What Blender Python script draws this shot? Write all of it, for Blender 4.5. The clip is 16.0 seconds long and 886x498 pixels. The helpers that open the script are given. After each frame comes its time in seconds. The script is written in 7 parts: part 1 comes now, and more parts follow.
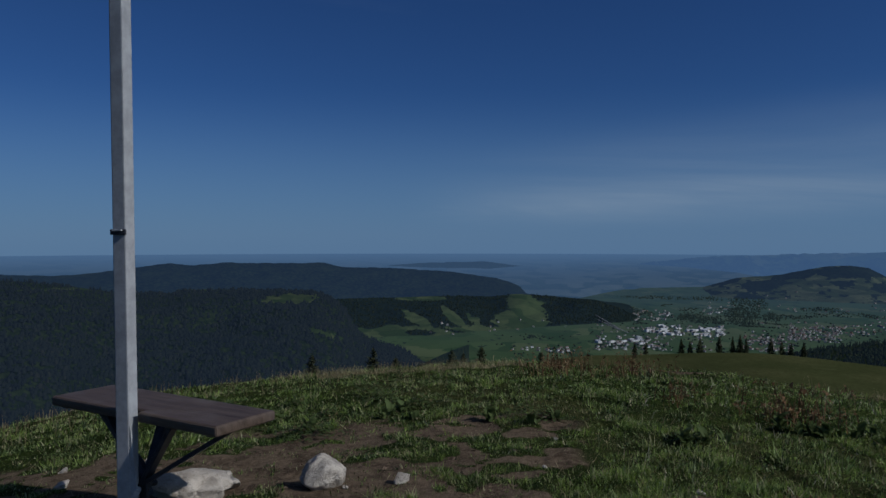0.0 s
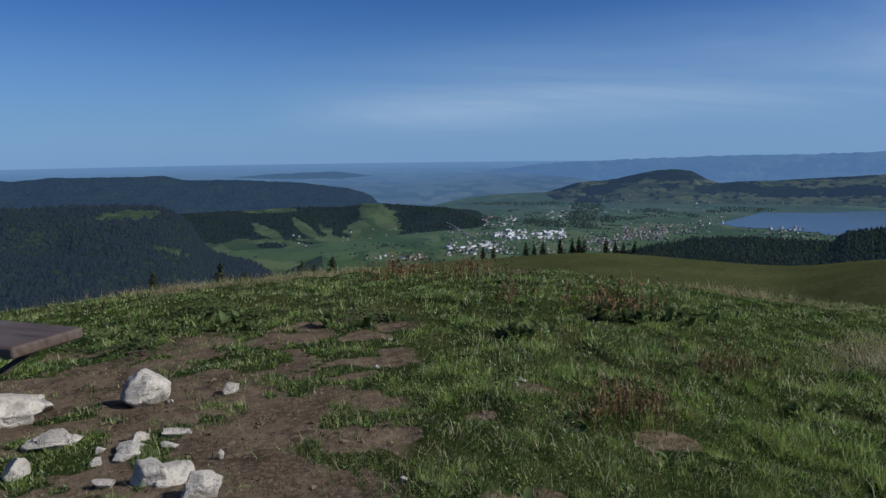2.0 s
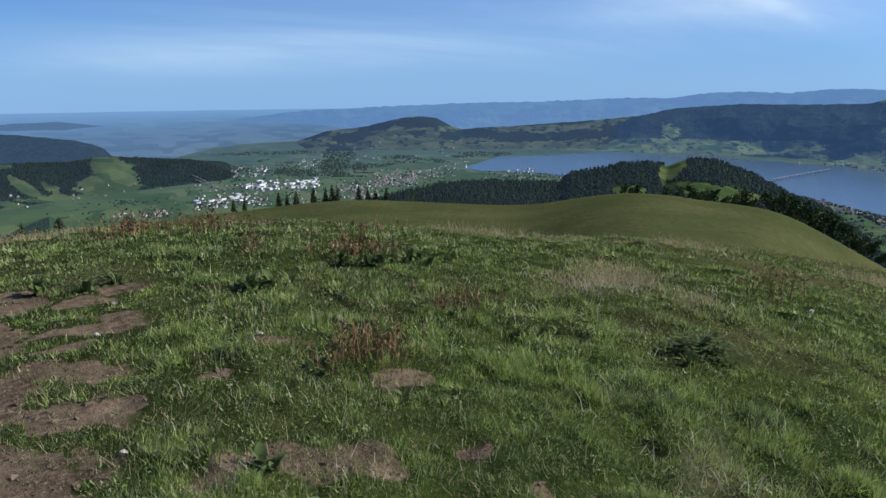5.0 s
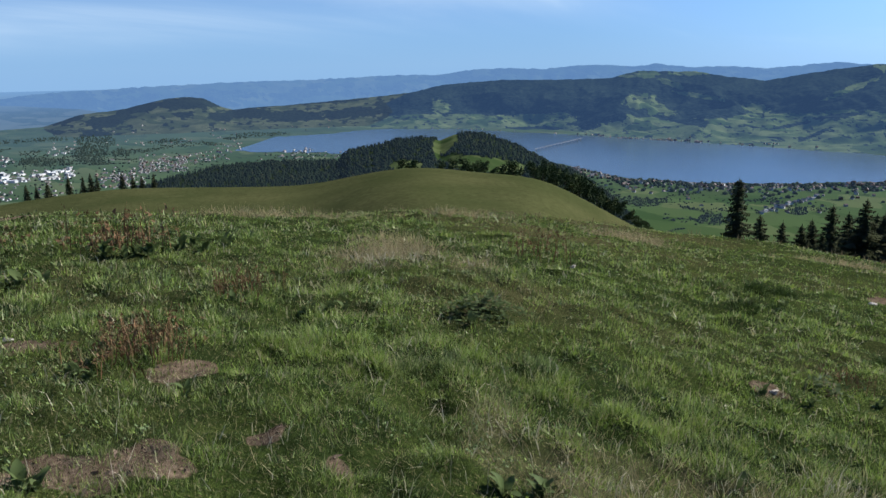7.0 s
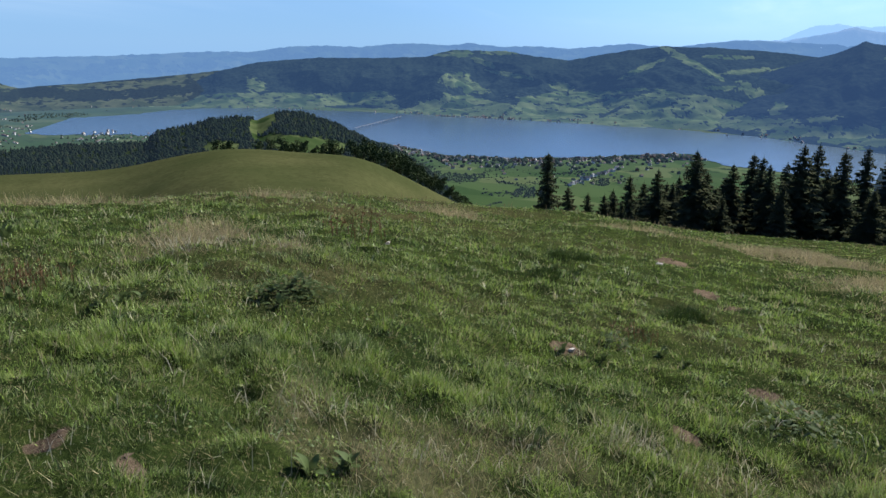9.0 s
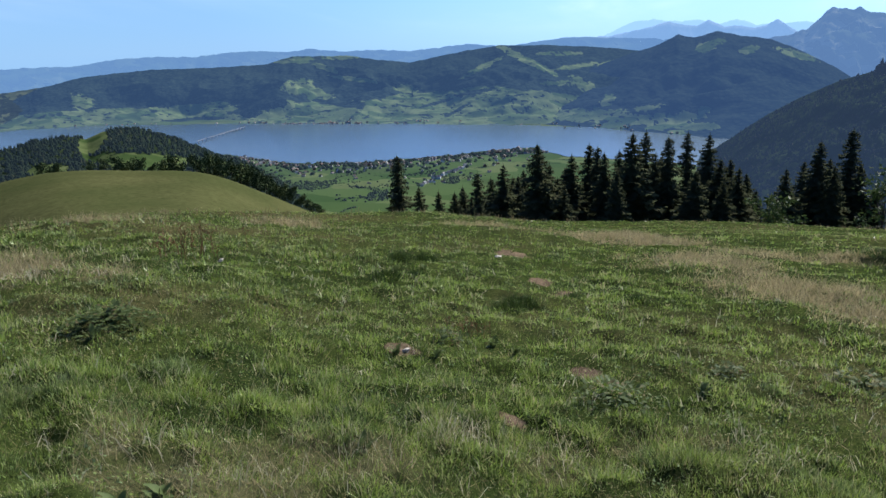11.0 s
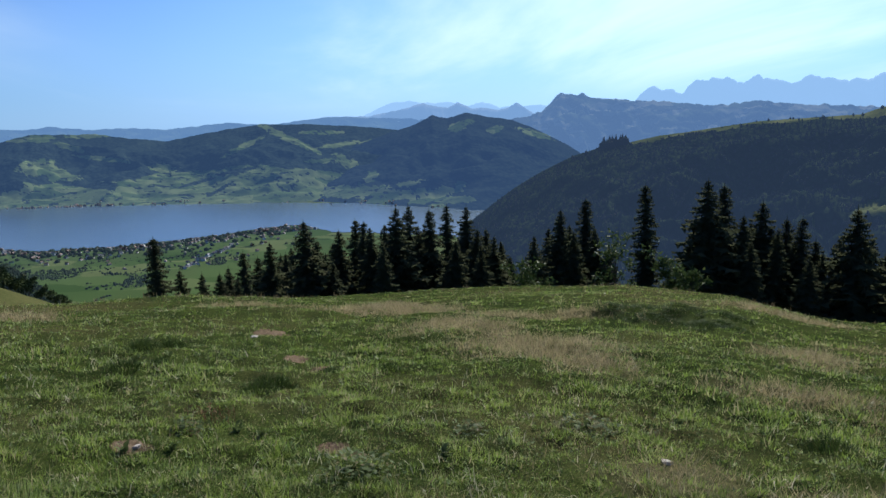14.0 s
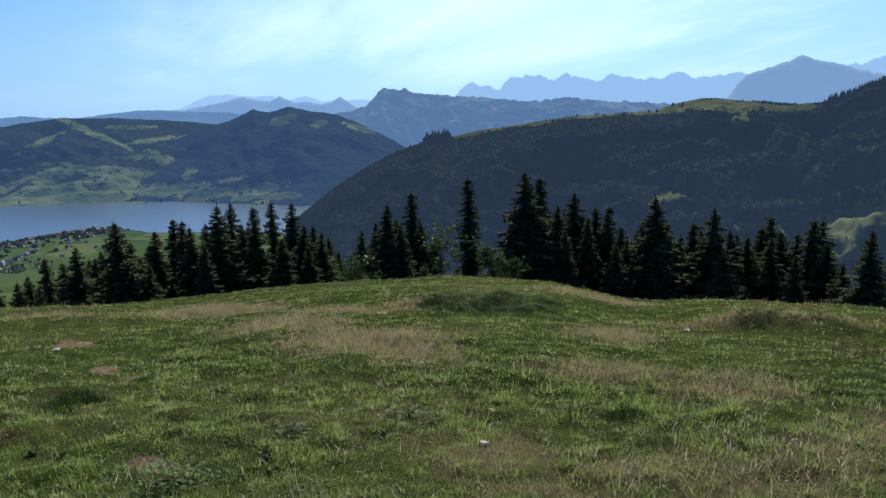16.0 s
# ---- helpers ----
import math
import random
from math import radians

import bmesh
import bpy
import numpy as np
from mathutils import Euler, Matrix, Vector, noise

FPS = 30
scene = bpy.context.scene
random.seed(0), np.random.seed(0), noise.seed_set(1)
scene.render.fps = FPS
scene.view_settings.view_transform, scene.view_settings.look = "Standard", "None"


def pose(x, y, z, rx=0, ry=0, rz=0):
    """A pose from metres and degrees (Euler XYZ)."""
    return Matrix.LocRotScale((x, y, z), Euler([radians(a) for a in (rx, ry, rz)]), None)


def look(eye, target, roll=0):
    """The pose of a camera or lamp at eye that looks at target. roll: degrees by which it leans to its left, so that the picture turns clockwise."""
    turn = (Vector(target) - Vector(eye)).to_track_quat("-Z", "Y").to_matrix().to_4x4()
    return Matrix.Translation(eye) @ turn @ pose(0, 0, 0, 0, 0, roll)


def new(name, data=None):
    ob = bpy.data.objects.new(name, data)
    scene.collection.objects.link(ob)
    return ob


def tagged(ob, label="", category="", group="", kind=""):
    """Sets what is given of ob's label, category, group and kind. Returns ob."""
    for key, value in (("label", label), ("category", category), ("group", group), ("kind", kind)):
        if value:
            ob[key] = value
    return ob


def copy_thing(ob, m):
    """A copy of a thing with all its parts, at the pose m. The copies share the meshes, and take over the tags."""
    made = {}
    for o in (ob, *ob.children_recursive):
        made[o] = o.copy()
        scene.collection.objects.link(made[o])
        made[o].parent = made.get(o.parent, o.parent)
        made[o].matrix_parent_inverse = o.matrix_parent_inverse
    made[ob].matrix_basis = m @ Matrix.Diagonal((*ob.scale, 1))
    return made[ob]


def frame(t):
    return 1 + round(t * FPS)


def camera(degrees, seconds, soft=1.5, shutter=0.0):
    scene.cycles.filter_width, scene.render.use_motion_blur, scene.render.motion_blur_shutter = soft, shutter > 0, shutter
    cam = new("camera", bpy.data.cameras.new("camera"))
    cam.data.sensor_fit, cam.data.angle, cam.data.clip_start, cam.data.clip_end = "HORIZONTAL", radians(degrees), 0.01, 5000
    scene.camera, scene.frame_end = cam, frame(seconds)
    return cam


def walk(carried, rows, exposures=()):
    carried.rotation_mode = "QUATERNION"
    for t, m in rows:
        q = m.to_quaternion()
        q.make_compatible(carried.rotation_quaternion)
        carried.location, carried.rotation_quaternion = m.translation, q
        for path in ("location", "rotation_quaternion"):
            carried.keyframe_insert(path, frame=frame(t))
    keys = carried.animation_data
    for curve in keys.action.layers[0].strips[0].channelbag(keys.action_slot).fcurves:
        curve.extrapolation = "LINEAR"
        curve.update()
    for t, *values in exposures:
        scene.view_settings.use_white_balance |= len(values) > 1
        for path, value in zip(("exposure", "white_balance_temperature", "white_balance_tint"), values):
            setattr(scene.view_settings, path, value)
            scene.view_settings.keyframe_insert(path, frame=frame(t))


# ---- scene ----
# ---- camera ----
cam = camera(61.2, 16.0)
EYE = 1.4
# seconds, eye (from the first eye), yaw, pitch, roll
ROWS = [
    (0, 0.019, -0.040, 0.001, -0.00, -0.95, 0.01),
    (0.5, 0.045, -0.018, -0.019, -2.59, -2.57, 0.12),
    (1, 0.078, 0.007, -0.035, -5.38, -4.72, -0.98),
    (1.5, 0.110, 0.005, -0.039, -8.16, -6.32, -0.72),
    (2, 0.164, 0.016, -0.045, -11.25, -7.92, -0.68),
    (2.5, 0.204, 0.022, -0.053, -14.14, -8.97, -1.05),
    (3, 0.243, 0.028, -0.060, -17.33, -10.09, -0.72),
    (3.5, 0.271, 0.022, -0.067, -20.37, -11.01, -0.22),
    (6, 0.308, 0.064, -0.081, -37.86, -12.56, -0.93),
    (6.5, 0.317, 0.060, -0.094, -42.38, -13.10, -0.84),
    (7, 0.327, 0.054, -0.101, -46.82, -13.82, -0.91),
    (7.5, 0.340, 0.051, -0.116, -50.98, -14.33, -0.83),
    (8, 0.353, 0.031, -0.115, -55.20, -14.88, -0.41),
    (8.5, 0.375, 0.009, -0.115, -57.97, -15.26, -0.07),
    (11, 0.450, -0.229, -0.095, -71.73, -15.46, -2.11),
    (11.5, 0.463, -0.261, -0.092, -74.43, -15.00, -2.36),
    (12, 0.471, -0.301, -0.089, -77.18, -14.37, -2.43),
    (12.5, 0.477, -0.333, -0.089, -79.94, -12.89, -2.14),
    (13, 0.489, -0.381, -0.105, -83.07, -11.15, -1.96),
    (13.5, 0.487, -0.408, -0.106, -86.31, -10.49, -1.78),
    (14, 0.495, -0.443, -0.121, -89.64, -10.24, -1.60),
    (14.5, 0.498, -0.471, -0.128, -92.56, -10.80, -1.44),
    (15, 0.485, -0.477, -0.127, -95.83, -11.02, -1.49),
    (15.5, 0.486, -0.489, -0.128, -98.88, -11.02, -1.23),
    (16, 0.487, -0.516, -0.126, -102.89, -10.96, -1.22),
]
EXPOSURES = [(0.0, -1.0, 5800, 10), (0.5, -0.82, 5850, 10), (1.0, -0.52, 5850, 10), (1.5, -0.22, 5900, 10), (2.0, -0.07, 5900, 10), (2.5, 0.05, 5900, 10), (3.0, 0.18, 5950, 10), (3.5, 0.30, 5950, 10), (6.0, 0.52, 6100, 10), (8.5, 0.68, 6250, 10), (11.0, 0.84, 6250, 10), (12.0, 0.86, 6250, 10), (12.5, 0.80, 6250, 10), (13.0, 0.68, 6200, 10), (14.0, 0.57, 6250, 10), (16.0, 0.57, 6400, 10)]
walk(cam, [(t, pose(x, y, EYE + z, 90 + pitch, 0, yaw) @ pose(0, 0, 0, 0, 0, roll)) for t, x, y, z, yaw, pitch, roll in ROWS], EXPOSURES)
# ---- sky and sun ----
SUN_AZ, SUN_EL = 113.0, 36.0


def setup_world():
    world = bpy.data.worlds.new("sky")
    scene.world = world
    world.use_nodes = True
    nt = world.node_tree
    nt.nodes.clear()
    out = nt.nodes.new("ShaderNodeOutputWorld")
    bg = nt.nodes.new("ShaderNodeBackground")
    sky = nt.nodes.new("ShaderNodeTexSky")
    sky.sky_type = "NISHITA"
    sky.sun_disc = False
    sky.sun_elevation = radians(SUN_EL)
    sky.sun_rotation = radians(SUN_AZ)
    sky.altitude = 1500
    sky.air_density = 1.0
    sky.dust_density = 0.15
    sky.ozone_density = 3.0
    # thin cirrus: noise on a high flat layer
    tc = nt.nodes.new("ShaderNodeTexCoord")
    sep = nt.nodes.new("ShaderNodeSeparateXYZ")
    nt.links.new(tc.outputs["Generated"], sep.inputs[0])
    zc = nt.nodes.new("ShaderNodeMath")
    zc.operation = "MAXIMUM"
    zc.inputs[1].default_value = 0.0
    nt.links.new(sep.outputs[2], zc.inputs[0])
    za = nt.nodes.new("ShaderNodeMath")
    za.operation = "ADD"
    za.inputs[1].default_value = 0.16
    nt.links.new(zc.outputs[0], za.inputs[0])
    comb = nt.nodes.new("ShaderNodeCombineXYZ")
    for k in range(2):
        dv = nt.nodes.new("ShaderNodeMath")
        dv.operation = "DIVIDE"
        nt.links.new(sep.outputs[k], dv.inputs[0])
        nt.links.new(za.outputs[0], dv.inputs[1])
        nt.links.new(dv.outputs[0], comb.inputs[k])
    mp = nt.nodes.new("ShaderNodeMapping")
    mp.inputs["Rotation"].default_value = (0, 0, radians(-28))
    mp.inputs["Scale"].default_value = (0.22, 0.50, 1)
    nt.links.new(comb.outputs[0], mp.inputs[0])
    n1 = nt.nodes.new("ShaderNodeTexNoise")
    n1.inputs["Scale"].default_value = 1.0
    n1.inputs["Detail"].default_value = 7
    n1.inputs["Roughness"].default_value = 0.55
    n1.inputs["Distortion"].default_value = 0.6
    nt.links.new(mp.outputs[0], n1.inputs["Vector"])
    # the brighter air round the sun
    dot = nt.nodes.new("ShaderNodeVectorMath")
    dot.operation = "DOT_PRODUCT"
    dot.inputs[1].default_value = (math.sin(radians(SUN_AZ)) * math.cos(radians(SUN_EL)), math.cos(radians(SUN_AZ)) * math.cos(radians(SUN_EL)), math.sin(radians(SUN_EL)))
    nt.links.new(tc.outputs["Generated"], dot.inputs[0])
    glow = nt.nodes.new("ShaderNodeMapRange")
    glow.interpolation_type = "SMOOTHSTEP"
    for k, v in (("From Min", 0.42), ("From Max", 1.0), ("To Max", 1.0)):
        glow.inputs[k].default_value = v
    nt.links.new(dot.outputs["Value"], glow.inputs[0])
    more = nt.nodes.new("ShaderNodeMath")
    more.operation = "MULTIPLY_ADD"
    more.inputs[1].default_value = 0.22
    nt.links.new(glow.outputs[0], more.inputs[0])
    nt.links.new(n1.outputs[0], more.inputs[2])
    # a broad thin veil low over the lake
    a, b = Vector((0.0, 1.0, 0.024)), Vector((math.sin(radians(44)), math.cos(radians(44)), 0.105))
    veil = nt.nodes.new("ShaderNodeVectorMath")
    veil.operation = "DOT_PRODUCT"
    veil.inputs[1].default_value = b.cross(a).normalized()
    nt.links.new(tc.outputs["Generated"], veil.inputs[0])
    off = nt.nodes.new("ShaderNodeMath")
    off.operation = "ABSOLUTE"
    nt.links.new(veil.outputs["Value"], off.inputs[0])
    band = nt.nodes.new("ShaderNodeMapRange")
    band.interpolation_type = "SMOOTHSTEP"
    for k, v in (("From Min", 0.105), ("From Max", 0.0), ("To Max", 1.0)):
        band.inputs[k].default_value = v
    nt.links.new(off.outputs[0], band.inputs[0])
    along = nt.nodes.new("ShaderNodeVectorMath")
    along.operation = "DOT_PRODUCT"
    along.inputs[1].default_value = (math.sin(radians(33)), math.cos(radians(33)), 0.08)
    nt.links.new(tc.outputs["Generated"], along.inputs[0])
    reach = nt.nodes.new("ShaderNodeMapRange")
    reach.interpolation_type = "SMOOTHSTEP"
    for k, v in (("From Min", 0.80), ("From Max", 0.97), ("To Max", 0.62)):
        reach.inputs[k].default_value = v
    nt.links.new(along.outputs["Value"], reach.inputs[0])
    thin = nt.nodes.new("ShaderNodeMath")
    thin.operation = "MULTIPLY"
    nt.links.new(band.outputs[0], thin.inputs[0])
    nt.links.new(reach.outputs[0], thin.inputs[1])
    ramp = nt.nodes.new("ShaderNodeMapRange")
    ramp.interpolation_type = "SMOOTHSTEP"
    for k, v in (("From Min", 0.55), ("From Max", 0.84), ("To Max", 0.75)):
        ramp.inputs[k].default_value = v
    nt.links.new(more.outputs[0], ramp.inputs[0])
    sheet = nt.nodes.new("ShaderNodeMath")
    sheet.operation = "MULTIPLY_ADD"
    nt.links.new(thin.outputs[0], sheet.inputs[0])
    wisp = nt.nodes.new("ShaderNodeMapRange")
    wisp.interpolation_type = "SMOOTHSTEP"
    for k, v in (("From Min", 0.30), ("From Max", 0.68), ("To Min", 0.12), ("To Max", 0.95)):
        wisp.inputs[k].default_value = v
    nt.links.new(n1.outputs[0], wisp.inputs[0])
    nt.links.new(wisp.outputs[0], sheet.inputs[1])
    nt.links.new(ramp.outputs[0], sheet.inputs[2])
    mix = nt.nodes.new("ShaderNodeMix")
    mix.data_type = "RGBA"
    mix.inputs[7].default_value = CLOUD
    clear = nt.nodes.new("ShaderNodeMapRange")
    clear.interpolation_type = "SMOOTHSTEP"
    clear.inputs["From Min"].default_value = 0.0
    clear.inputs["From Max"].default_value = 0.06
    nt.links.new(sep.outputs[2], clear.inputs[0])
    thinned = nt.nodes.new("ShaderNodeMath")
    thinned.operation = "MULTIPLY"
    nt.links.new(sheet.outputs[0], thinned.inputs[0])
    nt.links.new(clear.outputs[0], thinned.inputs[1])
    nt.links.new(thinned.outputs[0], mix.inputs[0])
    # pale haze that lies over the horizon
    low = nt.nodes.new("ShaderNodeMapRange")
    low.interpolation_type = "SMOOTHSTEP"
    for k, v in (("From Min", 0.20), ("From Max", -0.03), ("To Max", 0.8)):
        low.inputs[k].default_value = v
    nt.links.new(sep.outputs[2], low.inputs[0])
    air = nt.nodes.new("ShaderNodeMix")
    air.data_type = "RGBA"
    air.inputs[7].default_value = HAZE
    nt.links.new(low.outputs[0], air.inputs[0])
    deep = nt.nodes.new("ShaderNodeMix")
    deep.data_type, deep.blend_type = "RGBA", "MULTIPLY"
    deep.inputs[0].default_value = 1.0
    deep.inputs[7].default_value = (0.56, 0.91, 1.46, 1)
    nt.links.new(sky.outputs[0], deep.inputs[6])
    nt.links.new(deep.outputs[2], air.inputs[6])
    nt.links.new(air.outputs[2], mix.inputs[6])
    gl = nt.nodes.new("ShaderNodeMix")
    gl.data_type, gl.blend_type = "RGBA", "ADD"
    gl.inputs[7].default_value = GLOW
    nt.links.new(glow.outputs[0], gl.inputs[0])
    nt.links.new(mix.outputs[2], gl.inputs[6])
    nt.links.new(gl.outputs[2], bg.inputs[0])
    bg.inputs[1].default_value = SKY_STRENGTH
    nt.links.new(bg.outputs[0], out.inputs[0])


SKY_STRENGTH = 0.048
CLOUD = (10.9, 13.0, 14.8, 1)
HAZE = (4.3, 7.3, 11.6, 1)
GLOW = (3.4, 4.9, 7.4, 1)
setup_world()
sun_data = bpy.data.lights.new("sun", "SUN")
sun_data.energy = 5.0
sun_data.angle = radians(0.53)
sun_data.color = (1.0, 0.95, 0.87)
sun = new("sun", sun_data)
sa, se = radians(SUN_AZ), radians(SUN_EL)
sun.matrix_world = look((0, 0, 60), (-math.sin(sa) * math.cos(se) * 10, -math.cos(sa) * math.cos(se) * 10, 60 - math.sin(se) * 10))
# ---- materials ----
class Nodes:
    """A node material with short calls for the usual nodes."""

    def __init__(self, name, rough=0.8, metal=0.0, spec=0.3):
        self.mat = bpy.data.materials.new(name)
        self.mat.use_nodes = True
        self.nt = self.mat.node_tree
        self.bsdf = self.nt.nodes["Principled BSDF"]
        self.out = self.nt.nodes["Material Output"]
        self.bsdf.inputs["Roughness"].default_value = rough
        self.bsdf.inputs["Metallic"].default_value = metal
        self.bsdf.inputs["Specular IOR Level"].default_value = spec

    def put(self, socket, value):
        if isinstance(value, bpy.types.NodeSocket):
            self.nt.links.new(value, socket)
        elif isinstance(value, (tuple, list)) and len(value) == 3 and len(socket.default_value) == 4:
            socket.default_value = (*value, 1)
        else:
            socket.default_value = value

    def add(self, kind, **ins):
        n = self.nt.nodes.new(kind)
        for k, v in ins.items():
            self.put(n.inputs[k.replace("_", " ")], v)
        return n

    def coords(self, which="Object", scale=(1, 1, 1), rot=(0, 0, 0)):
        tc = self.nt.nodes.new("ShaderNodeTexCoord")
        m = self.nt.nodes.new("ShaderNodeMapping")
        m.inputs["Scale"].default_value = scale
        m.inputs["Rotation"].default_value = rot
        self.nt.links.new(tc.outputs[which], m.inputs[0])
        return m.outputs[0]

    def noise(self, vec, scale, detail=4, rough=0.55, distort=0.0):
        return self.add("ShaderNodeTexNoise", Vector=vec, Scale=scale, Detail=detail, Roughness=rough, Distortion=distort).outputs[0]

    def voronoi(self, vec, scale, feature="F1", out=0):
        n = self.add("ShaderNodeTexVoronoi", Vector=vec, Scale=scale)
        n.feature = feature
        return n.outputs[out]

    def span(self, value, a, b, lo=0.0, hi=1.0):
        n = self.nt.nodes.new("ShaderNodeMapRange")
        n.interpolation_type = "SMOOTHSTEP"
        for k, v in (("Value", value), ("From Min", a), ("From Max", b), ("To Min", lo), ("To Max", hi)):
            self.put(n.inputs[k], v)
        return n.outputs[0]

    def mix(self, fac, a, b, blend="MIX"):
        n = self.nt.nodes.new("ShaderNodeMix")
        n.data_type = "RGBA"
        n.blend_type = blend
        self.put(n.inputs[0], fac)
        self.put(n.inputs[6], a)
        self.put(n.inputs[7], b)
        return n.outputs[2]

    def calc(self, op, a, b=0.0):
        n = self.nt.nodes.new("ShaderNodeMath")
        n.operation = op
        self.put(n.inputs[0], a)
        self.put(n.inputs[1], b)
        return n.outputs[0]

    def attr(self, name):
        n = self.nt.nodes.new("ShaderNodeAttribute")
        n.attribute_name = name
        return n.outputs["Fac"]

    def island(self):
        return self.nt.nodes.new("ShaderNodeNewGeometry").outputs["Random Per Island"]

    def random(self):
        return self.nt.nodes.new("ShaderNodeObjectInfo").outputs["Random"]

    def color(self, c):
        self.put(self.bsdf.inputs["Base Color"], c)
        return self

    def bump(self, height, strength=0.3, distance=0.02):
        n = self.add("ShaderNodeBump", Height=height, Strength=strength, Distance=distance)
        self.nt.links.new(n.outputs[0], self.bsdf.inputs["Normal"])
        return self

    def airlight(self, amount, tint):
        """Haze imitated on a distant surface: this share of it emits the tint."""
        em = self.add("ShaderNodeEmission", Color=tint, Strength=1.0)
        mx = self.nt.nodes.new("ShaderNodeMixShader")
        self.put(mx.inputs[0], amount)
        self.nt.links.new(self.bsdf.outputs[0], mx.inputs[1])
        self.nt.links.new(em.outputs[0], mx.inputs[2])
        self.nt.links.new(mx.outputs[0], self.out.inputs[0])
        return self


# default tint of the emitted haze
AIR = (0.20, 0.36, 0.62)


def mat_ground():
    m = Nodes("meadow_ground", 1.0, spec=0.0)
    v = m.coords()
    fine = m.noise(v, 22.0, 5, 0.7)
    mid = m.noise(v, 2.3, 4)
    wide = m.noise(v, 0.23, 3)
    grass = m.mix(m.span(mid, 0.35, 0.68), (0.018, 0.028, 0.008), (0.044, 0.060, 0.014))
    grass = m.mix(m.span(wide, 0.45, 0.7), grass, (0.068, 0.060, 0.026))
    grass = m.mix(m.span(m.noise(v, 55.0, 3, 0.7), 0.42, 0.6, 0, 0.8), grass, (0.014, 0.022, 0.006))
    grass = m.mix(m.span(m.noise(m.coords(scale=(1, 0.25, 1), rot=(0, 0, 0.7)), 110.0, 2), 0.60, 0.68, 0, 0.7), grass, (0.150, 0.125, 0.062))
    soil = m.mix(m.span(fine, 0.3, 0.7), (0.088, 0.063, 0.040), (0.172, 0.124, 0.082))
    soil = m.mix(m.calc("MULTIPLY", m.span(m.voronoi(v, 34.0), 0.25, 0.6, 0, 0.6), m.span(m.noise(v, 2.1, 3), 0.48, 0.62)), soil, (0.040, 0.028, 0.019))
    soil = m.mix(m.span(m.noise(v, 5.0, 6, 0.7), 0.5, 0.66, 0, 0.75), soil, (0.045, 0.031, 0.020))
    soil = m.mix(m.span(m.noise(m.coords(scale=(1, 3, 1)), 40.0, 4, 0.7), 0.56, 0.66, 0, 0.7), soil, (0.19, 0.150, 0.105))
    near = m.mix(m.span(m.attr("soil"), 0.35, 0.6), m.mix(m.span(m.attr("dry"), 0.2, 0.9, 0, 0.35), grass, m.mix(m.span(fine, 0.35, 0.7), (0.10, 0.085, 0.045), (0.19, 0.16, 0.085))), soil)
    # shoulder pasture, shorter and browner
    past = m.mix(m.span(m.noise(v, 0.06, 5, 0.6), 0.35, 0.7), (0.048, 0.055, 0.020), (0.078, 0.077, 0.031))
    past = m.mix(m.span(m.noise(v, 1.7, 8, 0.8), 0.44, 0.62, 0, 0.7), past, (0.030, 0.036, 0.012))
    past = m.mix(m.span(m.noise(v, 0.28, 6, 0.75), 0.54, 0.66, 0, 0.5), past, (0.042, 0.046, 0.017))
    past = m.mix(m.span(m.noise(v, 0.5, 6, 0.75), 0.60, 0.68, 0, 0.35), past, (0.115, 0.105, 0.052))
    # valley fields
    bent = m.nt.nodes.new("ShaderNodeVectorMath")
    m.nt.links.new(m.coords(scale=(1, 0.55, 1), rot=(0, 0, 0.6)), bent.inputs[0])
    m.nt.links.new(m.mix(1.0, m.add("ShaderNodeTexNoise", Vector=v, Scale=0.012, Detail=3).outputs["Color"], (70, 70, 70), "MULTIPLY"), bent.inputs[1])
    cell = m.add("ShaderNodeTexVoronoi", Vector=bent.outputs[0], Scale=0.014)
    pick = m.add("ShaderNodeSeparateColor", Color=cell.outputs["Color"]).outputs[0]
    field = m.mix(pick, (0.030, 0.056, 0.016), (0.072, 0.106, 0.036))
    field = m.mix(m.span(pick, 0.80, 0.84, 0, 0.5), field, (0.100, 0.112, 0.048))
    field = m.mix(m.span(m.noise(v, 0.008, 4), 0.45, 0.75, 0, 0.5), field, (0.058, 0.068, 0.028))
    hedge = m.span(m.noise(m.coords(scale=(1, 0.45, 1), rot=(0, 0, 0.6)), 0.022, 6, 0.72), 0.60, 0.64)
    field = m.mix(hedge, field, (0.018, 0.030, 0.012))
    zone = m.attr("zone")
    c = m.mix(m.span(zone, 0.2, 0.8), near, past)
    c = m.mix(m.span(zone, 1.2, 1.8), c, field)
    m.color(c)
    m.bump(m.noise(v, 30.0, 6, 0.75), 0.6, 0.03)
    # bluish haze over the distant fields, put in as emission
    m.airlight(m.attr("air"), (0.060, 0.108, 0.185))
    return m.mat


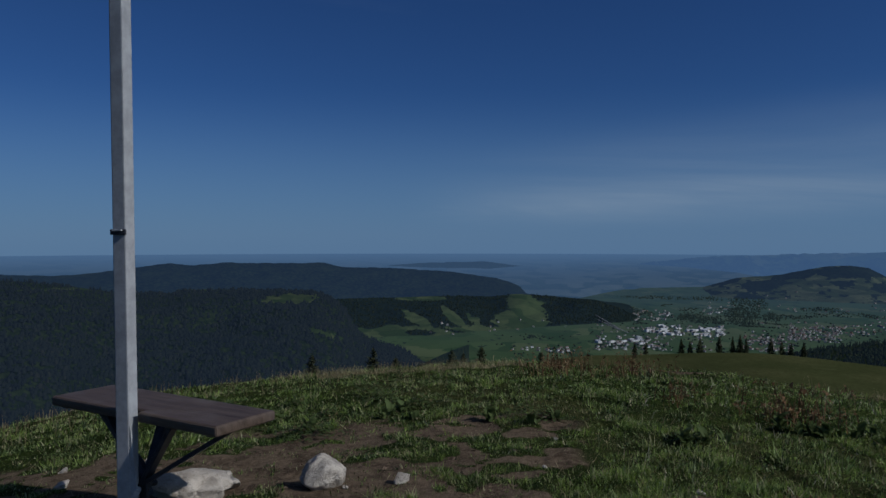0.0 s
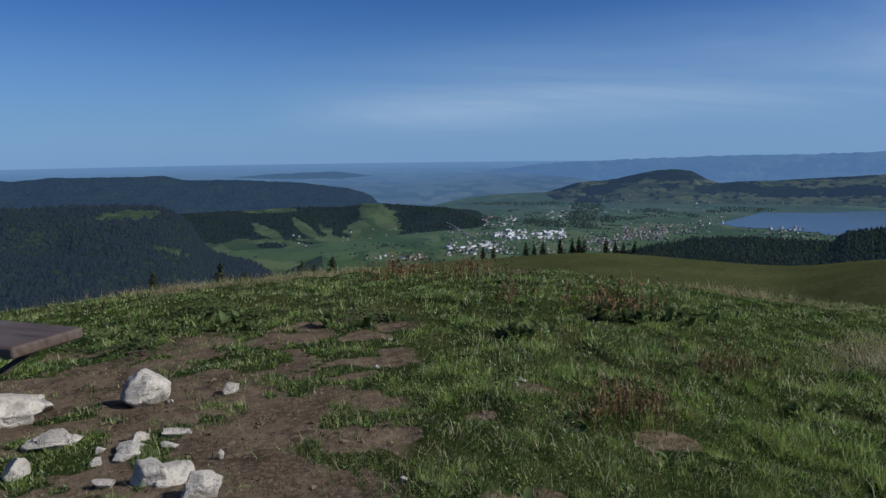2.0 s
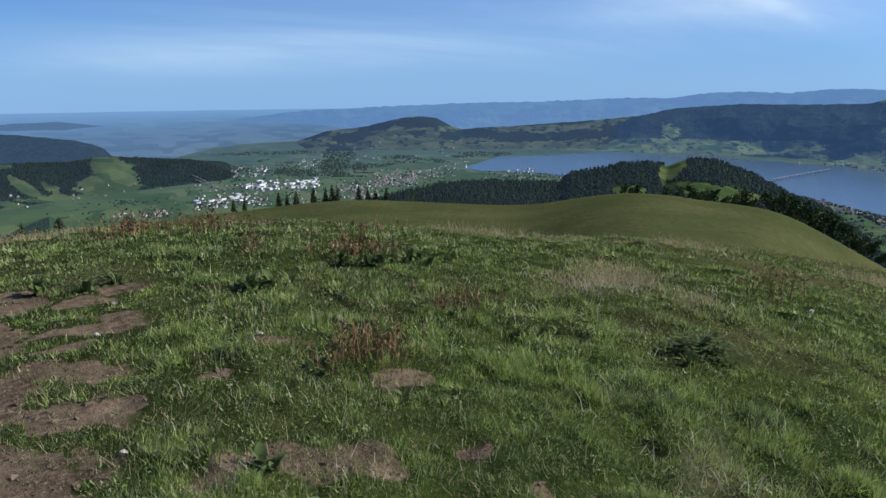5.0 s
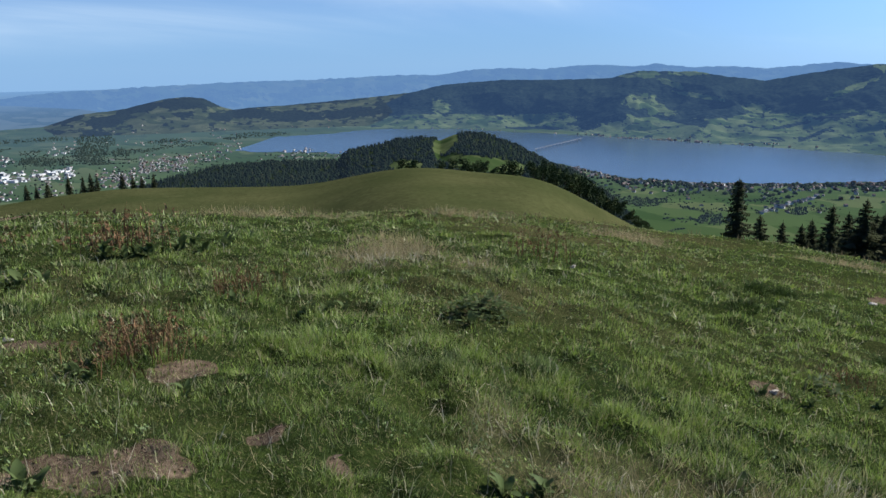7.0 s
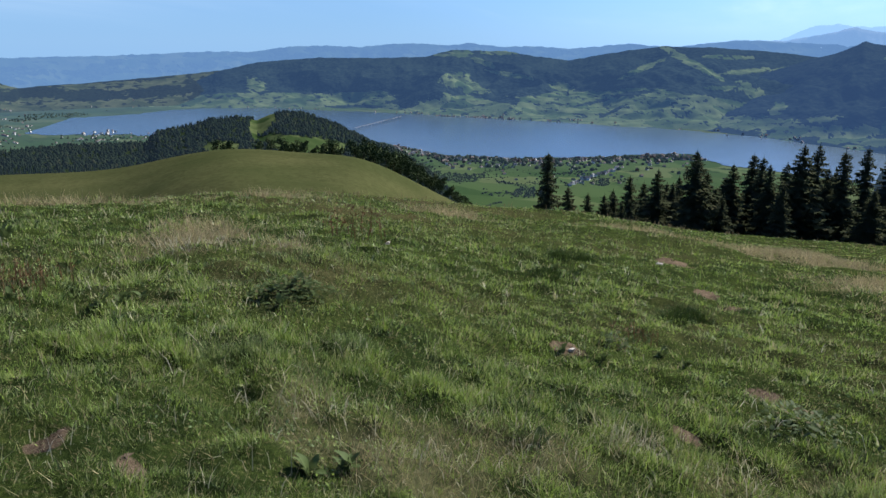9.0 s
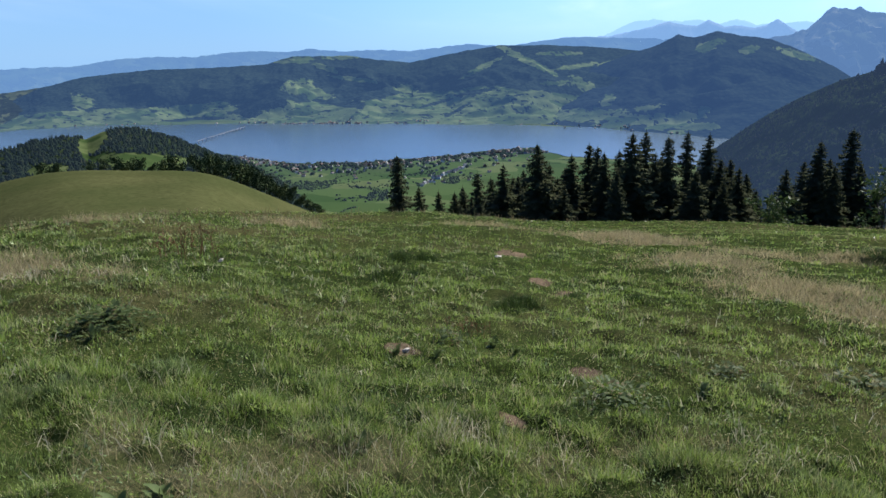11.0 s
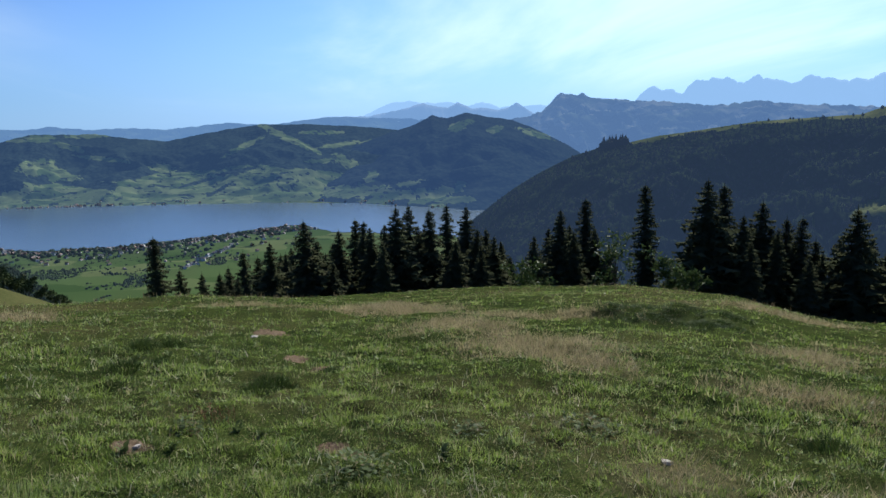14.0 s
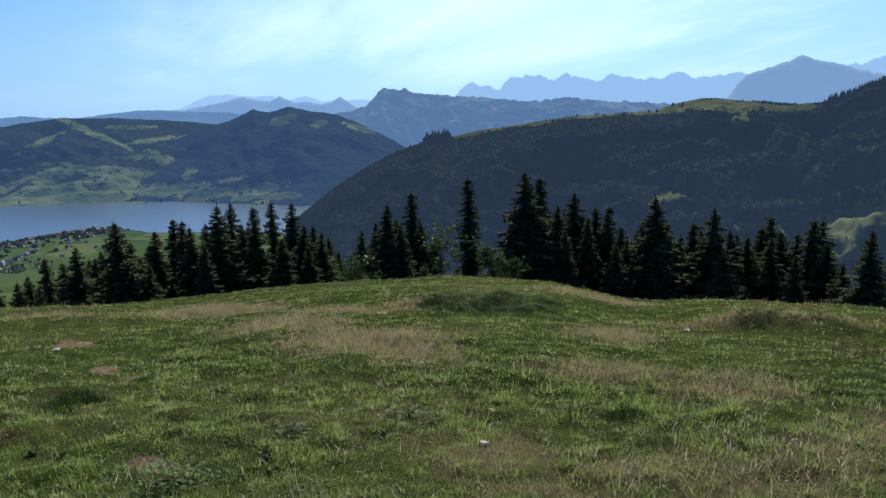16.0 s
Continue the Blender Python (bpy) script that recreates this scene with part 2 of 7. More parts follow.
def mat_hill(name, air=0.0, forest=((0.010, 0.018, 0.009), (0.030, 0.042, 0.018)), meadow=((0.040, 0.066, 0.022), (0.070, 0.084, 0.034)), grain=0.03, tint=AIR, parcels=1.0):
    """Woods and pastures, told apart by the attribute 'wood'."""
    m = Nodes(name, 1.0, spec=0.0)
    v = m.coords()
    crowns = m.voronoi(v, grain * 3)
    patch = m.noise(v, grain * 0.25, 5, 0.65)
    w = m.mix(m.span(crowns, 0.1, 0.8), forest[1], forest[0])
    w = m.mix(m.span(patch, 0.5, 0.72, 0, 0.6), w, tuple(1.25 * k for k in forest[1]))
    # pasture in parcels, with dotted hedges and single trees
    bent = m.nt.nodes.new("ShaderNodeVectorMath")
    m.nt.links.new(m.coords(scale=(1, 0.6, 1), rot=(0, 0, 0.5)), bent.inputs[0])
    m.nt.links.new(m.mix(1.0, m.add("ShaderNodeTexNoise", Vector=v, Scale=grain * 0.7, Detail=3).outputs["Color"], (0.9 / grain,) * 3, "MULTIPLY"), bent.inputs[1])
    cell = m.add("ShaderNodeTexVoronoi", Vector=bent.outputs[0], Scale=grain * 0.8)
    pick = m.add("ShaderNodeSeparateColor", Color=cell.outputs["Color"]).outputs[0]
    g = m.mix(m.span(pick, 0.5 - 0.45 * parcels, 0.5 + 0.45 * parcels) if parcels else 0.5, tuple(0.8 * k for k in meadow[0]), tuple(1.15 * k for k in meadow[1]))
    g = m.mix(m.span(m.noise(v, grain * 0.6, 5, 0.65), 0.4, 0.68, 0, 0.7), g, tuple(0.72 * k for k in meadow[0]))
    g = m.mix(m.span(m.noise(v, grain * 2.2, 5, 0.7), 0.60, 0.64, 0, 0.5), g, forest[1])
    edge = m.calc("ADD", m.attr("wood"), m.calc("MULTIPLY", m.calc("SUBTRACT", m.noise(v, grain, 8, 0.72), 0.5), 0.55))
    m.color(m.mix(m.span(edge, 0.45, 0.55), g, w))
    m.bump(m.calc("MULTIPLY", crowns, m.span(edge, 0.45, 0.55)), 0.6, 0.08 / grain)
    # haze over the slope, imitated by emission mixed with the surface
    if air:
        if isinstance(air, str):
            # haze as emission, its tint paler where the share is larger
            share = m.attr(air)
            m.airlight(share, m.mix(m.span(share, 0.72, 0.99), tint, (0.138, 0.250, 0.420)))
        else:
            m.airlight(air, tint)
    return m.mat


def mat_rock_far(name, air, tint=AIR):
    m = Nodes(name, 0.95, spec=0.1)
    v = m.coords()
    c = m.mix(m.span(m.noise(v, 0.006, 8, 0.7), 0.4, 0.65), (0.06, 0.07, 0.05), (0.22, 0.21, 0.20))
    # blue haze over the rock, put in as emission
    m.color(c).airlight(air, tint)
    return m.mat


def mat_leafy(name, a, b, c, rough=0.65, translucent=0.25, patch=1.6, air=0.0, tint=(0.026, 0.042, 0.074)):
    """Leaves or blades, each one of its own shade."""
    m = Nodes(name, rough, spec=0.06 if translucent > 0.08 else 0.0)
    k = m.island()
    v = m.coords()
    col = m.mix(m.span(k, 0.0, 0.6), a, b)
    col = m.mix(m.span(k, 0.75, 1.0), col, c)
    col = m.mix(m.span(m.noise(v, patch, 3), 0.35, 0.7, 0, 0.6), col, a)
    m.color(col)
    if translucent:
        tr = m.add("ShaderNodeBsdfTranslucent", Color=col)
        mx = m.nt.nodes.new("ShaderNodeMixShader")
        mx.inputs[0].default_value = translucent
        m.nt.links.new(m.bsdf.outputs[0], mx.inputs[1])
        m.nt.links.new(tr.outputs[0], mx.inputs[2])
        m.nt.links.new(mx.outputs[0], m.out.inputs[0])
    # haze before distant woods, imitated by leaves that emit its tint
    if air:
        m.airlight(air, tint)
    return m.mat


def mat_plain(name, a, b, scale, rough=0.8, metal=0.0, bump=0.2, dist=0.01, spec=0.3, stretch=(1, 1, 1)):
    m = Nodes(name, rough, metal, spec)
    v = m.coords(scale=stretch)
    n = m.noise(v, scale, 6, 0.65)
    m.color(m.mix(m.span(n, 0.3, 0.7), a, b))
    m.bump(n, bump, dist)
    return m.mat


def mat_stone():
    m = Nodes("limestone", 0.9, spec=0.2)
    v = m.coords()
    c = m.mix(m.span(m.noise(v, 6.0, 6, 0.7), 0.3, 0.7), (0.34, 0.29, 0.235), (0.60, 0.53, 0.44))
    c = m.mix(m.span(m.noise(v, 21.0, 5, 0.7), 0.52, 0.72, 0, 0.75), c, (0.16, 0.14, 0.12))
    c = m.mix(m.span(m.voronoi(v, 60.0), 0.0, 0.16, 0.5, 0), c, (0.10, 0.09, 0.08))
    m.color(c)
    m.bump(m.noise(v, 18.0, 8, 0.72), 1.0, 0.03)
    return m.mat


def mat_water():
    m = Nodes("lake_water", 0.22, spec=0.5)
    v = m.coords()
    m.color(m.mix(m.span(m.noise(v, 0.004, 4), 0.35, 0.7), (0.050, 0.080, 0.102), (0.060, 0.090, 0.114)))
    m.bump(m.noise(m.coords(scale=(1, 0.4, 1)), 0.12, 5, 0.7), 0.16, 0.6)
    return m.mat


def mat_grass(name="grass_blades", rough=0.45, spec=0.25, broad=False):
    """Blades: each of its own shade, tufts of a common one, wide drifts of yellower and bluer turf."""
    m = Nodes(name, rough, spec=spec)
    k, v = m.island(), m.coords()
    tuft = m.attr("tone")
    col = m.mix(m.span(tuft, 0.0, 0.5), (0.026, 0.044, 0.012), (0.180, 0.250, 0.042))
    col = m.mix(m.span(tuft, 0.55, 0.85), col, (0.320, 0.425, 0.076))
    col = m.mix(m.span(tuft, 0.88, 0.94), col, (0.400, 0.355, 0.185))
    col = m.mix(m.span(m.noise(v, 0.42, 4), 0.52, 0.64, 0, 0.22), col, (0.200, 0.205, 0.066))
    col = m.mix(m.span(m.noise(v, 1.3, 5, 0.65), 0.58, 0.68, 0, 0.32), col, (0.240, 0.225, 0.110))
    col = m.mix(m.span(m.noise(v, 2.6, 4, 0.6), 0.55, 0.66, 0, 0.5), col, (0.066, 0.112, 0.040))
    col = m.mix(m.span(k, 0.62, 0.85, 0, 0.6), col, (0.37, 0.46, 0.16))
    if broad:
        col = m.mix(m.span(k, 0.70, 0.95), col, (0.200, 0.260, 0.120))
    else:
        col = m.mix(m.span(k, 0.89, 0.99), col, (0.40, 0.36, 0.20))
    col = m.mix(m.span(k, 0.0, 0.55, 0.8, 0), col, (0.016, 0.034, 0.009))
    m.color(col)
    tr = m.add("ShaderNodeBsdfTranslucent", Color=col)
    mx = m.nt.nodes.new("ShaderNodeMixShader")
    mx.inputs[0].default_value = 0.36
    m.nt.links.new(m.bsdf.outputs[0], mx.inputs[1])
    m.nt.links.new(tr.outputs[0], mx.inputs[2])
    m.nt.links.new(mx.outputs[0], m.out.inputs[0])
    return m.mat


M_GROUND = mat_ground()
M_STONE = mat_stone()
M_WATER = mat_water()
M_GRASS = mat_grass()
M_HERB = mat_grass("herb_leaves", 0.60, 0.12, True)
M_STALK = mat_leafy("dead_stalks", (0.15, 0.115, 0.060), (0.24, 0.19, 0.10), (0.12, 0.08, 0.05), 0.7, 0.3)
M_STRAW = mat_leafy("dry_grass", (0.200, 0.165, 0.085), (0.470, 0.385, 0.220), (0.120, 0.140, 0.045), 0.7, 0.4)
M_PALE = mat_leafy("bleached_stalks", (0.40, 0.36, 0.24), (0.60, 0.54, 0.39), (0.33, 0.32, 0.18), 0.6, 0.35)
M_DOCK = mat_leafy("dock_leaves", (0.056, 0.078, 0.026), (0.092, 0.122, 0.042), (0.150, 0.105, 0.050), 0.6, 0.3)
M_RUST = mat_leafy("rusty_stalks", (0.120, 0.066, 0.032), (0.175, 0.105, 0.054), (0.130, 0.100, 0.050), 0.8, 0.1)
M_SPRUCE = mat_leafy("spruce_needles", (0.044, 0.050, 0.026), (0.056, 0.062, 0.032), (0.070, 0.068, 0.040), 0.95, 0.06)
M_WOODS = mat_leafy("far_woods", (0.038, 0.056, 0.026), (0.066, 0.088, 0.036), (0.110, 0.112, 0.046), 0.9, 0.0)
# the next four emit a bluish haze: last its share, then its tint
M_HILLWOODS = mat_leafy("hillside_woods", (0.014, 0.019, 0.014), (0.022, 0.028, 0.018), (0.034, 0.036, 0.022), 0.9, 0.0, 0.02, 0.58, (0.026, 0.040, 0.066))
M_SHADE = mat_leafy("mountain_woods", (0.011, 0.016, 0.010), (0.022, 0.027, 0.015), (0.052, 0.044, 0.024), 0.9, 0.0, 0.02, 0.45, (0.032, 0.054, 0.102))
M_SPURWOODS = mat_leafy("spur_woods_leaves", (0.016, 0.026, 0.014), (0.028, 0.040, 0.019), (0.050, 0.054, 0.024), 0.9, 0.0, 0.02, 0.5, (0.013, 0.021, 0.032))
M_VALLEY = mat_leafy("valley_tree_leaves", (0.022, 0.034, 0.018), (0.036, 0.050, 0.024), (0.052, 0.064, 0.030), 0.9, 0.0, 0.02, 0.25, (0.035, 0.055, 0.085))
M_TUSSOCK = mat_leafy("tussock_blades", (0.018, 0.034, 0.009), (0.046, 0.076, 0.016), (0.100, 0.125, 0.034), 0.7, 0.3)
M_EARTH = mat_plain("earth", (0.075, 0.050, 0.033), (0.150, 0.106, 0.072), 9.0, 0.95)
M_SHRUB = mat_leafy("shrub_leaves", (0.035, 0.060, 0.018), (0.070, 0.100, 0.030), (0.110, 0.130, 0.045), 0.6, 0.25)
M_BARK = mat_plain("bark", (0.035, 0.026, 0.020), (0.085, 0.065, 0.050), 9.0, 0.9, bump=0.5)
M_WALL = mat_plain("house_render", (0.28, 0.275, 0.265), (0.46, 0.45, 0.44), 0.4, 0.9)
M_TIMBER = mat_plain("dark_timber", (0.10, 0.065, 0.045), (0.17, 0.12, 0.09), 0.8, 0.9)
M_ROOF = mat_plain("roof_tiles", (0.105, 0.075, 0.065), (0.165, 0.130, 0.115), 0.6, 0.9)
M_ROOFG = mat_plain("grey_roof", (0.12, 0.12, 0.125), (0.20, 0.20, 0.21), 0.6, 0.9)
M_ROOFP = mat_plain("pale_roof", (0.30, 0.30, 0.31), (0.48, 0.48, 0.49), 0.5, 0.8)
M_STEEL = mat_plain("galvanised_steel", (0.25, 0.253, 0.255), (0.35, 0.353, 0.355), 14.0, 0.7, 0.0, bump=0.08, dist=0.003)
M_WHITE = mat_plain("white_render", (0.55, 0.54, 0.52), (0.70, 0.69, 0.67), 0.4, 0.9)
M_BLACK = mat_plain("painted_iron", (0.022, 0.023, 0.027), (0.045, 0.046, 0.052), 25.0, 0.5, 0.2, bump=0.1, dist=0.002)
# ---- shapes of the land ----
def hash_grid(ix, iy, seed):
    h = np.sin(ix * 127.1 + iy * 311.7 + seed * 74.7) * 43758.5453
    return h - np.floor(h)


def value_noise(x, y, seed=0):
    ix, iy = np.floor(x), np.floor(y)
    fx, fy = x - ix, y - iy
    fx, fy = fx * fx * (3 - 2 * fx), fy * fy * (3 - 2 * fy)
    a, b = hash_grid(ix, iy, seed), hash_grid(ix + 1, iy, seed)
    c, d = hash_grid(ix, iy + 1, seed), hash_grid(ix + 1, iy + 1, seed)
    return (a + (b - a) * fx) * (1 - fy) + (c + (d - c) * fx) * fy


def fbm(x, y, seed=0, octaves=4, gain=0.5):
    total, amp, norm = 0.0, 1.0, 0.0
    for k in range(octaves):
        total = total + amp * value_noise(x * 2.03**k, y * 2.03**k, seed + 13 * k)
        norm += amp
        amp *= gain
    return total / norm


def step(a, b, v):
    u = np.clip((np.asarray(v, float) - a) / (b - a), 0, 1)
    return u * u * (3 - 2 * u)


def curve(az, pairs):
    """A line through (azimuth, value) pairs."""
    p = np.array(pairs, float)
    return np.interp(az, p[:, 0], p[:, 1])


# the summit's slope and curvature by azimuth (clockwise from the first view)
SLOPE = [(-60, 0.02), (-30, -0.03), (-8, -0.04), (20, -0.056), (35, -0.02), (52, 0.030), (66, 0.10), (85, 0.153), (110, 0.150), (122, 0.145), (150, 0.12), (200, 0.05), (300, 0.02)]
BEND = [(-60, 0.012), (-30, 0.0117), (-20, 0.0098), (5, 0.0085), (20, 0.0096), (35, 0.0082), (52, 0.0053), (66, 0.0028), (85, 0.00150), (104, 0.00115), (112, 0.00150), (118, 0.0024), (135, 0.0022), (150, 0.003), (200, 0.008), (300, 0.012)]
SHOULDER = [(-20, -14), (0, -12.5), (7, -9.6), (10.5, -8.9), (14.8, -8.75), (19.2, -8.35), (23.5, -8.15), (29.8, -8.5), (34, -8.7), (37, -8.7), (41, -8.0), (43.4, -7.65), (45.9, -7.6), (48.4, -7.9), (51, -8.2), (53.2, -8.3), (55.2, -8.8), (57.8, -10.1), (61, -11.9), (65, -14), (70, -18)]
VALLEY = -270.0
# turf mounds: azimuth, distance, half width, half depth, height
MOUNDS = [(107.5, 14.2, 1.4, 0.5, 0.26), (129, 13.0, 1.2, 0.5, 0.26), (83, 7.3, 0.5, 0.2, 0.07), (71, 8.6, 0.5, 0.3, 0.06)]


def tussocks(x, y):
    """Small domes of turf, a hand or two across."""
    return step(0.42, 0.68, fbm(x * 4.2, y * 4.2, 14, 2))


def clumps(x, y):
    """1 on the tufts of the turf, 0 in the gaps between them, a hand or two across."""
    return step(0.42, 0.56, 0.72 * fbm(x * 6.3, y * 6.3, 61, 2) + 0.28 * fbm(x * 1.9, y * 1.9, 62, 2))


def worn(x, y):
    """The trodden ground round the bench."""
    r, az = np.hypot(x, y), np.degrees(np.arctan2(x, y))
    return step(17, 6, az) * step(-46, -30, az) * step(6.6, 5.4, r)


def near_drop(az, r):
    s, k = curve(az, SLOPE), curve(az, BEND)
    full = 0.5
    r1 = np.maximum((full - s) / (2 * k), 1.0)
    rr = np.minimum(r, r1)
    return s * rr + k * rr * rr + np.maximum(r - r1, 0) * full


def ground_height(x, y):
    """The height of the land sheet and its kind: 0 summit meadow, 1 shoulder pasture, 2 valley."""
    x, y = np.asarray(x, float), np.asarray(y, float)
    r = np.hypot(x, y)
    az = np.degrees(np.arctan2(x, y))
    az = np.where(az < -60, az + 360, az)
    lumps = (fbm(x * 0.9, y * 0.9, 3, 3) - 0.5) * 0.14 * step(0.5, 3, r) + (fbm(x * 3.7, y * 3.7, 4, 3) - 0.5) * 0.085 * step(0.5, 2, r) * step(40, 10, r) + (fbm(x * 0.16, y * 0.16, 8, 3) - 0.5) * 0.5 * step(4, 14, r) * step(60, 25, r)
    lumps = lumps * (0.35 + 0.65 * step(12, 40, az))
    lumps = lumps + tussocks(x, y) * 0.030 * step(0.6, 1.5, r) * step(26, 10, r) * (0.2 + 0.8 * np.maximum(step(4, 14, az), step(5.0, 6.5, r)))
    for a, d, wide, deep, high in MOUNDS:
        dx, dy = x - d * math.sin(radians(a)), y - d * math.cos(radians(a))
        u = (dx * math.cos(radians(a)) - dy * math.sin(radians(a))) / wide
        v = (dx * math.sin(radians(a)) + dy * math.cos(radians(a))) / deep
        lumps = lumps + high * np.exp(-(u * u + v * v)) * (0.35 + 1.3 * fbm(x * 1.9, y * 1.9, 9, 3))
    top = -near_drop(az, r) + lumps
    rc = 112 + 10 * np.sin(np.radians(az * 5.0))
    zc = EYE + rc * np.tan(np.radians(sum(curve(az + d, SHOULDER) for d in (-1.6, -0.8, 0, 0.8, 1.6)) / 5))
    wave = (fbm(x * 0.05, y * 0.05, 5, 4) - 0.5) * 2.2 * step(0, 25, np.abs(r - rc))
    should = np.where(r < rc, zc + (rc - r) * 0.055 + wave * 0.5, zc - (r - rc) * 0.12 - (r - rc) ** 2 * 0.004 + wave)
    should = np.where((az > 75) | (az < -15) | (r < 40), -1e4, should)
    low = VALLEY + (fbm(x * 0.003, y * 0.003, 6, 4) - 0.5) * 10 * step(400, 900, r)
    low = np.where((r > 1100), VALLEY + (low - VALLEY) * 0.08, low)
    z = np.maximum(np.maximum(top, should), low)
    zone = np.where(z <= low + 0.5, 2.0, np.where(should >= top - 0.2, 1.0, step(38, 60, r)))
    return z, zone


def rest(x, y):
    return float(ground_height(x, y)[0])


def spot(az, r):
    """A place on the land, by azimuth in degrees and distance."""
    x, y = r * math.sin(radians(az)), r * math.cos(radians(az))
    return x, y, rest(x, y)


def link_mesh(name, verts, faces, material, smooth=True):
    me = bpy.data.meshes.new(name)
    verts = np.asarray(verts, np.float32)
    faces = np.asarray(faces, np.int32)
    n, w = faces.shape
    me.vertices.add(len(verts))
    me.vertices.foreach_set("co", verts.ravel())
    me.loops.add(n * w)
    me.loops.foreach_set("vertex_index", faces.ravel())
    me.polygons.add(n)
    me.polygons.foreach_set("loop_start", np.arange(n, dtype=np.int32) * w)
    me.update(calc_edges=True)
    me.polygons.foreach_set("use_smooth", np.full(n, smooth, bool))
    me.materials.append(material)
    return me


def set_attr(me, name, values):
    a = me.attributes.new(name, "FLOAT", "POINT")
    a.data.foreach_set("value", np.asarray(values, np.float32).ravel())


def sheet_faces(rows, cols, wrap=False):
    i = np.arange(rows - 1)[:, None] * cols
    j = np.arange(cols if wrap else cols - 1)[None, :]
    k = (j + 1) % cols
    return np.stack([i + j, i + k, i + cols + k, i + cols + j], -1).reshape(-1, 4)[:, ::-1]


# bare earth: azimuth, distance, half width, half depth
BARE_PATH = [(-20.5, 4.7, 0.30, 0.2), (-13.3, 4.9, 0.52, 0.26), (-5.4, 4.39, 0.24, 0.18), (-9.5, 4.4, 0.28, 0.2), (-5.3, 5.51, 0.26, 0.2), (2.2, 5.7, 0.16, 0.13), (-0.1, 3.53, 0.26, 0.27), (-1.5, 3.1, 0.19, 0.4), (0.5, 2.64, 0.18, 0.26), (2.5, 2.9, 0.14, 0.18), (9.7, 3.27, 0.11, 0.09), (8.6, 4.41, 0.12, 0.08), (1.6, 4.51, 0.13, 0.09), (4.4, 3.89, 0.10, 0.1), (5.6, 2.7, 0.13, 0.15), (17.9, 2.45, 0.07, 0.1), (16.6, 3.47, 0.06, 0.05), (-2.9, 4.1, 0.16, 0.1), (-8, 3.9, 0.3, 0.15)]
BARE_SPOTS = [(20.2, 3.83, 0.14, 0.05), (30.5, 3.53, 0.09, 0.08), (25.1, 2.62, 0.18, 0.08), (37.1, 2.83, 0.04, 0.05), (42.8, 2.59, 0.04, 0.05), (72.4, 4.95, 0.08, 0.06), (86.0, 4.9, 0.10, 0.10), (81.8, 3.93, 0.04, 0.03), (78.7, 11.2, 0.2, 0.3), (17.6, 10.59, 0.40, 0.24), (81.5, 8.6, 0.09, 0.14), (83.4, 8.0, 0.08, 0.12)]
BARE = BARE_PATH + BARE_SPOTS
# lush bright turf: azimuth, distance, half width, half depth
LUSH = [(90.3, 6.82, 0.72, 1.15), (77.1, 5.91, 0.54, 0.92), (93.7, 5.1, 0.38, 0.81), (69.4, 4.94, 0.56, 0.67), (87.7, 6.64, 0.85, 1.4), (91.8, 7.96, 0.6, 1.06), (104.0, 4.67, 0.41, 0.42), (129.1, 11.5, 0.68, 1.44), (98, 5.8, 0.5, 0.6)]


def spread_of(x, y, spots, wob, rag, a0=1.9, a1=0.7):
    """1 inside ragged ellipses given by azimuth, distance, half width and half depth."""
    m = np.zeros_like(x)
    for az, r, w, d in spots:
        a = radians(az)
        dx, dy = x - r * math.sin(a), y - r * math.cos(a)
        u = (dx * math.cos(a) - dy * math.sin(a)) / w
        v = (dx * math.sin(a) + dy * math.cos(a)) / d
        m = np.maximum(m, step(a0, a1, np.sqrt(u * u + v * v) + (wob - 0.5) * rag))
    return m


def soil_at(x, y):
    bare = spread_of(x, y, BARE, 0.5 * fbm(x * 3.1, y * 3.1, 21, 4) + 0.5 * fbm(x * 11, y * 11, 22, 3), 3.6, 2.1, 0.8)
    return np.maximum(bare, worn(x, y) * (1 - clumps(x, y)) * 0.8)


DRY_BAND = [(87.9, 15.57, 1.05, 0.9), (93.2, 11.6, 0.80, 1.0), (97.9, 9.66, 0.80, 0.9), (100.7, 9.2, 0.7, 0.9), (103.7, 8.12, 0.40, 0.6), (76, 15.74, 1.02, 0.35), (99.3, 13.8, 1.24, 0.44), (114.7, 18.61, 1.18, 0.56), (126.2, 7.09, 0.55, 0.6), (117.5, 7.5, 0.5, 0.44), (117.6, 10.9, 0.49, 0.8), (43.1, 6.54, 0.42, 0.5), (54.0, 3.25, 0.07, 0.15), (44.7, 7.3, 0.33, 0.6), (61.5, 14.26, 0.65, 0.6), (124.7, 12.75, 1.5, 0.2), (86.8, 16.9, 0.77, 1.5)]
DRY_TUFTS = [(78, 3.55, 0.15, 0.24), (-7.3, 10.49, 0.64, 0.3), (1.5, 10.5, 0.9, 0.19), (35.9, 10.2, 0.9, 0.2), (48.4, 11.65, 0.71, 0.22), (134.4, 6.1, 0.26, 0.6), (122, 4.6, 0.4, 0.3), (51, 6.4, 0.2, 0.3), (70, 3.1, 0.4, 0.25), (63, 2.8, 0.35, 0.25), (85, 3.5, 0.4, 0.2), (93, 3.8, 0.3, 0.2), (112, 4.6, 0.35, 0.35), (118, 3.9, 0.4, 0.3), (127, 4.6, 0.5, 0.5), (132, 5.2, 0.4, 0.4)]
DRY = DRY_BAND + DRY_TUFTS


def dry_at(x, y):
    return spread_of(x, y, DRY, 0.6 * fbm(x * 0.9, y * 0.9, 25, 4) + 0.4 * fbm(x * 4.0, y * 4.0, 26, 3), 2.4, 2.1, 0.3)


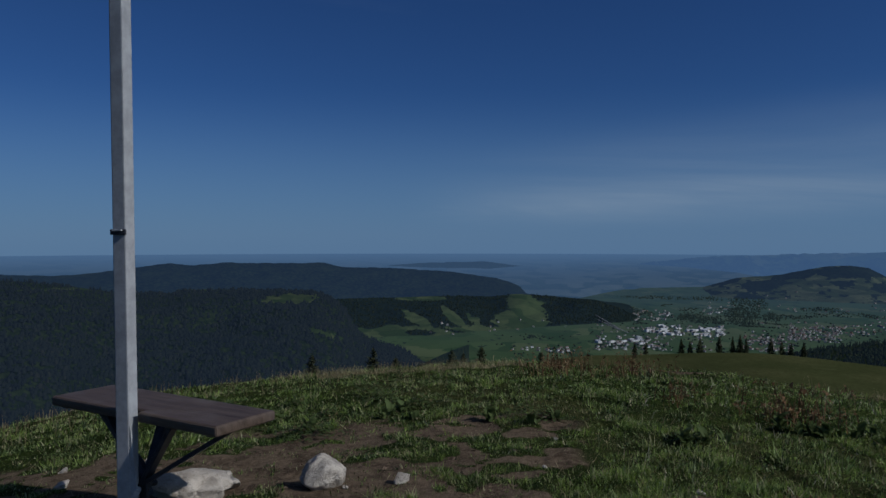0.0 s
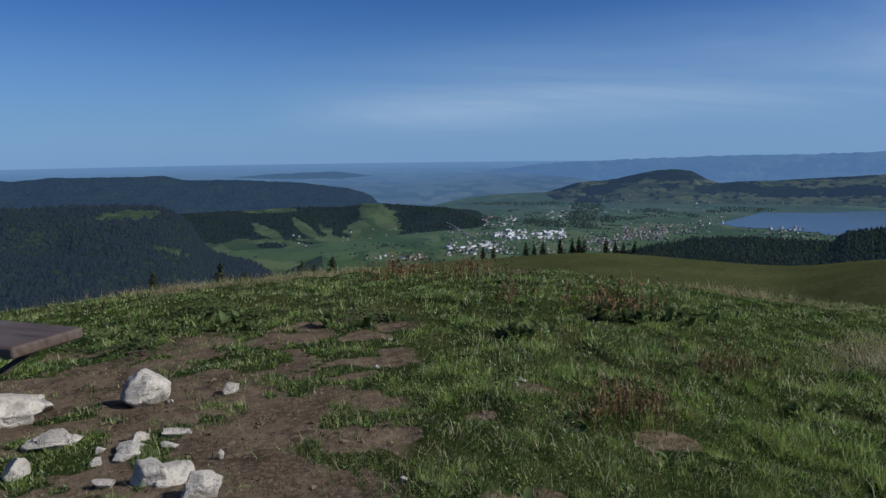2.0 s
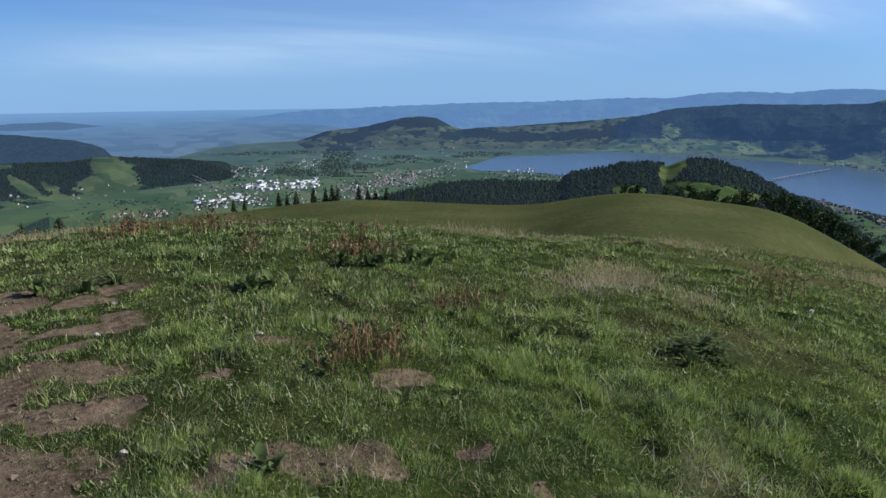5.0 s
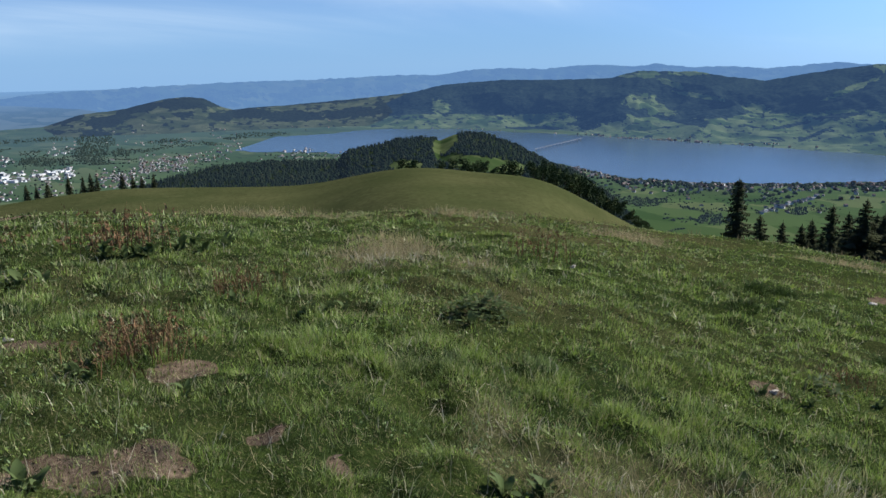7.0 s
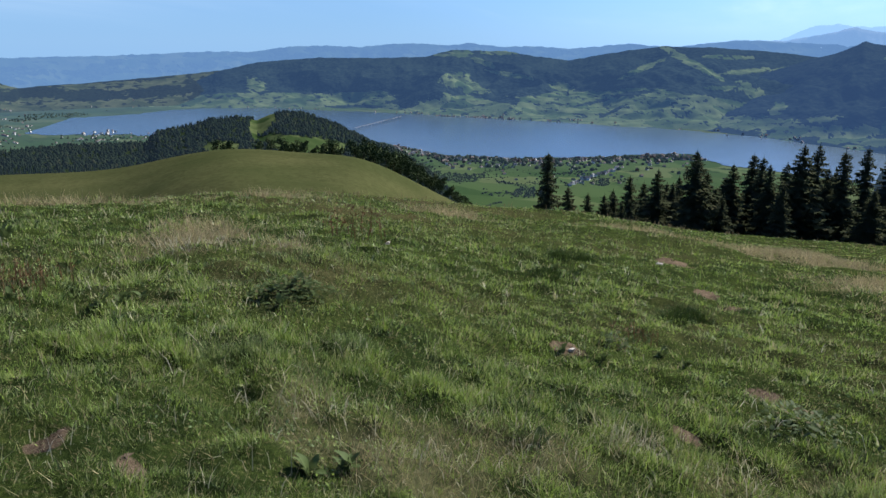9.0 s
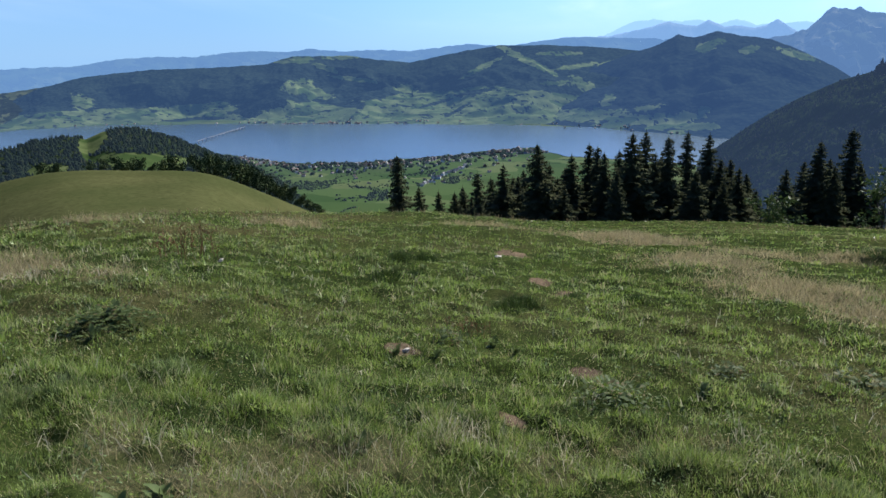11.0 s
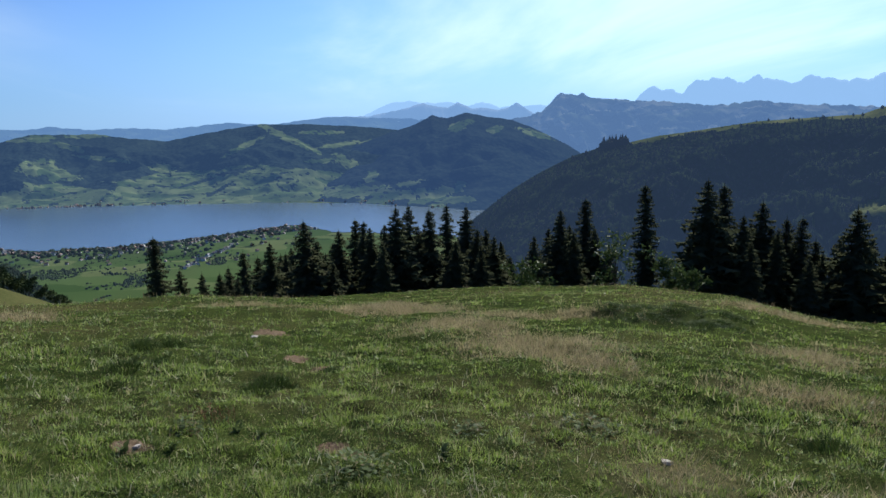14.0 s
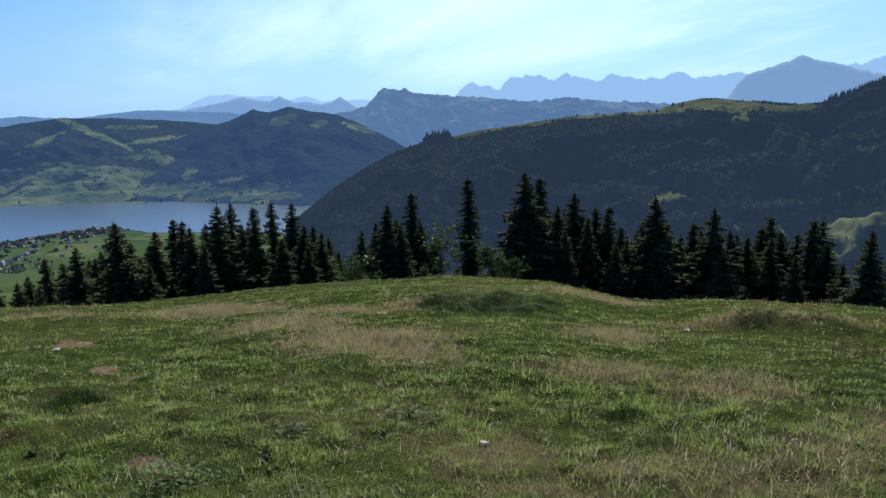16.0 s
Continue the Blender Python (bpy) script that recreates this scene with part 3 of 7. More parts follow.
def lush_at(x, y):
    return spread_of(x, y, LUSH, fbm(x * 1.2, y * 1.2, 27, 4), 1.8, 1.8, 0.5)


def build_ground():
    azs = np.concatenate([np.arange(-46, 146, 0.45), np.arange(146, 314, 3.0)])
    rs = np.concatenate([[0.002, 0.2], np.geomspace(0.5, 11.8, 320), np.geomspace(12, 45, 90), np.geomspace(46, 700, 120), np.geomspace(730, 4950, 45)])
    a, r = np.meshgrid(np.radians(azs), rs)
    x, y = r * np.sin(a), r * np.cos(a)
    z, zone = ground_height(x, y)
    v = np.stack([x, y, z], -1).reshape(-1, 3)
    faces = sheet_faces(len(rs), len(azs), True)
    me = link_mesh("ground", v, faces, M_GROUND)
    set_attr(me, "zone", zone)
    # share of emitted haze: none near by, more with distance
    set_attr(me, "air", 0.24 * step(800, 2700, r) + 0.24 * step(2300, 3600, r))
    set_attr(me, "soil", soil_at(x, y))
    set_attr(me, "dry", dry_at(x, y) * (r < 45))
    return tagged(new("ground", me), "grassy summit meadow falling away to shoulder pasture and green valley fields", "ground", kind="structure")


build_ground()


# ---- hills and mountains ----
class Hill:
    """A ridge on the land: a crest line (azimuth, elevation) at a distance, with a slope to a foot before it and one behind."""

    def __init__(self, crest, far, foot, foot_z=VALLEY - 6, back=None, relief=0.14, grain=0.004, seed=1, power=1.0, crest_wob=0.0, wood=None, fine=2.2, knolls=()):
        self.crest, self.far, self.foot, self.foot_z = crest, far, foot, foot_z
        self.back, self.relief, self.grain, self.seed, self.power, self.wob, self.wood, self.fine, self.knolls = back, relief, grain, seed, power, crest_wob, wood, fine, knolls

    def lines(self, az):
        far = curve(az, self.far) if isinstance(self.far, list) else np.full_like(az, self.far)
        foot = curve(az, self.foot) if isinstance(self.foot, list) else np.full_like(az, self.foot)
        el = curve(az, self.crest) + self.wob * (fbm(az * self.fine, az * 0 + self.seed, self.seed, 5, 0.6) - 0.5)
        return far, foot, EYE + far * np.tan(np.radians(el))

    def surface(self, az, v):
        """v: 0 foot, 1 crest, 2 far foot."""
        far, foot, zc = self.lines(az)
        back = self.back or 350.0
        r = np.where(v <= 1, foot + (far - foot) * v, far + (v - 1) * back)
        up = np.clip(v, 0, 1) ** self.power
        base = np.where(v <= 1, self.foot_z + (zc - self.foot_z) * up, zc + (VALLEY - 6 - zc) * np.clip(v - 1, 0, 1) ** 1.3)
        x, y = r * np.sin(np.radians(az)), r * np.cos(np.radians(az))
        g = self.grain
        # rounded spurs and gullies that wander across the slope
        wx, wy = x + 0.35 / g * (fbm(x * g, y * g, self.seed + 5, 3) - 0.5), y + 0.35 / g * (fbm(x * g, y * g, self.seed + 6, 3) - 0.5)
        ridged = 1 - np.abs(2 * fbm(wx * g * 1.5, wy * g * 1.5, self.seed, 5, 0.5) - 1) * 2
        hump = np.clip(v * (1 - v), 0, 1) * 4
        z = base + (ridged - 0.55) * self.relief * (zc - self.foot_z) * hump
        for a, b, wide, deep, high in self.knolls:
            z = z + high * np.exp(-(((az - a) / wide) ** 2) - ((v - b) / deep) ** 2) * (0.75 + 0.5 * fbm(wx * g * 3, wy * g * 3, self.seed + 9, 4))
        return x, y, z

    def forest(self, az, v):
        x, y, z = self.surface(az, v)
        return self.wood(az, v, np.degrees(np.arctan2(z - EYE, np.hypot(x, y)))) if self.wood else np.ones_like(v)

    def build(self, name, material, label, azs, rows, category="mountain"):
        az, v = np.meshgrid(azs, np.concatenate([np.linspace(0, 1, rows), np.linspace(1, 2, max(rows // 6, 5))[1:]]))
        x, y, z = self.surface(az, v)
        me = link_mesh(name, np.stack([x, y, z], -1).reshape(-1, 3), sheet_faces(*az.shape), material)
        wood = self.forest(az, v)
        set_attr(me, "wood", wood)
        # share of emitted haze, slightly larger on wooded parts
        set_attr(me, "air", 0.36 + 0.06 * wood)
        return tagged(new(name, me), label, category, kind="structure")


def patches(az, el, spots, rag=0.7):
    """1 inside ragged leaning ellipses (azimuth, elevation, half width, half height, lean in degrees)."""
    m = np.zeros_like(el)
    rough = (fbm(az * 1.7, el * 3.4, 31, 4) - 0.5) * rag * 1.3 + (fbm(az * 5.1, el * 10, 32, 4) - 0.5) * rag
    for a, e, w, h, lean in spots:
        c, t = math.cos(radians(lean)), math.sin(radians(lean))
        da, de = az - a, el - e
        q = np.hypot((da * c + de * t) / w, (de * c - da * t) / h) + rough
        m = np.maximum(m, step(1.2, 0.85, q))
    return m


def wood_left(az, v, el):
    return 1 - patches(az, el, [(-17.4, -3.79, 2.0, 0.11, -1), (-11.6, -4.69, 2.15, 0.36, 2), (-9.0, -7.29, 1.23, 0.2, -18), (-27, -3.6, 2, 0.1, 0)])


def wood_slope(az, v, el):
    m = step(-7.1, -6.7, el + 0.9 * (fbm(az * 0.7, el * 1.6, 41, 4) - 0.5))
    m = m * (1 - patches(az, el, [(5.9, -5.97, 2.06, 1.46, -1), (5.7, -4.77, 0.77, 0.51, -1), (7.3, -5.14, 1.04, 0.22, -1), (-1.7, -4.71, 1.87, 0.21, -1), (0.8, -6.14, 1.19, 0.34, -41), (-1.9, -6.34, 1.43, 0.38, -27), (2.3, -6.18, 0.77, 0.34, -42), (-4.2, -7.62, 3.04, 0.54, -3), (3.7, -7.72, 5.59, 0.86, -2), (10.6, -7.0, 1.74, 0.61, -1), (10.2, -8.3, 2.61, 0.64, -1)], 0.5))
    return np.maximum(m, patches(az, el, [(2.9, -5.22, 1.9, 0.8, -1), (9.6, -5.6, 1.9, 1.0, -22), (2.0, -7.45, 2.12, 0.10, -12), (-1.8, -7.3, 1.04, 0.21, -2), (13.5, -5.4, 1.5, 0.8, -10)], 0.5))


def wood_spur(az, v, el):
    return 1 - patches(az, el, [(47.1, -5.9, 1.2, 0.6, 39), (49.8, -7.36, 3.44, 0.51, -8), (44.1, -7.48, 1.29, 0.43, -1), (50.6, -8.0, 2.17, 0.21, -1)], 0.4)


def wood_hill(az, v, el):
    m = patches(az, el, [(28.2, -2.41, 2.89, 0.4, 0), (25.4, -2.63, 1.85, 0.27, 10), (30.6, -3.45, 0.87, 0.32, -1), (32.6, -3.19, 1.6, 0.45, -1), (22.7, -3.5, 1.14, 0.34, -2), (24.0, -3.17, 0.91, 0.19, -2), (28.1, -3.2, 0.69, 0.2, -2), (20.7, -3.21, 1.38, 0.19, 13), (18.5, -4.04, 2.31, 0.19, 1)])
    m = np.maximum(m, patches(az, el, [(35.9, -3.53, 2.49, 0.37, -1), (40.0, -3.38, 2.52, 0.38, 4), (33.7, -4.74, 2.02, 0.16, -1), (39.2, -2.54, 1.68, 0.06, 3), (22.2, -4.6, 1.04, 0.6, 0), (36.2, -2.66, 4.5, 0.05, 3), (44, -3.3, 2.5, 0.8, 0), (14, -4.6, 2.5, 0.25, 0)]))
    speck = step(0.60, 0.64, fbm(az * 2.2, el * 7.0, 43, 4, 0.6))
    return np.maximum(m, 0.9 * speck)


def wood_lakeside(az, v, el):
    n = fbm(az * 0.5, el * 1.2, 47, 4, 0.5)
    line = curve(az, [(40, -3.6), (48, -3.7), (56, -3.75), (58, -4.2), (61, -4.1), (66, -3.9), (70, -3.6), (75, -3.45), (80, -3.9), (86, -4.6), (93, -5.5)])
    m = step(-0.10, 0.10, el - line + 0.5 * (n - 0.5))
    # glades high up
    m = m * (1 - patches(az, el, [(61.4, -2.82, 1.11, 0.57, 5), (62.8, -3.42, 1.58, 0.49, -25), (60.2, -3.87, 0.8, 0.21, 0), (61.1, -0.89, 1.78, 0.24, -1), (64.6, -0.86, 1.33, 0.16, -1), (63.7, -1.63, 0.98, 0.2, -21), (65.6, -2.43, 1.71, 0.16, -10), (69.4, -3.28, 1.01, 0.31, -9), (74.9, -2.05, 1.48, 0.18, 25), (46.8, -3.1, 0.77, 0.5, -21)]))
    m = m * (1 - patches(az, el, [(78.2, -1.44, 2.28, 0.25, -27), (81.1, -3.27, 1.89, 0.16, -2), (82.7, -3.53, 1.16, 0.41, -32), (82.1, -2.08, 1.44, 0.16, 6), (75.6, -3.57, 1.91, 0.21, -2), (80.7, -1.13, 1.66, 0.16, -2), (84.4, -1.91, 1.02, 0.16, 13), (78.5, -4.22, 2.55, 0.42, -2)]))
    m = np.maximum(m, patches(az, el, [(58.6, -4.0, 2.03, 0.66, 15), (54.0, -4.77, 2.52, 0.15, 0), (64.6, -4.14, 1.76, 0.30, -9), (66.1, -3.81, 1.71, 0.2, 0), (74.7, -3.71, 1.32, 0.13, 7), (73.1, -5.06, 1.38, 0.11, 27), (71.7, -4.41, 1.42, 0.09, 12)]))
    # hedges and single trees on the pastures
    return np.maximum(m, 0.9 * step(0.62, 0.66, fbm(az * 2.6 + el * 1.5, el * 8.0, 48, 4, 0.6)))


def wood_headland(az, v, el):
    m = 1 - patches(az, el, [(91.3, -0.89, 1.0, 0.35, 18), (93.8, -1.29, 0.81, 0.27, 13), (96.8, -1.65, 1.62, 0.23, -17), (89.3, -6.02, 2.2, 0.45, 14), (90.7, -6.5, 1.6, 0.30, 0), (87.3, -5.17, 1.02, 0.21, 9), (86.1, -6.09, 2.46, 0.37, 9), (84.4, -4.61, 0.58, 0.41, 29), (83, -5.6, 3.0, 0.5, 0)])
    return np.maximum(m, 0.9 * step(0.63, 0.67, fbm(az * 2.6, el * 8.0, 49, 4, 0.6)))


def wood_patchy(az, v, el):
    return step(0.40, 0.60, fbm(az * 0.8, el * 3, 57, 5, 0.65))


def wood_right(az, v, el):
    m = 1 - patches(az, el, [(101.0, -2.59, 1.07, 0.17, 19), (105.9, -1.97, 2.55, 0.34, 11), (109.7, -1.46, 2.52, 0.29, 7), (113.9, -1.12, 2.87, 0.16, 3), (118.7, -0.92, 2.34, 0.16, 2), (121.8, -0.37, 3.04, 0.45, 1), (124.8, -0.67, 1.83, 0.38, -1), (124.5, -1.36, 1.02, 0.55, -41), (127.3, -0.79, 2.13, 0.23, 2)], 0.5)
    m = m * (1 - patches(az, el, [(117.3, -7.87, 1.64, 0.22, 13), (119.5, -6.9, 1.2, 0.28, 36), (120.6, -5.84, 0.40, 0.9, -19), (120.3, -6.99, 0.75, 0.48, 1), (132.4, -8.04, 2.31, 1.05, 8), (131.7, -9.79, 2.04, 1.52, 4), (133.1, -3.54, 0.9, 0.22, 25), (126.3, -9.04, 2.19, 0.36, 2), (124.2, -4.75, 0.74, 0.12, 0), (136, -9, 3, 2, 0)], 0.5))
    return np.maximum(m, 0.85 * patches(az, el, [(125.3, -1.2, 0.35, 0.4, 0), (125.8, -0.9, 0.25, 0.3, 0), (129.6, -8.0, 0.8, 0.5, 20)], 0.5))


RIDGE = Hill([(-60, -4), (-45, -2.6), (-30.6, -2.5), (-27.3, -2.7), (-23.8, -2.4), (-20.1, -1.9), (-18.5, -2.1), (-16.2, -1.9), (-12, -2.0), (-9, -1.95), (-7.9, -2.3), (-3.6, -2.4), (0.7, -2.7), (3.7, -3.1), (5, -3.4), (6.3, -4), (8.9, -4.35), (12, -4.6), (14, -6.5)], 3500, 2700, seed=11, crest_wob=0.12)
WOODS = Hill([(-62, -5), (-45, -2.4), (-30.6, -2.9), (-28.7, -3.1), (-25.9, -3.5), (-23.8, -3.9), (-20.1, -4.1), (-18.9, -3.85), (-15, -3.9), (-9.6, -4.15), (-8.6, -4.5), (-7.6, -5.3), (-6.9, -6.4), (-6.2, -7.4), (-5.4, -7.8), (-4.4, -8.1), (-3.4, -8.4), (-2.6, -8.8), (-1.6, -9.6), (0, -12), (2, -14)], 1400, [(-62, 560), (-15, 620), (-6, 800), (-2, 1100), (2, 1330)], -190, back=230, relief=0.28, grain=0.004, seed=12, power=0.8, crest_wob=0.15, wood=wood_left)
SLOPES = Hill([(-9, -4.8), (-5, -4.7), (-3.6, -4.7), (0, -4.55), (3.7, -4.6), (5.4, -4.4), (8, -4.5), (11.5, -4.8), (13.2, -5.3), (15, -6.1), (17, -7.4)], 2650, [(-9, 1950), (0, 2000), (8, 2250), (17, 2500)], relief=0.22, grain=0.003, seed=13, back=600, wood=wood_slope, knolls=((5.9, 0.62, 1.5, 0.24, 30), (10, 0.6, 1.5, 0.2, 14)))
SPUR = Hill([(20, -9.5), (27, -7.6), (30.7, -6.95), (33.5, -6.85), (38.9, -6.95), (39.9, -6.2), (42, -5.85), (43.6, -5.45), (46, -5.35), (46.7, -5.6), (47.7, -5.2), (48.5, -5.05), (50.2, -5.15), (52.7, -6.1), (55.2, -7.4), (57.5, -8.2), (60, -10), (63, -13)], 720, 330, -90, back=420, relief=0.10, grain=0.008, seed=14, power=0.8, wood=wood_spur)
HILL = Hill([(10, -4.8), (14.2, -4.1), (17.2, -3.95), (18.6, -3.8), (20, -3.4), (21.4, -2.95), (24.3, -2.65), (26.2, -2.2), (27.2, -2.0), (28.5, -1.95), (29.6, -2.1), (30.7, -2.65), (31.5, -2.95), (32.7, -2.83), (35.1, -2.73), (40.1, -2.39), (42.6, -2.19), (46.8, -1.75), (52, -3)], 4250, [(10, 3450), (31, 3420), (40, 3500), (52, 3350)], seed=15, relief=0.16, grain=0.002, crest_wob=0.08, wood=wood_hill)
LAKESIDE = Hill([(38, -5), (41.4, -3.2), (44.5, -2.0), (47, -1.45), (51.5, -1.15), (55.4, -1.2), (59.2, -1.15), (61.2, -0.65), (65.3, -0.75), (67.3, -1.1), (69.8, -1.4), (74, -0.7), (76.5, -0.4), (79.9, -0.5), (84, -0.8), (88, -1.3), (93, -3)], [(38, 4100), (60, 3800), (93, 3500)], [(38, 3440), (48, 3260), (57.8, 2880), (67.2, 2660), (75.3, 2480), (86.4, 2255), (93, 2050)], VALLEY - 0.5, seed=16, relief=0.27, grain=0.0018, power=1.25, crest_wob=0.12, wood=wood_lakeside, knolls=((60.3, 0.45, 1.9, 0.20, 62), (76, 0.5, 3, 0.2, 25)))
HEADLAND = Hill([(78, -5.5), (82, -2.7), (84, -1.94), (86, -1.25), (87.8, -0.76), (89.1, -0.1), (90.3, -0.35), (91.6, 0.05), (93, -0.26), (95.3, -0.66), (96.7, -1.24), (97.9, -1.87), (99.3, -2.59), (100.4, -3.35), (102, -4.6), (106, -7)], 3250, [(78, 2540), (86.4, 2245), (92, 2090), (106, 2100)], VALLEY - 0.5, seed=17, relief=0.28, grain=0.0018, power=1.1, crest_wob=0.12, wood=wood_headland)
RIGHT = Hill([(88, -14), (90.5, -10), (92.4, -7.8), (95.1, -5.8), (97.3, -4.5), (99.5, -3.45), (101.4, -2.85), (102.4, -2.65), (103.7, -2.45), (105.9, -2.0), (108, -1.75), (110.5, -1.4), (112.2, -1.15), (116.3, -0.92), (118.7, -0.8), (120.2, -0.28), (121.7, 0.0), (122.9, 0.0), (124.4, -0.2), (126.2, -0.32), (128, -0.5), (129.4, -0.45), (130.4, -0.1), (131.6, 0.4), (133.1, 1.0), (140, 2), (160, 1), (200, -1), (250, -2), (300, -2)], 1600, 560, -280, seed=18, relief=0.30, grain=0.0045, power=0.9, crest_wob=0.06, wood=wood_right)
FARHILLS = Hill([(-45, -3), (12, -2.6), (15, -1.9), (20, -1.4), (31.2, -1.0), (37.7, -0.9), (43.5, -0.7), (47, -0.72), (49.4, -0.35), (51.8, -0.31), (54.4, -0.43), (56.6, -0.22), (59, -0.17), (60.9, -0.33), (62.5, -0.16), (64.9, -0.42), (67.4, -0.4), (69.8, -0.58), (71.5, -0.45), (74, -0.22), (77, -0.5), (79.9, -0.13), (82.3, 0.0), (85, -0.2), (92, -0.4), (98, -1)], 4650, [(-45, 4600), (18, 4600), (30, 4200), (98, 4200)], seed=19, relief=0.15, grain=0.004, crest_wob=0.16, fine=3.0, wood=wood_patchy)
LOWHILL = Hill([(-9, -3), (-6.7, -2.35), (-1.3, -2.0), (3.2, -1.9), (5.6, -2.2), (8.4, -2.4), (12.6, -2.8), (15, -3.6)], 4300, 3900, seed=20, relief=0.1, crest_wob=0.08)
ALPS = Hill([(76, -0.6), (83.2, -0.2), (84.3, 0.1), (85.2, 0.55), (86.1, 0.92), (87.3, 1.02), (88.5, 0.8), (89.4, 0.82), (90.3, 0.9), (91.5, 0.45), (93, 0.8), (94.1, 0.35), (95.6, 0.4), (97.3, 0.5), (98.5, 0.2), (104, -0.5)], 4840, 4600, seed=21, crest_wob=0.22, fine=3.5)
FOREALPS = Hill([(76, -0.9), (79, -0.3), (81.1, -0.02), (84.4, -0.05), (86.4, 0.32), (87.4, 0.5), (88.3, 0.82), (89.2, 0.6), (90.3, 0.4), (91.05, 0.8), (92.2, 0.3), (93, 0.38), (94.1, 0.15), (94.9, 0.35), (95.5, 0.68), (96.0, 0.3), (96.6, -0.1), (99, -0.8)], 4720, 4400, seed=27, crest_wob=0.14, fine=4.0, relief=0.3)
ROCKPEAK = Hill([(84, -2.2), (86.7, -1.4), (89.2, -0.8), (93, -0.5), (95.0, -0.55), (96.2, -0.4), (97.4, 0.05), (98.2, 0.85), (98.7, 1.3), (99.4, 1.2), (99.9, 1.05), (100.25, 1.3), (100.8, 0.9), (101.8, 0.76), (103.7, 0.57), (106, 0.45), (109.2, 0.0), (112.6, 0.3), (114.8, 0.0), (119.8, -0.3), (124, -1)], 4200, 3500, seed=22, relief=0.30, grain=0.003, crest_wob=0.32, fine=2.6, wood=wood_patchy)
ALPS_EAST = Hill([(102.5, -0.2), (104, 0.5), (105, 1.5), (106, 1.3), (107.4, 1.0), (108.3, 1.9), (110.7, 1.9), (111.4, 1.5), (112.2, 1.95), (113.7, 1.7), (114.4, 1.3), (115.5, 1.85), (117.3, 1.5), (119, 1.5), (120.3, 1.9), (121.2, 1.45), (124.3, 1.7), (127, 1.2), (132, 2.1), (133, 2.6), (136, 2.0), (145, 2.5), (160, 0)], 4830, 4500, seed=23, crest_wob=0.5, fine=3.0)
ALPS_SOUTH = Hill([(121, -1), (123.5, 0.0), (124.7, 1.6), (127.5, 2.4), (128.1, 2.7), (128.9, 2.4), (130.2, 2.1), (131.9, 1.6), (133.1, 1.3), (138, 2.0), (150, 0)], 4600, 4100, seed=24, crest_wob=0.3, fine=3.0)

# the tint is a haze colour that the plain emits
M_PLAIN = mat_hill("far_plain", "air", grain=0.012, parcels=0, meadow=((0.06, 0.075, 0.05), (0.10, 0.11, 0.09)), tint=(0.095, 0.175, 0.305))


def build_plain():
    """The far lowland, rising slowly to the horizon."""
    az, r = np.meshgrid(np.arange(-62, 302, 1.0), np.linspace(0, 1, 24))
    start = curve(az, [(-62, 3000), (9, 3100), (10, 3230), (14.2, 4030), (19, 4250), (24, 4330), (100, 4330), (106, 3000), (302, 3000)])
    rr = start + (4950 - start) * r
    x, y = rr * np.sin(np.radians(az)), rr * np.cos(np.radians(az))
    z = VALLEY - 8 + (EYE + 4950 * math.tan(radians(-1.3)) - VALLEY + 8) * r**0.9 + (fbm(x * 0.002, y * 0.002, 9) - 0.5) * 16 * np.sin(r * np.pi)
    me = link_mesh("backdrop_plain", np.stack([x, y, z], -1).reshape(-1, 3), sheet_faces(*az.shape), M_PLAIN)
    # emitted haze thickens from the near edge to the horizon
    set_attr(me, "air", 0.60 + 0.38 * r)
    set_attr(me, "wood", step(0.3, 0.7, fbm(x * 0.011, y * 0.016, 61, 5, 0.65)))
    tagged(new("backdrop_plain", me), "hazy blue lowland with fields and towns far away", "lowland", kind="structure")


build_plain()
# air share and tint: bluish haze that the slopes themselves emit
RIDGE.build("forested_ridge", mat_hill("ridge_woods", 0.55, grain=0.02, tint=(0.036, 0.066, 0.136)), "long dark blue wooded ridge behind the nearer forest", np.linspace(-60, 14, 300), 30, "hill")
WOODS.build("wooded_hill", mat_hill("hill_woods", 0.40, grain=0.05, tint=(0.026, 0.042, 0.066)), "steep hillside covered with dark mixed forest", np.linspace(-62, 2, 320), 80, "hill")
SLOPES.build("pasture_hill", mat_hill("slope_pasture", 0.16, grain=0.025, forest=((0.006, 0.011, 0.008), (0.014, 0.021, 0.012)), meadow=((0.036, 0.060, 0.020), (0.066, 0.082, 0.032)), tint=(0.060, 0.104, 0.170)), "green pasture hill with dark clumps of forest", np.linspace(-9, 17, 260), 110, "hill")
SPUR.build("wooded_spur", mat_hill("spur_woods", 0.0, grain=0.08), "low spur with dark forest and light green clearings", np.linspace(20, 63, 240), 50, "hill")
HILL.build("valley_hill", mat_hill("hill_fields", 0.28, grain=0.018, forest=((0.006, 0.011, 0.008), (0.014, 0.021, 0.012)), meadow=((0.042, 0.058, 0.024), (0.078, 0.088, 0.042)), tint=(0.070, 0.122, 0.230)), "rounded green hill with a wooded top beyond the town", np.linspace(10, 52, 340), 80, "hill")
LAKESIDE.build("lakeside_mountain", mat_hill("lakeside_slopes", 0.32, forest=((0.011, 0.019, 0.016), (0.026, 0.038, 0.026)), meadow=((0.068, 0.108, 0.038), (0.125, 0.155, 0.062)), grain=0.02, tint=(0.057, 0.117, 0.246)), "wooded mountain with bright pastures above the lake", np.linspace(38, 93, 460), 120)
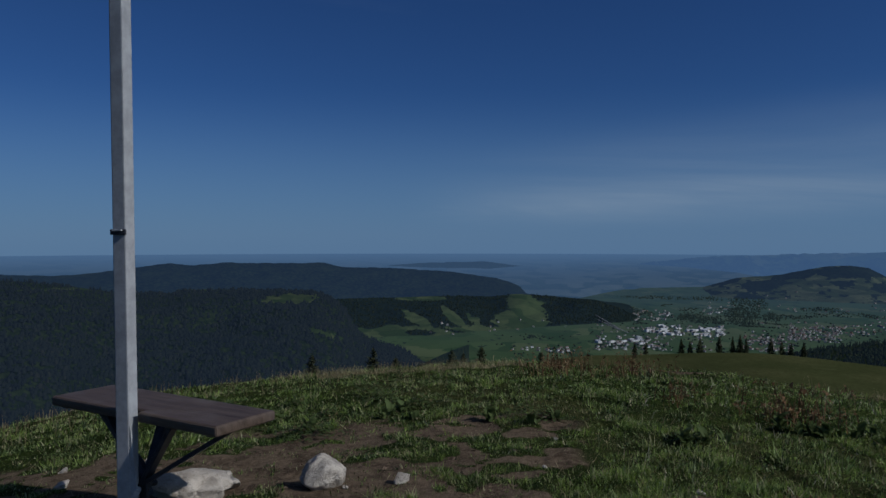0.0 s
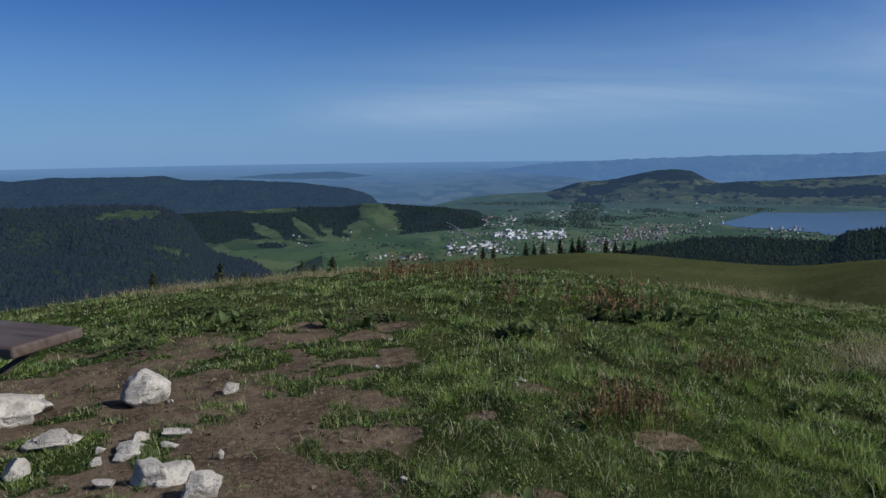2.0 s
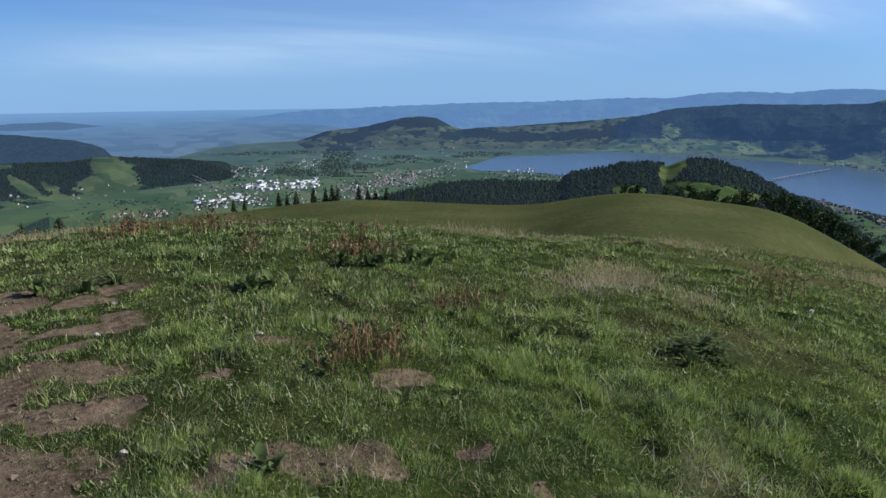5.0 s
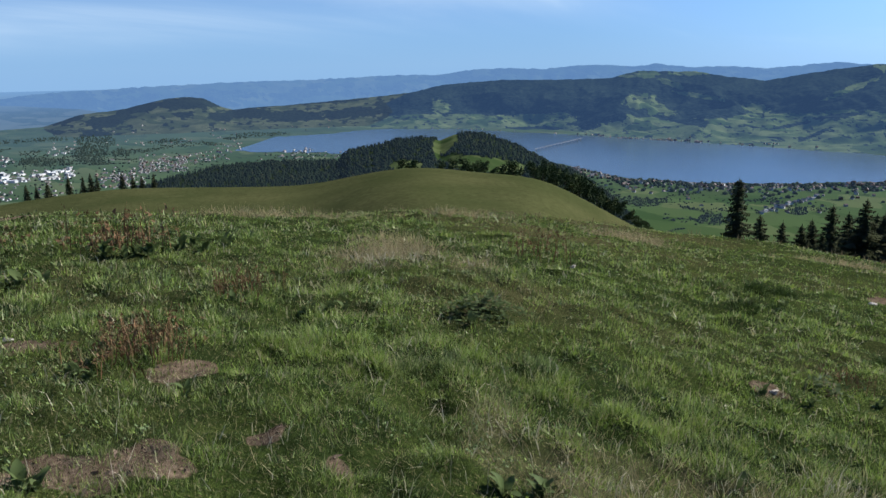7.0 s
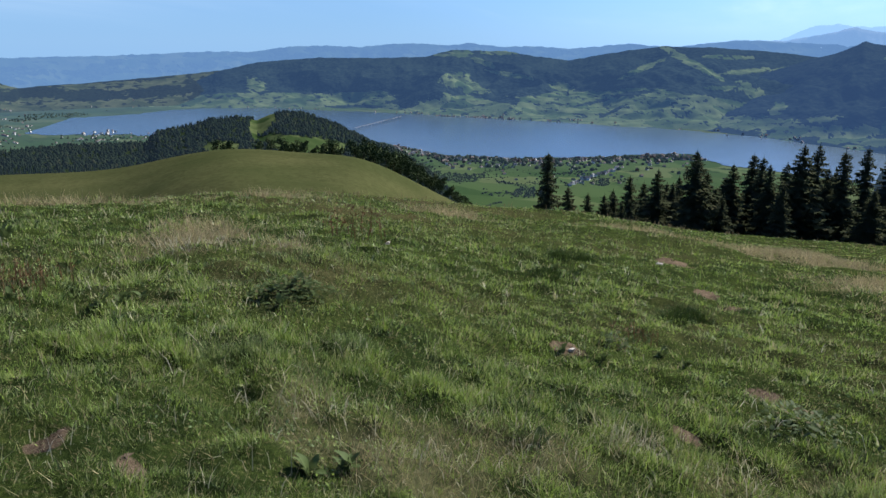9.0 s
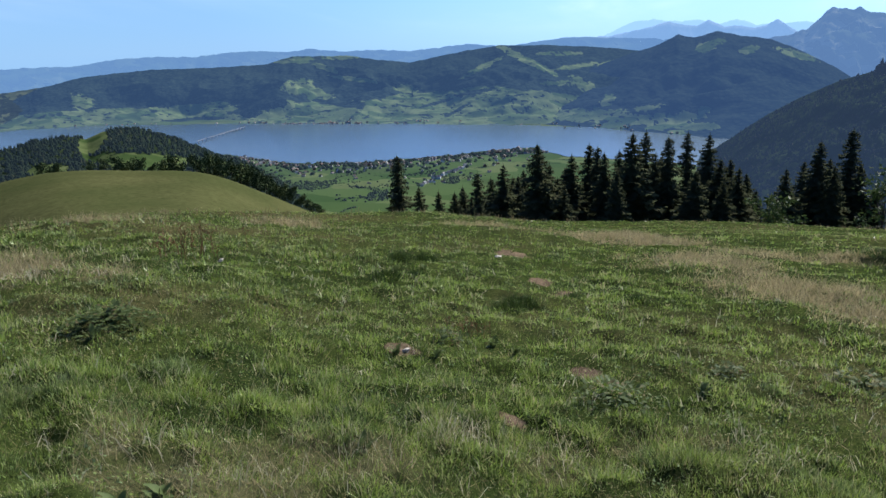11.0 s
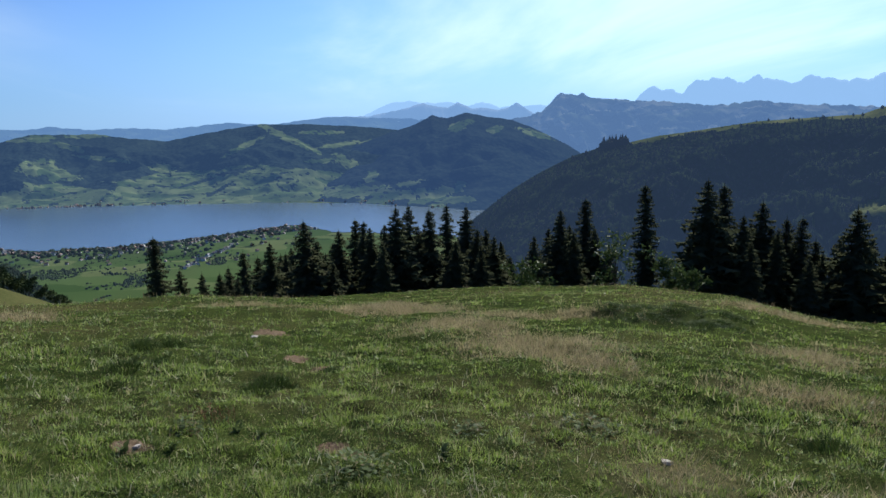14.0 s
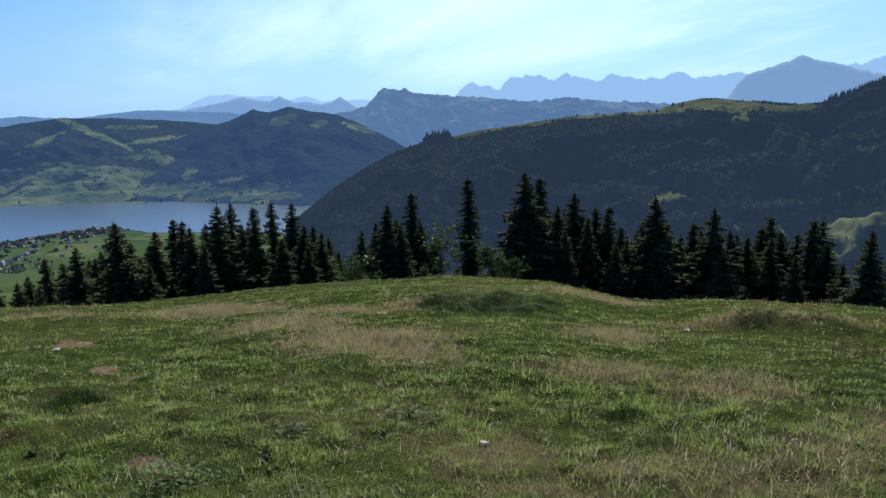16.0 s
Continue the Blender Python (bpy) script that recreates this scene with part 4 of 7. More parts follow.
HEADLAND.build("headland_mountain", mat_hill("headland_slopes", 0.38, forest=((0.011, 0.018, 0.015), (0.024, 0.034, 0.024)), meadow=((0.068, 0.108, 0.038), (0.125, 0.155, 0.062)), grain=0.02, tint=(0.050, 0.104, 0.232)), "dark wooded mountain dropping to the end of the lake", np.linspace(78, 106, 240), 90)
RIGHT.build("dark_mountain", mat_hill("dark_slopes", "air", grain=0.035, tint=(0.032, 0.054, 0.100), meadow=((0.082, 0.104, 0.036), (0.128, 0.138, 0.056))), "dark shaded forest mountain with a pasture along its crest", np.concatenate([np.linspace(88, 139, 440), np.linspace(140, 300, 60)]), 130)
# the blue of these far ranges is haze, mixed in as emission
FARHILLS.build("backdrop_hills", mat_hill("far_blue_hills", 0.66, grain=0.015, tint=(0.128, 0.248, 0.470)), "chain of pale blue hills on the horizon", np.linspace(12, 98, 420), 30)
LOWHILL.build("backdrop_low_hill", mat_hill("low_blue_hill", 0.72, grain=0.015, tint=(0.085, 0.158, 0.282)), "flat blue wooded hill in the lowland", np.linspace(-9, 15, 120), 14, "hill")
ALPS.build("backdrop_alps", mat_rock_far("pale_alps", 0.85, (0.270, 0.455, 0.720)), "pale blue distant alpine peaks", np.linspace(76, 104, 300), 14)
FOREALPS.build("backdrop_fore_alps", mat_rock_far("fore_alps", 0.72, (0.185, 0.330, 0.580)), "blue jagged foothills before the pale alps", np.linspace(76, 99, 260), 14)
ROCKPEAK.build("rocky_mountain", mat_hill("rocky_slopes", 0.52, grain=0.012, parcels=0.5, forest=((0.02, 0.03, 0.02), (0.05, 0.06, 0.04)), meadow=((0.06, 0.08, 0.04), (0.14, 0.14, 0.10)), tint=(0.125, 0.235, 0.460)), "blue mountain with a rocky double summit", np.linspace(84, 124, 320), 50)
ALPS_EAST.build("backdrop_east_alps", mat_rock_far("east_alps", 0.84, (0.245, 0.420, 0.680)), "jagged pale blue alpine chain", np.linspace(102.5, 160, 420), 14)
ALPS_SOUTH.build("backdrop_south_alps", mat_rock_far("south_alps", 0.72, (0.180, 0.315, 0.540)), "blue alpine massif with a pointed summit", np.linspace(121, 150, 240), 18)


def build_lake():
    far = [(31.5, -5.85), (34.4, -5.0), (38.1, -4.9), (42, -4.65), (48.1, -4.72), (52.3, -5.0), (57.8, -5.3), (62.9, -5.5), (67.2, -5.7), (71.3, -5.9), (75.3, -6.1), (79.2, -6.3), (82.9, -6.5), (86.4, -6.7), (92, -7.3), (98, -7.6)]
    near = [(31.5, -5.9), (33.5, -6.1), (38, -6.25), (41, -6.7), (47, -7.4), (54.4, -7.15), (57.8, -7.8), (60.8, -8.4), (65.6, -8.6), (69.4, -8.5), (73.5, -8.3), (77.4, -7.95), (79, -7.95), (81.3, -8.6), (85.5, -8.9), (92, -9.4), (98, -9.6)]
    az, v = np.meshgrid(np.linspace(31.5, 98, 500), np.linspace(0, 1, 8))
    wob = (fbm(az * 1.5, az * 0 + 3, 71, 5, 0.6) - 0.5)
    h = EYE - VALLEY - 0.9
    ef, en = curve(az, far) + wob * 0.10, curve(az, near) + wob * 0.22
    r = h / np.tan(np.radians(-(en + (ef - en) * v)))
    me = link_mesh("lake", np.stack([r * np.sin(np.radians(az)), r * np.cos(np.radians(az)), np.full_like(r, VALLEY + 0.9)], -1).reshape(-1, 3), sheet_faces(*az.shape), M_WATER)
    tagged(new("lake", me), "wide calm blue lake in the valley", "lake", kind="structure")


build_lake()
# ---- helpers for things ----
def part(name, bm, material, parent, label=""):
    """One mesh object under a thing or a part."""
    if isinstance(bm, bmesh.types.BMesh):
        me = bpy.data.meshes.new(name)
        bm.to_mesh(me)
        bm.free()
        me.materials.append(material)
    else:
        me = bm
    ob = new(name, me)
    ob.parent = parent
    return tagged(ob, label)


def thing(name, at, label, category, group="", kind="", turn=0.0):
    ob = new(name)
    ob.empty_display_size = 0.1
    ob.matrix_basis = pose(*at, 0, 0, turn)
    return tagged(ob, label, category, group, kind)


def another(src, m):
    """A copy of a thing at exactly the pose m."""
    ob = copy_thing(src, m)
    ob.matrix_basis = m
    return ob


def sight(az, el):
    """The place on the land under a line of sight from the first eye."""
    r = np.geomspace(1.0, 60, 1400)
    x, y = r * math.sin(radians(az)), r * math.cos(radians(az))
    z = ground_height(x, y)[0]
    hit = np.argmax(EYE + r * math.tan(radians(el)) < z)
    if hit == 0:
        hit = int(np.argmax(np.degrees(np.arctan2(z - EYE, r))))
    return float(x[hit]), float(y[hit]), float(z[hit])


def tri_mesh(name, verts, tris, material, smooth=False):
    return link_mesh(name, verts, tris, material, smooth)


# ---- grass ----
def blades(rng, x, y, z, height, width, lean, toward=None):
    """Bent blades of grass: five points and three triangles each."""
    n = len(x)
    yaw = rng.uniform(0, 2 * np.pi, n)
    way = rng.uniform(0, 2 * np.pi, n) if toward is None else toward + rng.normal(0, 0.9, n)
    cx, sx = np.cos(yaw) * width * 0.5, np.sin(yaw) * width * 0.5
    lx, ly = np.cos(way) * lean * height, np.sin(way) * lean * height
    base = np.stack([x, y, z - 0.012], -1)
    mid = base + np.stack([lx * 0.35, ly * 0.35, height * 0.58], -1)
    tip = base + np.stack([lx, ly, height * np.sqrt(np.maximum(1 - 0.55 * lean**2, 0.1))], -1)
    side = np.stack([cx, sx, np.zeros(n)], -1)
    v = np.stack([base - side, base + side, mid - side * 0.75, mid + side * 0.75, tip], 1).reshape(-1, 3)
    k = np.arange(n)[:, None] * 5
    t = np.concatenate([k + [0, 1, 3], k + [0, 3, 2], k + [2, 3, 4]], 1).reshape(-1, 3)
    return v, t


def scatter(rng, n, a0=-40, a1=142, r0=1.15, r1=38, even=0.45):
    az = np.radians(rng.uniform(a0, a1, n))
    u = rng.uniform(0, 1, n)
    r = np.where(rng.uniform(0, 1, n) < even, r0 * (r1 / r0) ** u, 1 / (1 / r1 + (1 / r0 - 1 / r1) * u))
    return r * np.sin(az), r * np.cos(az), r


def tufts(rng, n, per, spread, even, r0=1.15, r1=38):
    """Tufts of grass: centres, and blades that lean away from them."""
    cx, cy, cr = scatter(rng, n, r0=r0, r1=r1, even=even)
    far = np.maximum(cr / 3.0, 0.7)
    vigour = rng.uniform(0.5, 1.3, n) * (0.55 + 0.9 * fbm(cx * 0.9, cy * 0.9, 34, 3))
    k = np.repeat(np.arange(n), per)
    a, q = rng.uniform(0, 2 * np.pi, len(k)), np.sqrt(rng.uniform(0, 1, len(k)))
    rad = (spread * far**0.55 * vigour)[k]
    x, y = cx[k] + np.cos(a) * q * rad, cy[k] + np.sin(a) * q * rad
    patch = 0.55 * fbm(cx * 1.1, cy * 1.1, 35, 3) + 0.45 * fbm(cx * 4.3, cy * 4.3, 37, 2)
    dome = tussocks(cx, cy)
    vigour = vigour * (0.75 + 0.4 * dome)
    tone = np.clip(rng.uniform(0, 0.62, n) + (patch - 0.5) * 1.0 + 0.14 * dome + 0.22 * lush_at(cx, cy), 0, 0.84)
    tone = np.maximum(tone - 0.16 * step(45, 10, np.degrees(np.arctan2(cx, cy))), 0)
    tone = np.where(rng.uniform(0, 1, n) < 0.09, 0.95, tone)
    return x, y, cr[k], a, q, vigour[k], far[k], tone[k]


def build_grass():
    rng = np.random.default_rng(5)
    for name, n, per, r0, r1, even in (("meadow_grass", 31000, 19, 1.9, 3.9, 0.5), ("middle_meadow_grass", 46000, 16, 3.5, 9.5, 0.5), ("far_meadow_grass", 34000, 12, 9.0, 40, 0.6)):
        x, y, r, a, q, vigour, far, tone = tufts(rng, n, per, 0.052, even, r0, r1)
        soil, dry, lush = soil_at(x, y), dry_at(x, y), lush_at(x, y)
        u = rng.uniform(0, 1, len(x))
        # the turf stands in small cushions, each of its own height and shade
        clump = clumps(x, y)
        cushion = value_noise(x * 8.3 + 0.6 * y, y * 8.3, 71)
        trodden = worn(x, y)
        thin = (1 - clump) * (0.62 + 0.33 * trodden) * (1 - 0.5 * lush) * step(26, 10, r)
        island = step(0.60, 0.68, fbm(x * 5.0, y * 5.0, 44, 2))
        keep = (u > np.maximum(np.maximum(soil * (0.96 - 0.5 * island), thin), 0.55 * step(0.30, 0.12, cushion) * step(14, 7, r))) & (rng.uniform(0, 1, len(x)) > dry * 0.25)
        speck = 0.78 * (cushion - 0.5) + 0.42 * (value_noise(x * 21, y * 21, 72) - 0.5) + 0.16 * (clump - 0.65)
        tone = np.where(tone < 0.9, np.clip(0.55 * tone + 0.19 + 0.13 * step(9, 13, r) * step(70, 90, np.degrees(np.arctan2(x, y))) + (0.35 + 0.85 * step(10, 4.5, r)) * speck - 0.10 * trodden - 0.13 * step(45, 12, np.degrees(np.arctan2(x, y))), 0, 0.84), tone)
        x, y, r, a, q, vigour, far, tone, lush, clump, cushion, trodden = (w[keep] for w in (x, y, r, a, q, vigour, far, tone, lush, clump, cushion, trodden))
        z = ground_height(x, y)[0]
        h = (0.012 + (0.014 + 0.020 * clump + 0.030 * cushion) * vigour**1.2 * (1 - 0.4 * q)) * rng.uniform(0.55, 1.35, len(x)) * (1 - 0.2 * lush) * (1 - 0.3 * trodden)
        w = 0.0040 * np.minimum(far, 2.6) ** 1.28 * np.maximum(far / 2.6, 1) ** 0.8 * rng.uniform(0.55, 1.45, len(x))
        # low herbs with broader leaves among the blades
        herb = tone < 0.18
        h = np.where(herb, h * 0.75, np.where(tone > 0.9, h * 1.25, h))
        w = np.where(herb, w * 1.9, w)
        lean = np.clip(0.32 + 0.5 * q + rng.normal(0, 0.35, len(x)), -0.3, 1.28)
        v, t = blades(rng, x, y, z, h, w, lean, a + rng.normal(0, 0.8, len(x)))
        v = v.reshape(-1, 5, 3)[:, [0, 1, 4]].reshape(-1, 3)
        t = np.arange(len(v)).reshape(-1, 3)
        me = tri_mesh(name, v, t, M_GRASS)
        set_attr(me, "tone", np.repeat(tone + rng.uniform(-0.14, 0.14, len(x)), 3))
        tagged(new(name, me), "short green tufted meadow grass", "grass", kind="stuff")
    # small broad leaves of clover, plantain and lady's mantle between the blades
    x, y, r, a, q, vigour, far, tone = tufts(rng, 9000, 6, 0.05, 0.5, 1.9, 12)
    keep = (soil_at(x, y) < 0.6) & (fbm(x * 1.7, y * 1.7, 45, 3) > 0.50)
    x, y, a, far, tone = x[keep], y[keep], a[keep], far[keep], tone[keep]
    n = len(x)
    size = rng.uniform(0.004, 0.009, n) * far**0.6
    c = np.stack([x, y, ground_height(x, y)[0] + rng.uniform(0.008, 0.030, n)], -1)
    way = np.stack([np.cos(a), np.sin(a), rng.normal(0.1, 0.5, n)], -1) * size[:, None]
    side = np.stack([-np.sin(a), np.cos(a), rng.normal(0, 0.5, n)], -1) * size[:, None] * 0.55
    v = np.stack([c - way, c + side, c + way, c - side], 1).reshape(-1, 3)
    me = tri_mesh("low_herbs", v, np.arange(4 * n).reshape(-1, 4), M_HERB)
    set_attr(me, "tone", np.repeat(np.minimum(tone, 0.45), 4))
    tagged(new("low_herbs", me), "small broad leaves of low herbs in the turf", "plants", kind="stuff")
    # dry straw among it
    x, y, r, a, q, vigour, far, _ = tufts(rng, 13000, 12, 0.09, 0.55, 1.9)
    px, py, pq, pa = [], [], [], []
    for az, d, wide, deep in DRY:
        k = int((620 * min(wide * deep, 0.8) + 110) * (1.0 if d > 7 else 0.12))
        u, w = rng.normal(0, 1.0, k) * wide, rng.normal(0, 1.0, k) * deep
        s, c = math.sin(radians(az)), math.cos(radians(az))
        u, w = np.repeat(u, 9), np.repeat(w, 9)
        ang, q9 = rng.uniform(0, 2 * np.pi, 9 * k), rng.uniform(0, 1, 9 * k)
        px.append(d * s + u * c + w * s + np.cos(ang) * q9 * 0.07)
        py.append(d * c - u * s + w * c + np.sin(ang) * q9 * 0.07)
        pa.append(ang)
        pq.append(q9)
    px, py, pa, pq = (np.concatenate(w) for w in (px, py, pa, pq))
    x, y, a, q = (np.concatenate(w) for w in ((x, px), (y, py), (a, pa), (q, pq)))
    r = np.hypot(x, y)
    far = np.maximum(r / 3.0, 0.7)
    dry = dry_at(x, y)
    clump = fbm(x * 1.4, y * 1.4, 36, 3)
    keep = (rng.uniform(0, 1, len(x)) < 0.05 + 0.10 * step(8, 4, r) + 0.62 * dry * (0.3 + 0.7 * np.maximum(step(5, 7, r), step(100, 112, np.degrees(np.arctan2(x, y))))) + 0.18 * step(0.58, 0.70, clump)) & (soil_at(x, y) < 0.6)
    x, y, r, a, q, far, dry = x[keep], y[keep], r[keep], a[keep], q[keep], far[keep], dry[keep]
    z = ground_height(x, y)[0]
    h = rng.uniform(0.04, 0.13, len(x)) * (0.75 + 0.9 * dry)
    w = 0.0026 * far**0.8 * rng.uniform(0.7, 1.3, len(x))
    v, t = blades(rng, x, y, z, h, w * 1.2, np.clip(0.4 + 0.6 * q + rng.normal(0, 0.2, len(x)), 0.1, 1.3), a)
    v = v.reshape(-1, 5, 3)[:, [0, 1, 4]].reshape(-1, 3)
    t = np.arange(len(v)).reshape(-1, 3)
    tagged(new("dry_grass", tri_mesh("dry_grass", v, t, M_STRAW)), "pale straw-coloured dry grass in loose tufts", "grass", kind="stuff")
    # single bleached stalks, and loose sheaves of them
    cx, cy, cr = scatter(rng, 650, 14, 140, 2.1, 9, 0.7)
    k = np.repeat(np.arange(650), rng.integers(1, 5, 650))
    sx, sy = [], []
    for az, d, spread, n in ((78, 3.55, 0.14, 170), (63.5, 2.9, 0.16, 70), (71, 3.1, 0.14, 60), (86, 3.5, 0.16, 70), (55, 3.1, 0.14, 60), (99, 3.9, 0.15, 60), (121, 4.4, 0.2, 80), (44, 6.4, 0.3, 160), (128, 5.2, 0.3, 110)):
        px, py, _ = spot(az, d)
        sx.append(px + rng.normal(0, spread, n))
        sy.append(py + rng.normal(0, spread * 0.8, n))
    x = np.concatenate([cx[k] + rng.normal(0, 0.03, len(k)), *sx])
    y = np.concatenate([cy[k] + rng.normal(0, 0.03, len(k)), *sy])
    far = np.maximum(np.hypot(x, y) / 3.0, 0.8)
    v, t = blades(rng, x, y, ground_height(x, y)[0], rng.uniform(0.04, 0.13, len(x)), 0.0027 * far * rng.uniform(0.7, 1.3, len(x)), np.clip(rng.normal(0.75, 0.35, len(x)), 0.05, 1.3))
    tagged(new("bleached_stalks", tri_mesh("bleached_stalks", v, t, M_PALE)), "pale bleached dead stalks bent over the grass", "grass", kind="stuff")
    # tall dead stalks along the brow
    n = 7000
    az = rng.uniform(-32, 136, n)
    brow = np.sqrt(1.4 / curve(az, BEND))
    r = brow * rng.uniform(0.66, 1.15, n)
    x, y = r * np.sin(np.radians(az)), r * np.cos(np.radians(az))
    keep = fbm(az * 0.9, r * 0.3, 38, 3) > 0.50 - 0.14 * step(8, -10, az)
    x, y, r = x[keep], y[keep], r[keep]
    z = ground_height(x, y)[0]
    v, t = blades(rng, x, y, z, rng.uniform(0.06, 0.20, len(x)), 0.0034 * np.maximum(r / 6, 1), rng.uniform(0.05, 0.4, len(x)))
    tagged(new("tall_stalks", tri_mesh("tall_stalks", v, t, M_STALK)), "tall dead grass stalks standing along the brow", "grass", kind="stuff")
    # crumbs of earth and grit on the bare places
    x, y, r = scatter(rng, 30000, -32, 60, 1.6, 7, 0.5)
    keep = soil_at(x, y) > 0.55
    x, y = x[keep], y[keep]
    n = len(x)
    z = ground_height(x, y)[0]
    s = rng.uniform(0.002, 0.007, n) * (1 + 1.6 * (rng.uniform(0, 1, n) > 0.95))
    c = np.stack([x, y, z], -1)
    p = [c + rng.normal(0, 1, (n, 3)) * s[:, None] * (1, 1, 0.3) for _ in range(3)] + [c + np.stack([0 * s, 0 * s, s * 0.9], -1)]
    k = np.arange(n)[:, None] * 4
    t = np.concatenate([k + [0, 1, 3], k + [1, 2, 3], k + [2, 0, 3]], 1).reshape(-1, 3)
    tagged(new("earth_crumbs", tri_mesh("earth_crumbs", np.stack(p, 1).reshape(-1, 3), t, M_EARTH)), "loose brown crumbs of earth and grit", "soil", kind="stuff")


build_grass()


# ---- weeds ----
def leaf_mesh(name, length, width, bend, fold, material):
    """A broad leaf: seven stations, folded along its rib."""
    v, f = [], []
    n = 6
    for k in range(n + 1):
        s = k / n
        w = width * (math.sin(math.pi * min(s * 0.92 + 0.06, 1)) ** 0.7) * 0.5
        px, pz = length * s, bend * length * s * (1 - s * 0.9)
        ripple = 0.06 * width * math.sin(k * 2.3)
        v += [(px, -w, pz + fold * w + ripple), (px, 0, pz), (px, w, pz + fold * w - ripple)]
        if k:
            a = 3 * (k - 1)
            f += [(a, a + 3, a + 4, a + 1), (a + 1, a + 4, a + 5, a + 2)]
    return link_mesh(name, v, f, material)


LEAVES = [leaf_mesh("leaf", 0.11, 0.040, 0.5, 0.35, M_DOCK), leaf_mesh("leaf", 0.14, 0.055, 0.8, 0.25, M_DOCK), leaf_mesh("leaf", 0.085, 0.045, 0.3, 0.2, M_DOCK)]


def dock_plant(rng, leaves, size=1.0):
    ob = thing("dock_plant", (0, 0, 0), "broad-leaved green dock plant low in the grass", "plant", "dock plants")
    for k in range(leaves):
        lf = part("leaf", LEAVES[k % 3], None, ob)
        lf.matrix_basis = pose(rng.uniform(-0.02, 0.02), rng.uniform(-0.02, 0.02), 0.0, 0, -rng.uniform(8, 62), k * 360 / leaves * 2.4 + rng.uniform(-25, 25)) @ Matrix.Scale(size * rng.uniform(0.38, 0.7), 4)
    return ob


def sorrel_mesh(name, rng, n, height, spread):
    """A clump of thin upright stalks with small seed flakes."""
    x, y = rng.normal(0, spread, n), rng.normal(0, spread, n)
    h = rng.uniform(0.5, 1.0, n) * height
    v, t = blades(rng, x, y, np.zeros(n), h, np.full(n, 0.006), rng.uniform(0.05, 0.6, n))
    m = n * 5
    k = rng.integers(0, n, m)
    s = rng.uniform(0.35, 1.0, m)
    tips = v.reshape(n, 5, 3)[k, 4]
    roots = v.reshape(n, 5, 3)[k, 0]
    p = roots + (tips - roots) * s[:, None] + rng.normal(0, 0.012, (m, 3))
    q = p + rng.normal(0, 0.011, (m, 3))
    o = p + rng.normal(0, 0.011, (m, 3))
    fv = np.stack([p, q, o], 1).reshape(-1, 3)
    ft = np.arange(m * 3).reshape(-1, 3) + len(v)
    return tri_mesh(name, np.concatenate([v, fv]), np.concatenate([t, ft]), M_RUST)


def weed_mesh(name, rng, n, spread, height):
    """A low bushy clump of dark broad weed leaves."""
    p = np.stack([rng.normal(0, spread, n), rng.normal(0, spread, n), rng.uniform(0.01, height, n)], -1)
    p[:, 2] *= np.exp(-(p[:, 0] ** 2 + p[:, 1] ** 2) / (2 * spread**2)) * 1.4
    a = rng.uniform(0, 2 * np.pi, n)
    l = rng.uniform(0.025, 0.06, n)
    tip = p + np.stack([np.cos(a) * l, np.sin(a) * l, rng.uniform(-0.3, 0.6, n) * l], -1)
    s = np.stack([-np.sin(a), np.cos(a), rng.uniform(-0.5, 0.5, n)], -1) * l[:, None] * 0.32
    mid = (p + tip) / 2
    v = np.stack([p, mid - s, tip, mid + s], 1).reshape(-1, 3)
    k = np.arange(n)[:, None] * 4
    t = np.concatenate([k + [0, 1, 2], k + [0, 2, 3]], 1).reshape(-1, 3)
    return tri_mesh(name, v, t, M_DOCK)


def tussock_mesh(name, rng, n, spread, height):
    """A dense dark tussock of bent blades."""
    a, q = rng.uniform(0, 2 * np.pi, n), np.sqrt(rng.uniform(0, 1, n))
    x, y = np.cos(a) * q * spread, np.sin(a) * q * spread
    v, t = blades(rng, x, y, np.zeros(n), height * (1 - 0.55 * q) * rng.uniform(0.6, 1.2, n), np.full(n, 0.007), np.clip(0.2 + 0.9 * q + rng.normal(0, 0.2, n), 0.05, 1.3), a)
    return tri_mesh(name, v, t, M_TUSSOCK)


